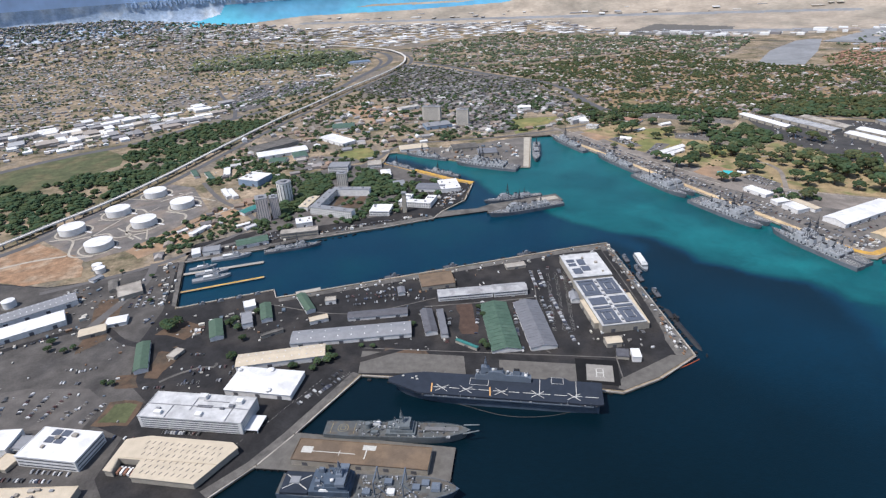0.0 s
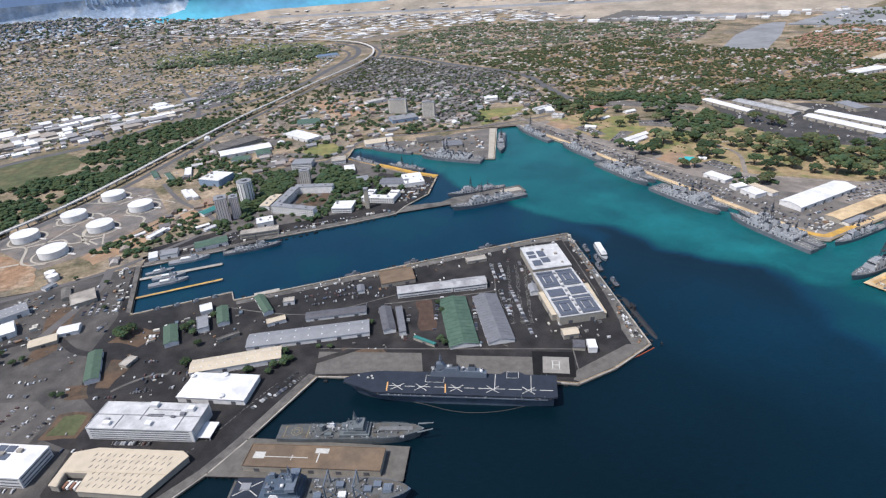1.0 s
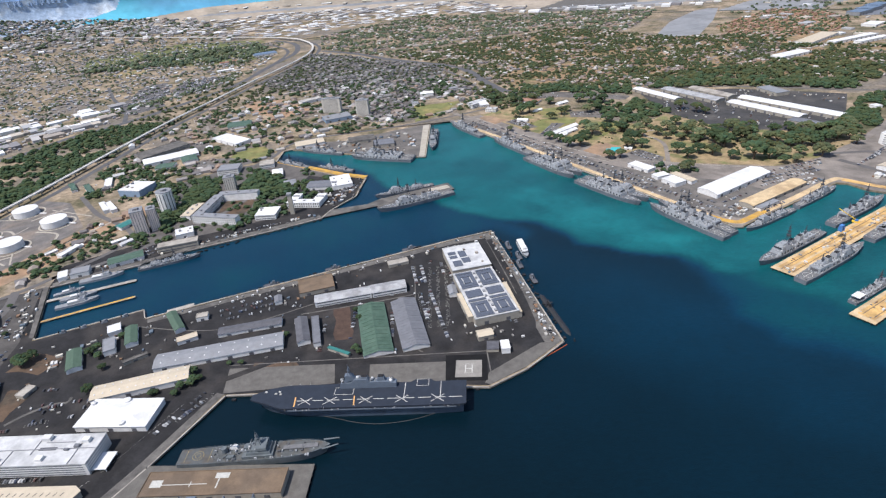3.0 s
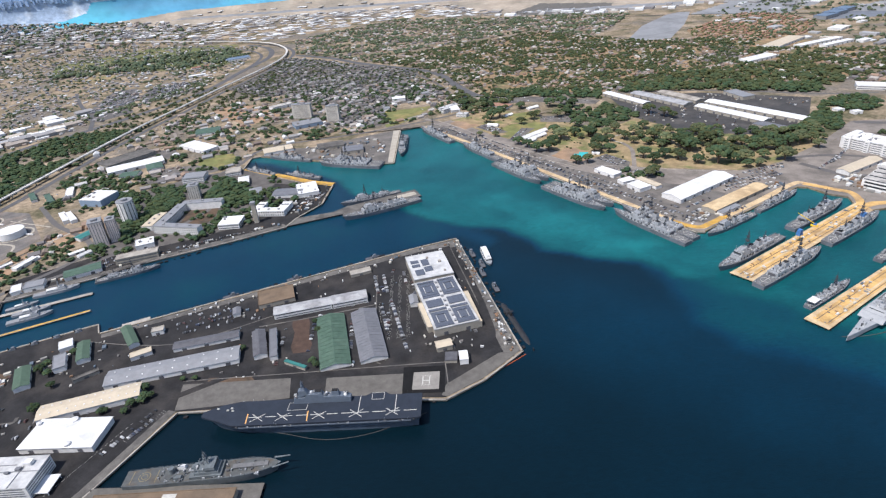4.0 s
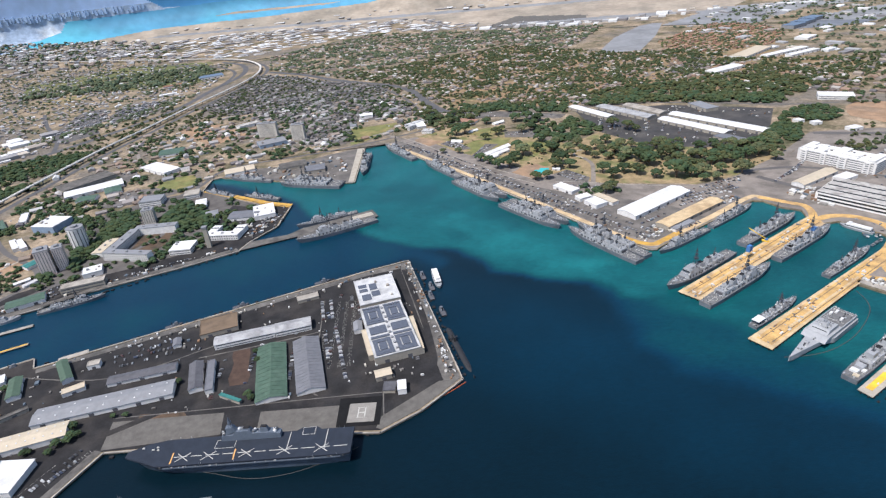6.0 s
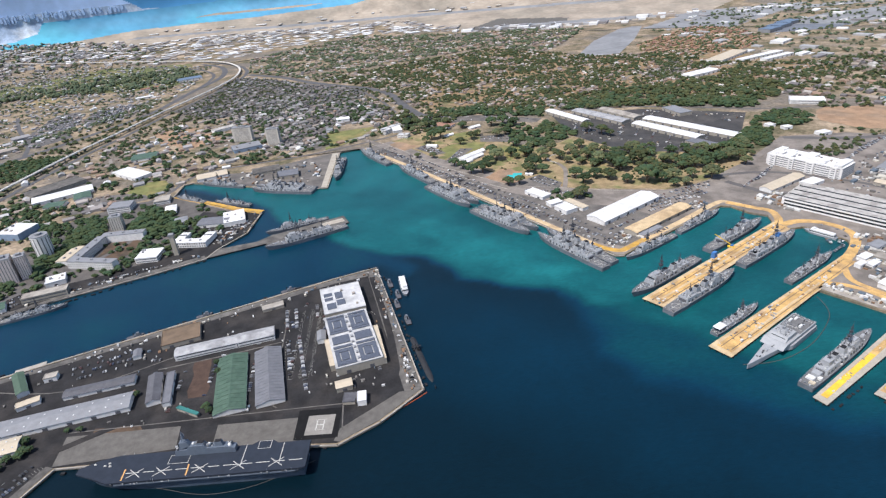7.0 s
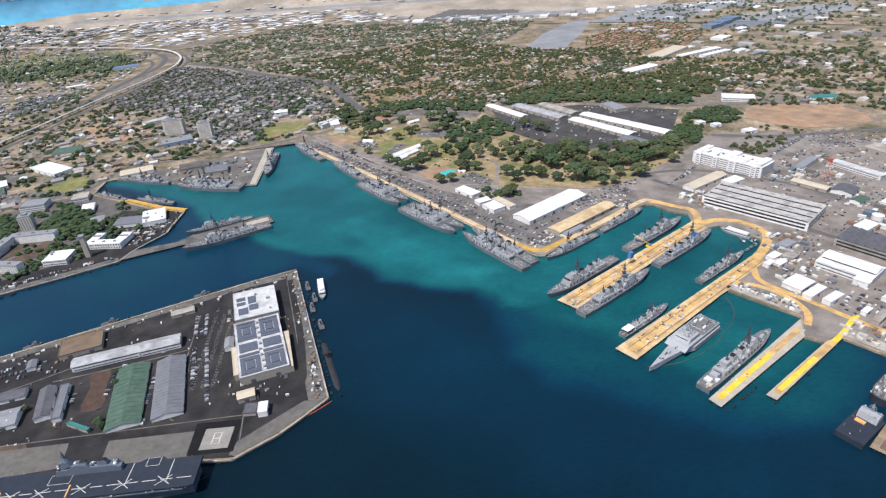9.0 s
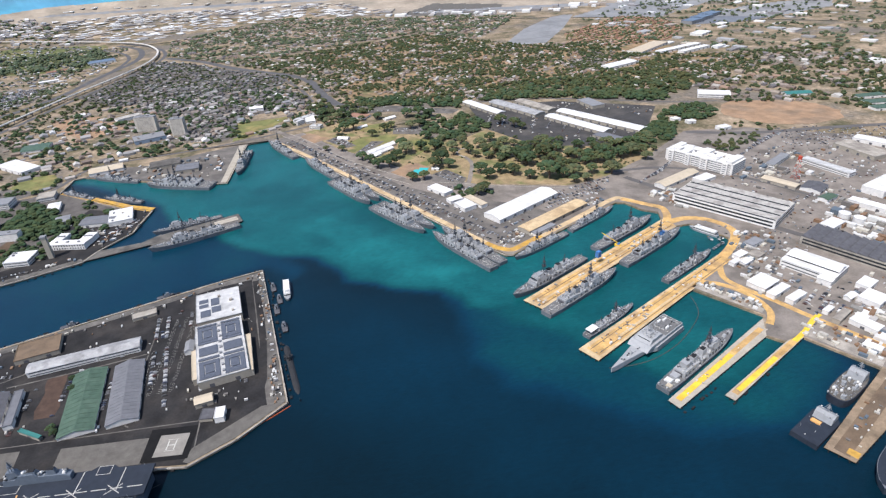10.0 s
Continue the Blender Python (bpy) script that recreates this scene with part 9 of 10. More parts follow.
spots += fill(WEST, 4600, 7, 15, 0.42, 46, angle=30, gap=3, flat=0.8) + fill(FARWEST, 3200, 12, 34, 0.4, 47, angle=10, gap=3, flat=0.8)
scatter_mesh("suburb_houses", [HOUSE], spots, island_palette("suburb_paint", [(0.30, 0.29, 0.285, 1), (0.24, 0.235, 0.23, 1), (0.40, 0.395, 0.385, 1), (0.18, 0.172, 0.165, 1), (0.33, 0.30, 0.27, 1), (0.27, 0.245, 0.23, 1), (0.58, 0.58, 0.57, 1), (0.21, 0.19, 0.18, 1), (0.26, 0.21, 0.175, 1), (0.22, 0.22, 0.23, 1)]), "dense grey suburb houses", "houses", 7)
spots = fill([(-1500, 1500), (-1150, 1560), (-940, 1760), (-840, 1920), (-900, 2120), (-1250, 1960), (-1600, 1760)], 150, 24, 62, 0.16, 51, angle=38, gap=3, squash=(0.4, 0.8))
spots += fill(FARIND, 1000, 20, 75, 0.05, 52, angle=25, gap=3, squash=(0.3, 0.7)) + fill(FAREAST, 120, 25, 65, 0.12, 53, angle=24, gap=3, squash=(0.3, 0.7))
spots += fill([(-1500, 5500), (700, 5000), (2700, 4500), (3000, 5000), (700, 5600), (-1400, 5900)], 40, 30, 90, 0.06, 57, angle=-15, gap=0, squash=(0.3, 0.6)) + fill([(700, 3700), (1400, 3250), (2300, 3300), (2400, 3500), (1500, 3450), (900, 3900)], 70, 25, 70, 0.16, 58, angle=-30, gap=0, squash=(0.4, 0.8))
spots += fill([(950, 420), (1010, 560), (920, 480), (900, 420)], 12, 8, 14, 0.35, 55, angle=26, gap=1)
scatter_mesh("town_halls", [BLOCK], spots, M_SHEDS, "white and grey flat roofs of the industrial town", "buildings", 8)
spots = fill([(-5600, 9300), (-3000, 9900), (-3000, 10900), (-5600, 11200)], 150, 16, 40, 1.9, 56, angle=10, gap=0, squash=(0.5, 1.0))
# The towers' blue is painted haze, not the colour of their walls.
scatter_mesh("skyline", [BLOCK], spots, mat("hazed_tower_paint", (0.36, 0.48, 0.66, 1), 0.8), "far city towers tinted for blue haze", "buildings", 9)

bm = bmesh.new()
slab(bm, [(1158, 2425), (1391, 2790), (1650, 3072), (1825, 3145), (1573, 2727), (1350, 2408)], Z0 + 0.4, 0.3)
tagged(part("apron", bm, M_RUNWAY), "grey paved taxiway apron", "apron", kind="structure")

# residential streets
rnd = random.Random(17)
bm = bmesh.new()
for poly, ang, step, n in ((HICKAM, 24, 75, 60), (CENTRE, -30, 60, 30), (WEST, 30, 90, 90), (FARMID, 10, 110, 40), (N_MID, 20, 90, 24)):
    xs, ys = [p[0] for p in poly], [p[1] for p in poly]
    for i in range(n):
        x, y = rnd.uniform(min(xs), max(xs)), rnd.uniform(min(ys), max(ys))
        if not inside((x, y), poly):
            continue
        a = radians(ang + rnd.choice((0, 0, 90)) + rnd.uniform(-12, 12))
        bend = rnd.uniform(-0.25, 0.25)
        pts = []
        for k in range(rnd.randrange(3, 7)):
            if inside((x, y), poly):
                pts.append((x, y))
            x, y = x + math.cos(a) * step, y + math.sin(a) * step
            a += bend
        if len(pts) >= 3:
            ribbon(bm, pts, 9, Z0 + 0.3 + i * 0.004)
tagged(part("streets", bm, M_ASPHALT2), "pale streets winding between the houses", "road", kind="stuff")


def airliner(x, y, a):
    """A parked transport aircraft."""
    fx, fy, fz = far(x, y)
    t = thing("aircraft", pose(fx, fy, fz + 4, 0, 0, a), "white transport aircraft parked on the pale apron", "aircraft", "parked aircraft")
    bm = bmesh.new()
    tube(bm, (-22, 0, 0), (20, 0, 0), 2.6, 2.6, 10)
    tube(bm, (20, 0, 0), (26, 0, -0.3), 2.6, 0.5, 10)
    tube(bm, (-22, 0, 0), (-32, 0, 1.4), 2.6, 0.5, 10)
    part("fuselage", bm, M_SHIPWHITE, t)
    for s in (-1, 1):
        bm = bmesh.new()
        slab(bm, [(6, 0), (-4, s * 26), (-8, s * 26), (-6, 0)], 0.8, 0.6)
        part("wing", bm, M_PALESHIP, t)
        bm = bmesh.new()
        slab(bm, [(-26, 0), (-31, s * 9), (-34, s * 9), (-32, 0)], 1.6, 0.4)
        part("tailplane", bm, M_PALESHIP, t)
    bm = bmesh.new()
    box(bm, -29, 0, 1.5, 6, 0.5, 9, taper=0.8, tx=0.6)
    part("fin", bm, M_PALESHIP, t)


for x, y, a in ((1040, 3650, 60), (1190, 3690, 75), (1320, 3600, 50), (1460, 3540, 80)):
    airliner(x, y, a)

# ---- vehicles and yard clutter ----
CAR = ([(-.5, -.5, .12), (.5, -.5, .12), (.5, .5, .12), (-.5, .5, .12), (-.5, -.5, .55), (.5, -.5, .5), (.5, .5, .5), (-.5, .5, .55), (-.36, -.42, 1), (.16, -.42, 1), (.16, .42, 1), (-.36, .42, 1), (-.46, -.46, .55), (.3, -.46, .52), (.3, .46, .52), (-.46, .46, .55)],
       [(0, 1, 5, 4), (1, 2, 6, 5), (2, 3, 7, 6), (3, 0, 4, 7), (4, 5, 13, 12), (5, 6, 14, 13), (6, 7, 15, 14), (7, 4, 12, 15), (12, 13, 9, 8), (13, 14, 10, 9), (14, 15, 11, 10), (15, 12, 8, 11), (8, 9, 10, 11)])
M_CARS = island_palette("car_paint", [(0.40, 0.40, 0.40, 1), (0.03, 0.03, 0.034, 1), (0.26, 0.27, 0.28, 1), (0.55, 0.55, 0.54, 1), (0.10, 0.105, 0.11, 1), (0.17, 0.175, 0.19, 1), (0.05, 0.06, 0.09, 1), (0.13, 0.13, 0.135, 1), (0.09, 0.05, 0.045, 1), (0.06, 0.06, 0.06, 1)], 0.35)
cars = []
rnd = random.Random(99)


def car_row(x0, y0, x1, y1, full=0.8, pitch=2.9, both=False):
    """Cars parked side by side along a line."""
    L = math.hypot(x1 - x0, y1 - y0)
    a = math.atan2(y1 - y0, x1 - x0)
    n = int(L / pitch)
    for i in range(n):
        for off in ((-2.7, 2.7) if both else (0,)):
            if rnd.random() < full:
                u = (i + 0.5) / n
                x, y = x0 + (x1 - x0) * u - math.sin(a) * off, y0 + (y1 - y0) * u + math.cos(a) * off
                big = rnd.random() < 0.2
                cars.append((x, y, Z0 + 0.36, 5.4 if big else rnd.uniform(4.2, 4.9), 1.95, rnd.uniform(1.9, 2.3) if big else 1.5, a + 1.5708 + rnd.choice((0, 3.1416)) + rnd.uniform(-.05, .05)))


for x0, y0, x1, y1, f in ((62, 761, 66, 711, 0.8), (75, 761, 79, 710, 0.85), (69, 682, 75, 619, 0.75), (83, 690, 97, 577, 0.8), (106, 762, 107, 726, 0.7), (116, 745, 118, 690, 0.5)):
    car_row(x0, y0, x1, y1, f, 2.9)
car_row(122, 745, 118, 690, 0.6)
car_row(92, 775, 88, 760, 0.5)
for k in range(3):
    car_row(-212 + 4 * k, 700 - 12 * k, -140 + 5 * k, 716 - 13 * k, 0.4)
car_row(-20, 660, -26, 585, 0.35, 3.4)
car_row(-58, 655, -62, 580, 0.3, 3.6)
car_row(30, 690, 28, 570, 0.3, 3.6)
car_row(78, 660, 74, 580, 0.45, 3.2)
car_row(176, 700, 186, 590, 0.4, 3.4)
car_row(203, 820, 222, 560, 0.28, 4.0)
for x0, y0, x1, y1 in ((-529, 524, -500, 521), (-519, 542, -496, 551), (-378, 515, -353, 518), (-421, 510, -389, 510), (-360, 438, -317, 434), (-525, 464, -525, 506), (-508, 459, -501, 504), (-484, 460, -471, 489), (-459, 454, -448, 488), (-207, 491, -186, 517), (-540, 470, -548, 510),
                       (-487, 643, -481, 669), (-490, 657, -467, 642), (-625, 601, -608, 615), (-391, 573, -369, 571), (-468, 389, -426, 384), (-405, 615, -394, 633), (-519, 611, -501, 613), (-378, 538, -350, 543), (-560, 462, -575, 500), (-590, 455, -605, 495)):
    car_row(x0, y0, x1, y1, 0.62, 3.0)
for x0, y0, x1, y1 in ((-205, 697, -181, 721), (-182, 691, -144, 724), (65, 755, 75, 712), (-14, 676, -7, 591), (40, 679, 40, 587), (-113, 692, -89, 686)):
    car_row(x0, y0, x1, y1, 0.4, 3.2)
for k in range(3):
    car_row(-530 + 10 * k, 690, -545 + 10 * k, 750, 0.5, 3.2)
for k in range(3):
    car_row(-380 + 2 * k, 520 + 13 * k, -250, 520 + 12 * k, 0.25, 3.2)
car_row(-225, 475, -185, 535, 0.5, 3.0)
car_row(-500, 380, -440, 376, 0.6, 3.0)
car_row(-410, 432, -330, 425, 0.6, 3.0)
car_row(-300, 935, -170, 975, 0.4, 3.0)
for k in range(3):
    car_row(-400, 900 + 14 * k, -330, 930 + 12 * k, 0.45, 3.0)
for k in range(4):
    car_row(-90 + 12 * k, 1040 + 8 * k, -50 + 8 * k, 1130, 0.4, 3.2)
for k in range(7):
    car_row(-905 + 20 * k, 2230 - 8 * k, -890 + 18 * k, 2440 - 20 * k, 0.8, 3.4)
for k in range(5):
    car_row(-765 + 26 * k, 2300 - 12 * k, -750 + 22 * k, 2430 - 6 * k, 0.8, 3.4)
for k in range(5):
    car_row(-160 + 24 * k, 1130 - 14 * k, -146 + 22 * k, 1160 - 10 * k, 0.5, 3.0)
for k in range(10):
    car_row(1250 + 18 * k, 1985 + 15 * k, 1280 + 16 * k, 1890 + 15 * k, 0.45, 3.4)
# along the destroyer quay
for off, f in ((22, 0.2), (34, 0.4), (40, 0.4), (56, 0.35)):
    for (x0, y0), (x1, y1) in (((225, 1465), (305, 1308)), ((305, 1308), (430, 1056)), ((430, 1056), (556, 802))):
        car_row(x0 + off * 0.894, y0 + off * 0.448, x1 + off * 0.894, y1 + off * 0.448, f, 3.2)
for k in range(7):
    car_row(580 + 11 * k, 805 + 26 * (k % 4), 640 + 14 * k, 833 + 26 * (k % 4), 0.5, 3.0)
for k in range(5):
    car_row(700 + 6 * k, 905 + 13 * k, 850 + 6 * k, 950 + 11 * k, 0.5, 3.0)
for k in range(6):
    car_row(900 + 16 * k, 940 + 8 * k, 1000 + 12 * k, 1000 + 9 * k, 0.55, 3.0)
for k in range(7):
    car_row(1180 + 18 * k, 1000 + 12 * k, 1290 + 18 * k, 1060 + 8 * k, 0.4, 3.0)
for k in range(9):
    car_row(760 + 30 * k, 1420 - 26 * k, 800 + 30 * k, 1500 - 30 * k, 0.5, 3.0)
for k in range(5):
    car_row(520 + 14 * k, 1080 - 10 * k, 590 + 12 * k, 1050 - 9 * k, 0.5, 3.0)
for x0, y0, x1, y1 in ((350, 1450, 388, 1385), (360, 1458, 398, 1390), (370, 1463, 405, 1395), (404, 1318, 452, 1392), (414, 1318, 462, 1388), (550, 1134, 578, 1078), (562, 1140, 588, 1084), (574, 1146, 598, 1092), (520, 1455, 600, 1430), (525, 1470, 610, 1444), (410, 1745, 540, 1690), (420, 1690, 540, 1650), (580, 1670, 700, 1580)):
    car_row(x0, y0, x1, y1, 0.6, 3.0)
for k in range(26):
    a0, a1 = rnd.choice((((960, 700), (860, 560)), ((1000, 640), (900, 470)), ((950, 560), (870, 470)), ((1150, 780), (1060, 640)), ((1000, 900), (900, 860)), ((1200, 900), (1150, 760))))
    x, y = rnd.uniform(a0[0], a1[0]), rnd.uniform(a0[1], a1[1])
    car_row(x, y, x + 30, y + 15, 0.6, 3.0)
for k in range(7):
    car_row(-1000 + 18 * k, 2010 + 20 * k, -860 + 14 * k, 2130 + 18 * k, 0.85, 3.2, both=True)
for k in range(6):
    car_row(-760 + 16 * k, 2330 - 4 * k, -690 + 16 * k, 2500 - 4 * k, 0.85, 3.2, both=True)
for k in range(5):
    car_row(-100 + 12 * k, 1600 + 16 * k, 80 + 4 * k, 1560 + 20 * k, 0.5, 3.2)
for poly, k in ((HICKAM, 500), (CENTRE, 260), (N_MID, 300), (WEST, 700), (FARMID, 300), ([(900, 720), (1000, 900), (1200, 1000), (1350, 1050), (1500, 900), (1300, 500), (1000, 350), (900, 420), (870, 560)], 500), ([(1340, 1010), (1560, 980), (1660, 1060), (1480, 1110), (1360, 1130)], 220)):
    for x, y, z, _, _, _, a in fill(poly, k, 4, 5, 1, 81, gap=1, angle=26):
        cars.append((x, y, Z0 + 0.36, 4.6, 1.95, 1.6, a))
scatter_mesh("parked_cars", [CAR], cars, M_CARS, "many parked cars in white, grey and dark paint", "cars", 12)

# crates, containers, vans and tents on the quays
M_CRATES = island_palette("crate_paint", [(0.55, 0.54, 0.52, 1), (0.40, 0.38, 0.34, 1), (0.22, 0.21, 0.19, 1), (0.5, 0.47, 0.40, 1), (0.14, 0.13, 0.12, 1), (0.20, 0.12, 0.07, 1), (0.58, 0.58, 0.56, 1), (0.10, 0.13, 0.16, 1)])
spots = []


def clutter(poly, n, lo, hi, tall, seed, ang, z=0.36):
    rr = random.Random(seed)
    xs, ys = [p[0] for p in poly], [p[1] for p in poly]
    k = tries = 0
    while k < n and tries < n * 12:
        tries += 1
        x, y = rr.uniform(min(xs), max(xs)), rr.uniform(min(ys), max(ys))
        if inside((x, y), poly) and all(math.hypot(x - fx, y - fy) > r * 0.8 for fx, fy, r in FOOT):
            s = rr.uniform(lo, hi)
            spots.append((x, y, Z0 + z, s, s * rr.uniform(0.35, 0.7), s * tall * rr.uniform(0.6, 1.2), radians(ang + rr.choice((0, 90)) + rr.uniform(-4, 4))))
            k += 1


clutter(strip((566, 634), (862, 782), 20), 60, 1.5, 5, 0.4, 1, 26)
clutter(strip((592, 520), (870, 656), 17), 55, 1.5, 5, 0.4, 2, 26)
clutter(strip((640, 420), (812, 497), 9), 12, 1, 2.5, 0.5, 3, 26)
clutter(strip((762, 325), (880, 378), 18), 28, 1.5, 5, 0.4, 4, 26)
clutter([(795, 610), (838, 530), (850, 540), (812, 605)], 50, 2, 8, 0.45, 5, 26)
clutter([(850, 480), (890, 405), (930, 420), (890, 500)], 60, 2, 9, 0.4, 6, 26)
clutter([(860, 560), (960, 620), (1000, 700), (960, 730), (930, 700), (880, 640)], 70, 3, 11, 0.4, 7, 26)
clutter([(900, 480), (1000, 540), (1040, 440), (960, 380)], 90, 3, 14, 0.4, 8, 26)
clutter([(930, 800), (900, 900), (980, 920), (1060, 880), (1010, 840)], 60, 3, 12, 0.4, 9, 30)
clutter([(1080, 700), (1200, 760), (1260, 640), (1120, 600)], 90, 4, 18, 0.4, 10, 26)
clutter([(250, 1430), (310, 1330), (560, 815), (575, 830), (330, 1330), (268, 1445)], 36, 1.5, 5, 0.5, 11, 116)
clutter([(580, 790), (700, 850), (820, 905), (810, 925), (690, 870), (575, 815)], 70, 2, 7, 0.45, 12, 26)
clutter([(183, 840), (-110, 756), (-310, 700), (-306, 690), (-104, 742), (190, 822)], 60, 1.5, 5, 0.5, 13, 16)
clutter([(200, 840), (229, 548), (215, 546), (190, 835)], 80, 1.5, 5, 0.5, 14, 96)
clutter([(118, 560), (190, 560), (185, 600), (120, 600)], 14, 1.5, 5, 0.5, 15, 8)
clutter([(-160, 700), (20, 740), (10, 715), (-140, 680)], 12, 2, 6, 0.4, 16, 12)
clutter([(-500, 690), (-470, 690), (-515, 830), (-540, 825)], 40, 2, 7, 0.45, 17, 110)
clutter([(-620, 640), (-540, 690), (-580, 790), (-660, 740)], 36, 2, 7, 0.35, 18, 62)
clutter([(-420, 640), (-300, 690), (-290, 660), (-400, 610)], 40, 2, 8, 0.4, 19, 18)
clutter([(-500, 845), (-100, 985), (-110, 1000), (-500, 865)], 60, 2, 7, 0.45, 20, 18)
clutter([(-190, 1408), (100, 1270), (120, 1400), (60, 1450), (-150, 1430)], 70, 3, 12, 0.4, 21, -26)
clutter([(-80, 1015), (-30, 1070), (-20, 1150), (-80, 1180), (-120, 1080)], 50, 2, 8, 0.4, 22, -10)
clutter([(-480, 370), (-560, 340), (-520, 300), (-400, 340)], 40, 2, 9, 0.4, 23, -8)
clutter([(-700, 560), (-560, 620), (-600, 700), (-720, 640)], 40, 2, 9, 0.4, 24, 35)
clutter([(1110, 900), (1200, 980), (1320, 980), (1260, 860)], 50, 4, 16, 0.35, 25, 26)
clutter([(-700, 420), (-300, 470), (-170, 560), (190, 560), (190, 800), (-300, 690), (-460, 680), (-540, 800), (-700, 700)], 150, 1.2, 4.5, 0.5, 31, 12)
clutter([(590, 830), (720, 890), (850, 940), (905, 985), (780, 965), (640, 965), (560, 1000), (470, 1100), (400, 1250), (330, 1400), (290, 1400), (400, 1150), (520, 900)], 40, 1.5, 6, 0.45, 32, 26)
clutter([(900, 720), (1000, 900), (1200, 1000), (1350, 1050), (1500, 900), (1300, 500), (1000, 350), (900, 420), (870, 560)], 420, 1.5, 8, 0.4, 33, 26)
clutter([(760, 1400), (830, 1240), (980, 1170), (1130, 1270), (1230, 1390), (1014, 1540), (775, 1590)], 110, 2, 6, 0.4, 34, 28)
scatter_mesh("dock_clutter", [BLOCK], spots, M_CRATES, "crates, containers and skips standing on the quays", "clutter", 13)

# dark fenders, camels and small floats along the quay walls
spots = []
rr = random.Random(77)
for (x0, y0), (x1, y1), step in (((199, 852), (129, 836), 9), ((129, 836), (-110, 767), 9), ((-110, 767), (-317, 708), 9), ((236, 545), (202, 850), 10), ((-382, 871), (-173, 946), 9), ((-173, 946), (-94, 975), 9), ((-162, 521), (133, 484), 14), ((690, 403), (800, 452), 9), ((640, 409), (700, 436), 7), ((-458, 684), (-330, 727), 8)):
    L = math.hypot(x1 - x0, y1 - y0)
    nx, ny = (y1 - y0) / L, -(x1 - x0) / L
    for i in range(int(L / step)):
        if rr.random() < 0.75:
            u, o = (i + rr.random()) / (L / step), rr.uniform(1.5, 5.5)
            side = -1 if x0 == -458 else 1
            spots.append((x0 + (x1 - x0) * u + nx * o * side, y0 + (y1 - y0) * u + ny * o * side, -0.3, rr.uniform(2, 6), rr.uniform(1.5, 3), rr.uniform(1.2, 2.6), math.atan2(y1 - y0, x1 - x0)))
scatter_mesh("quay_fenders", [BLOCK], spots, M_BLACK, "black fenders and floats along the quay walls", "fenders", 14)

# painted bay and lane lines on the dockyard asphalt
bm = bmesh.new()
for x0, y0, x1, y1 in ((-525, 464, -525, 506), (-508, 459, -501, 504), (-484, 460, -471, 489), (-459, 454, -448, 488), (-207, 491, -176, 529), (-378, 515, -353, 518), (-360, 438, -317, 434), (88, 752, 76, 600), (100, 752, 88, 600), (112, 752, 100, 600)):
    L = math.hypot(x1 - x0, y1 - y0)
    a = math.atan2(y1 - y0, x1 - x0)
    for i in range(int(L / 3.0) + 1):
        u = i * 3.0 / L
        box(bm, x0 + (x1 - x0) * u, y0 + (y1 - y0) * u, Z0 + 0.33, 0.16, 5.0, 0.06, math.degrees(a))
for x0, y0, x1, y1 in ((-290, 405, -265, 428), (-262, 432, -205, 520), (70, 560, 66, 690)):
    L = math.hypot(x1 - x0, y1 - y0)
    for i in range(int(L / 6)):
        u = (i + 0.5) * 6 / L
        box(bm, x0 + (x1 - x0) * u, y0 + (y1 - y0) * u, Z0 + 0.36, 3.6, 0.25, 0.06, math.degrees(math.atan2(y1 - y0, x1 - x0)))
tagged(part("bay_lines", bm, M_LINE), "worn white parking bay and lane lines", "marking", kind="stuff")

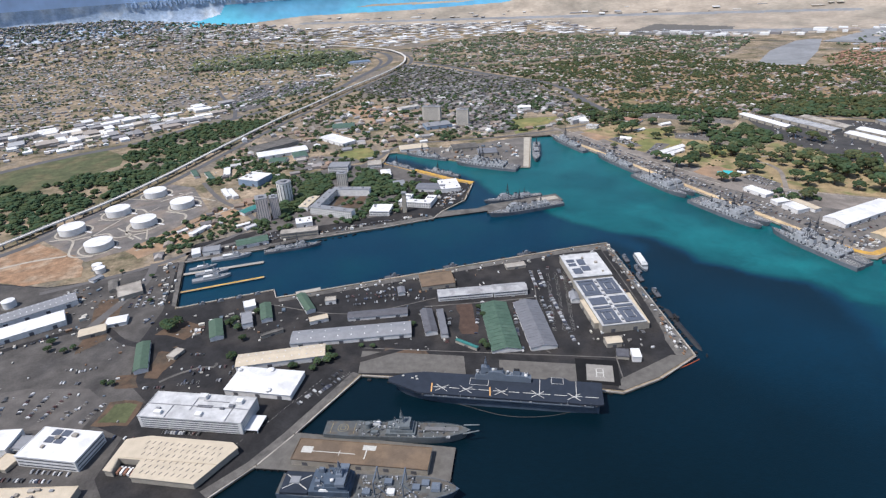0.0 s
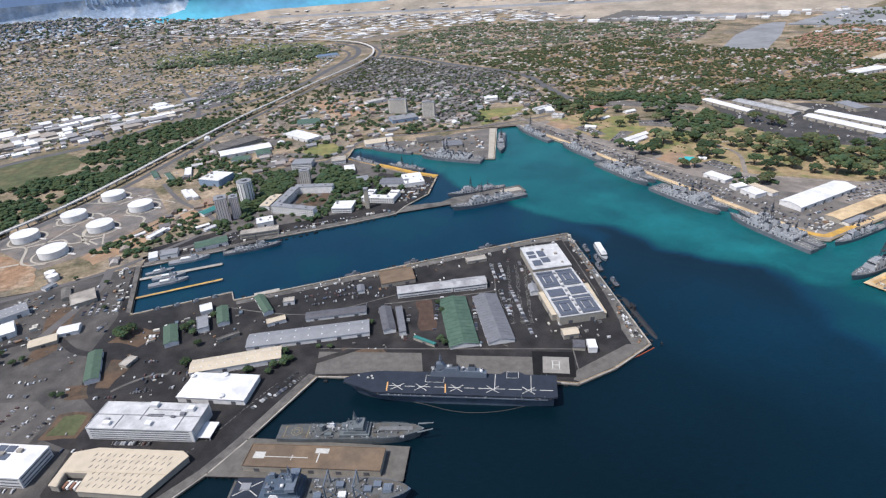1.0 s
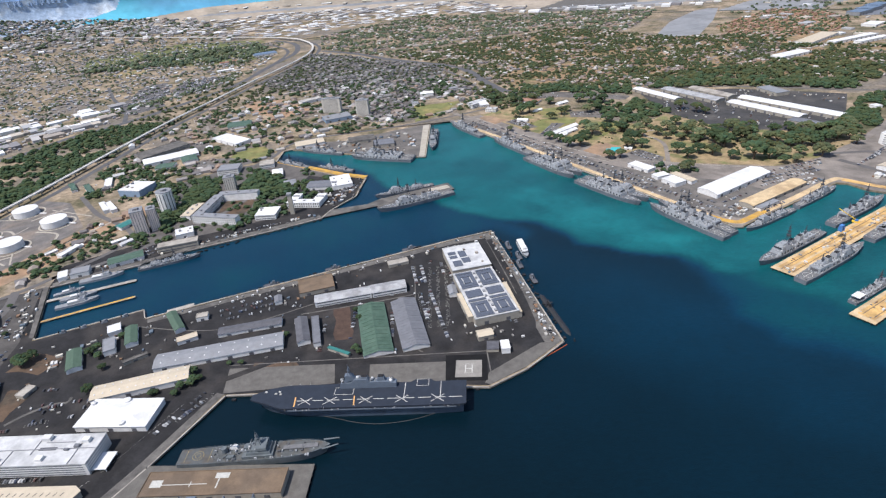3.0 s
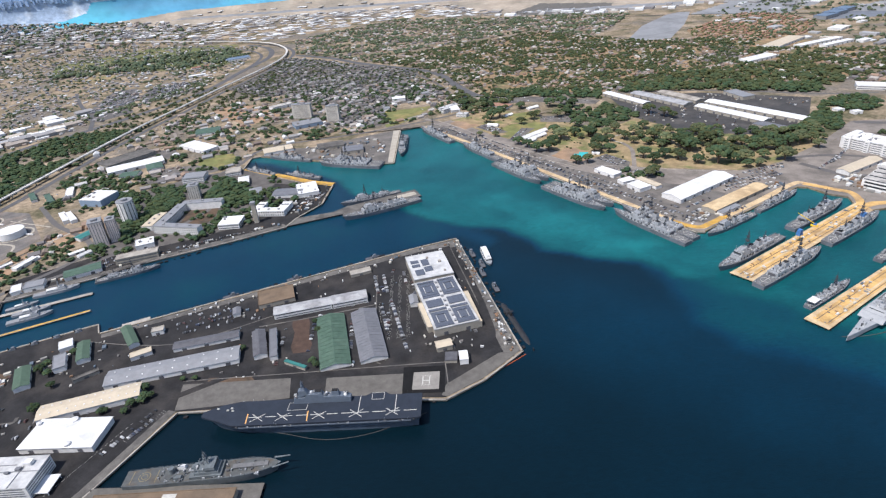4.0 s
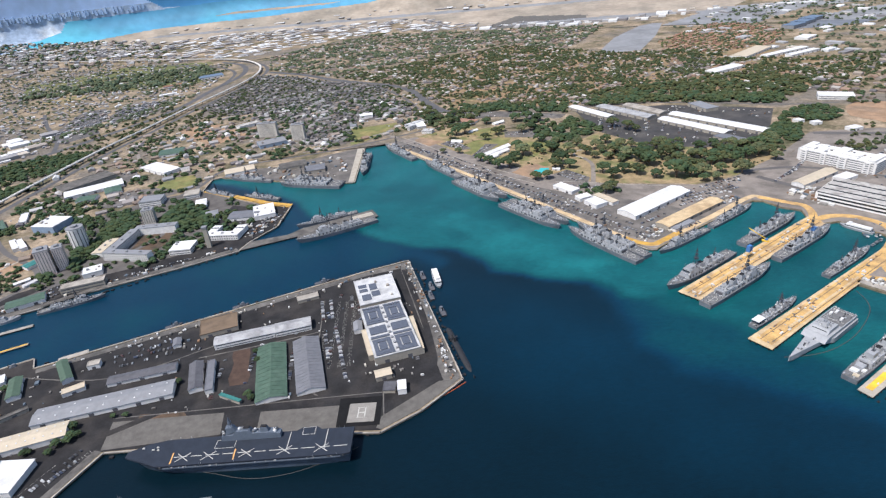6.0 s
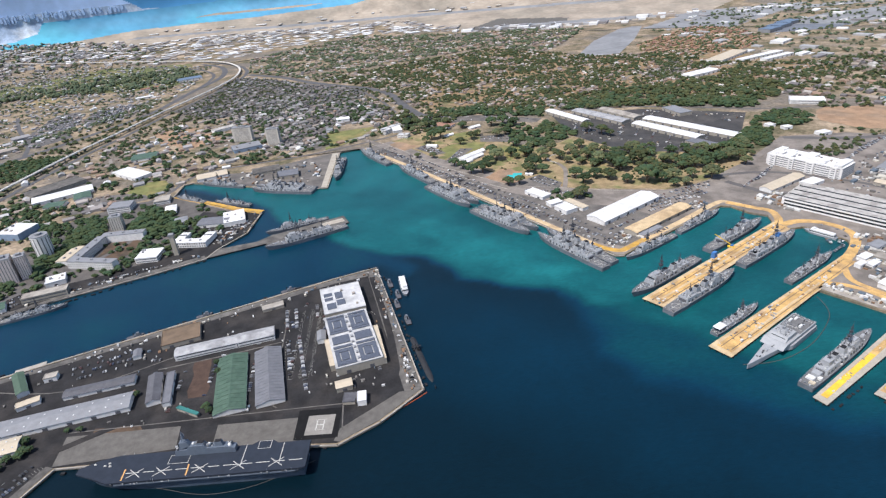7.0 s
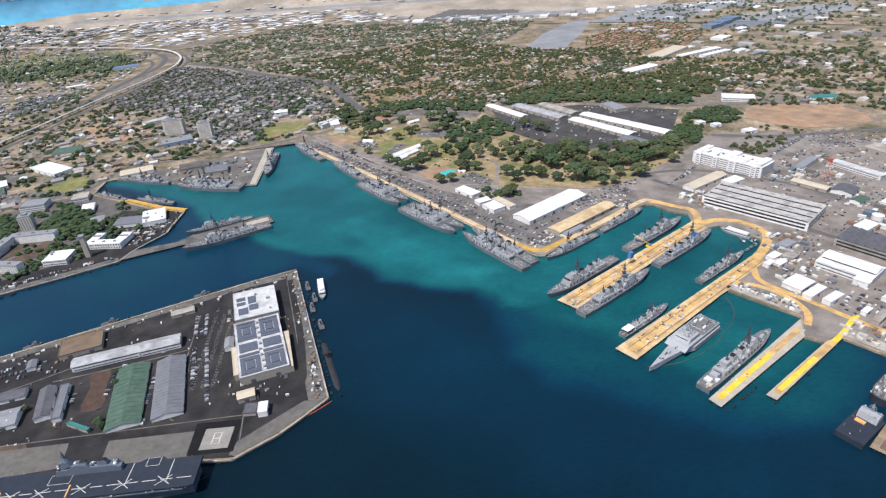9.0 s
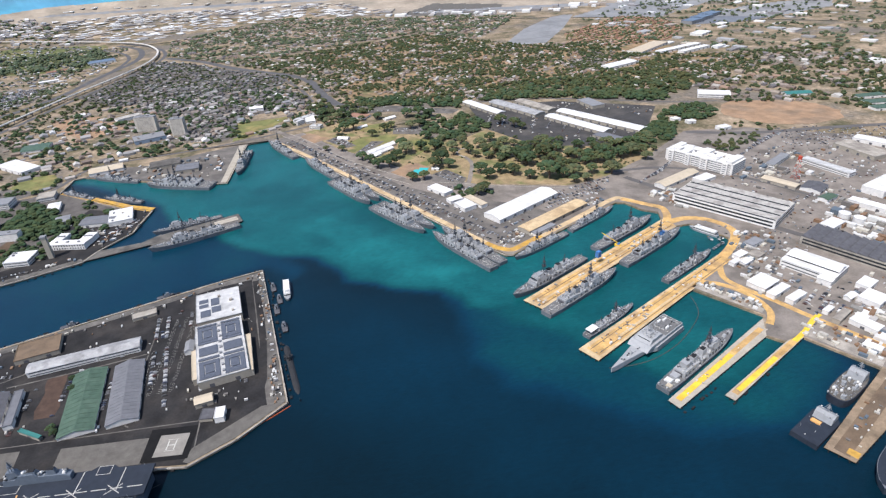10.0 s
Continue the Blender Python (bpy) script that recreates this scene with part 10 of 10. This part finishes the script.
# ---- fit to the camera's view ----
# The plan above is shifted here to fit the camera's view. Powers of x and y in km, shifts in metres.
VIEW_FIT = ((0, 0, -3.79, -0.96), (0, 1, 7.38, 11.91), (0, 2, -3.99, -8.23), (0, 3, 0.46, 0.19), (1, 0, 8.42, 3.59), (1, 1, -18.07, -14.11), (1, 2, 4.33, 0.43), (2, 0, -10.94, -4.13), (2, 1, 2.57, -3.34), (3, 0, -9.14, 0.81))


def fit_view(x, y):
    """Points of the plan shifted to fit the camera's view; x and y are arrays."""
    dx, dy = x - HUB[0], y - HUB[1]
    k = np.minimum(1.0, 3300.0 / np.maximum(np.hypot(dx, dy), 1.0))
    u = np.clip((HUB[0] + dx * k) / 1000, -1.9, 2.3)
    v = np.clip((HUB[1] + dy * k) / 1000, 0.0, 3.3)
    return x + sum(a * u ** i * v ** j for i, j, a, b in VIEW_FIT), y + sum(b * u ** i * v ** j for i, j, a, b in VIEW_FIT)


def fit_points(me):
    co = np.empty(len(me.vertices) * 3)
    me.vertices.foreach_get("co", co)
    co = co.reshape(-1, 3)
    co[:, 0], co[:, 1] = fit_view(co[:, 0], co[:, 1])
    me.vertices.foreach_set("co", co.ravel())
    me.update()


def fit_thing(ob):
    """Moves a thing: by its place where it has one, else point by point."""
    m = ob.matrix_basis.copy()
    if m == Matrix.Identity(4):
        if ob.type == "MESH":
            fit_points(ob.data)
        elif ob.type == "CURVE":
            for p in ob.data.splines[0].points:
                x, y = fit_view(np.array([p.co.x]), np.array([p.co.y]))
                p.co = (x[0], y[0], p.co.z, 1)
        for c in ob.children:
            fit_thing(c)
        return
    x0, y0 = m.translation.x, m.translation.y
    x, y = fit_view(np.array([x0, x0 + 20, x0]), np.array([y0, y0, y0 + 20]))
    turn = math.atan2(y[1] - y[0] - x[2] + x[0], x[1] - x[0] + y[2] - y[0])
    size = math.sqrt(abs((x[1] - x[0]) * (y[2] - y[0]) - (y[1] - y[0]) * (x[2] - x[0]))) / 20
    r = Matrix.Rotation(turn, 4, "Z") @ Matrix.Diagonal((size, size, 1, 1)) @ m
    r.translation = (x[0], y[0], m.translation.z)
    ob.matrix_basis = r


for ob in list(scene.collection.all_objects):
    if ob.parent is None and ob.type in ("MESH", "CURVE", "EMPTY") and ob.name != "water":
        fit_thing(ob)
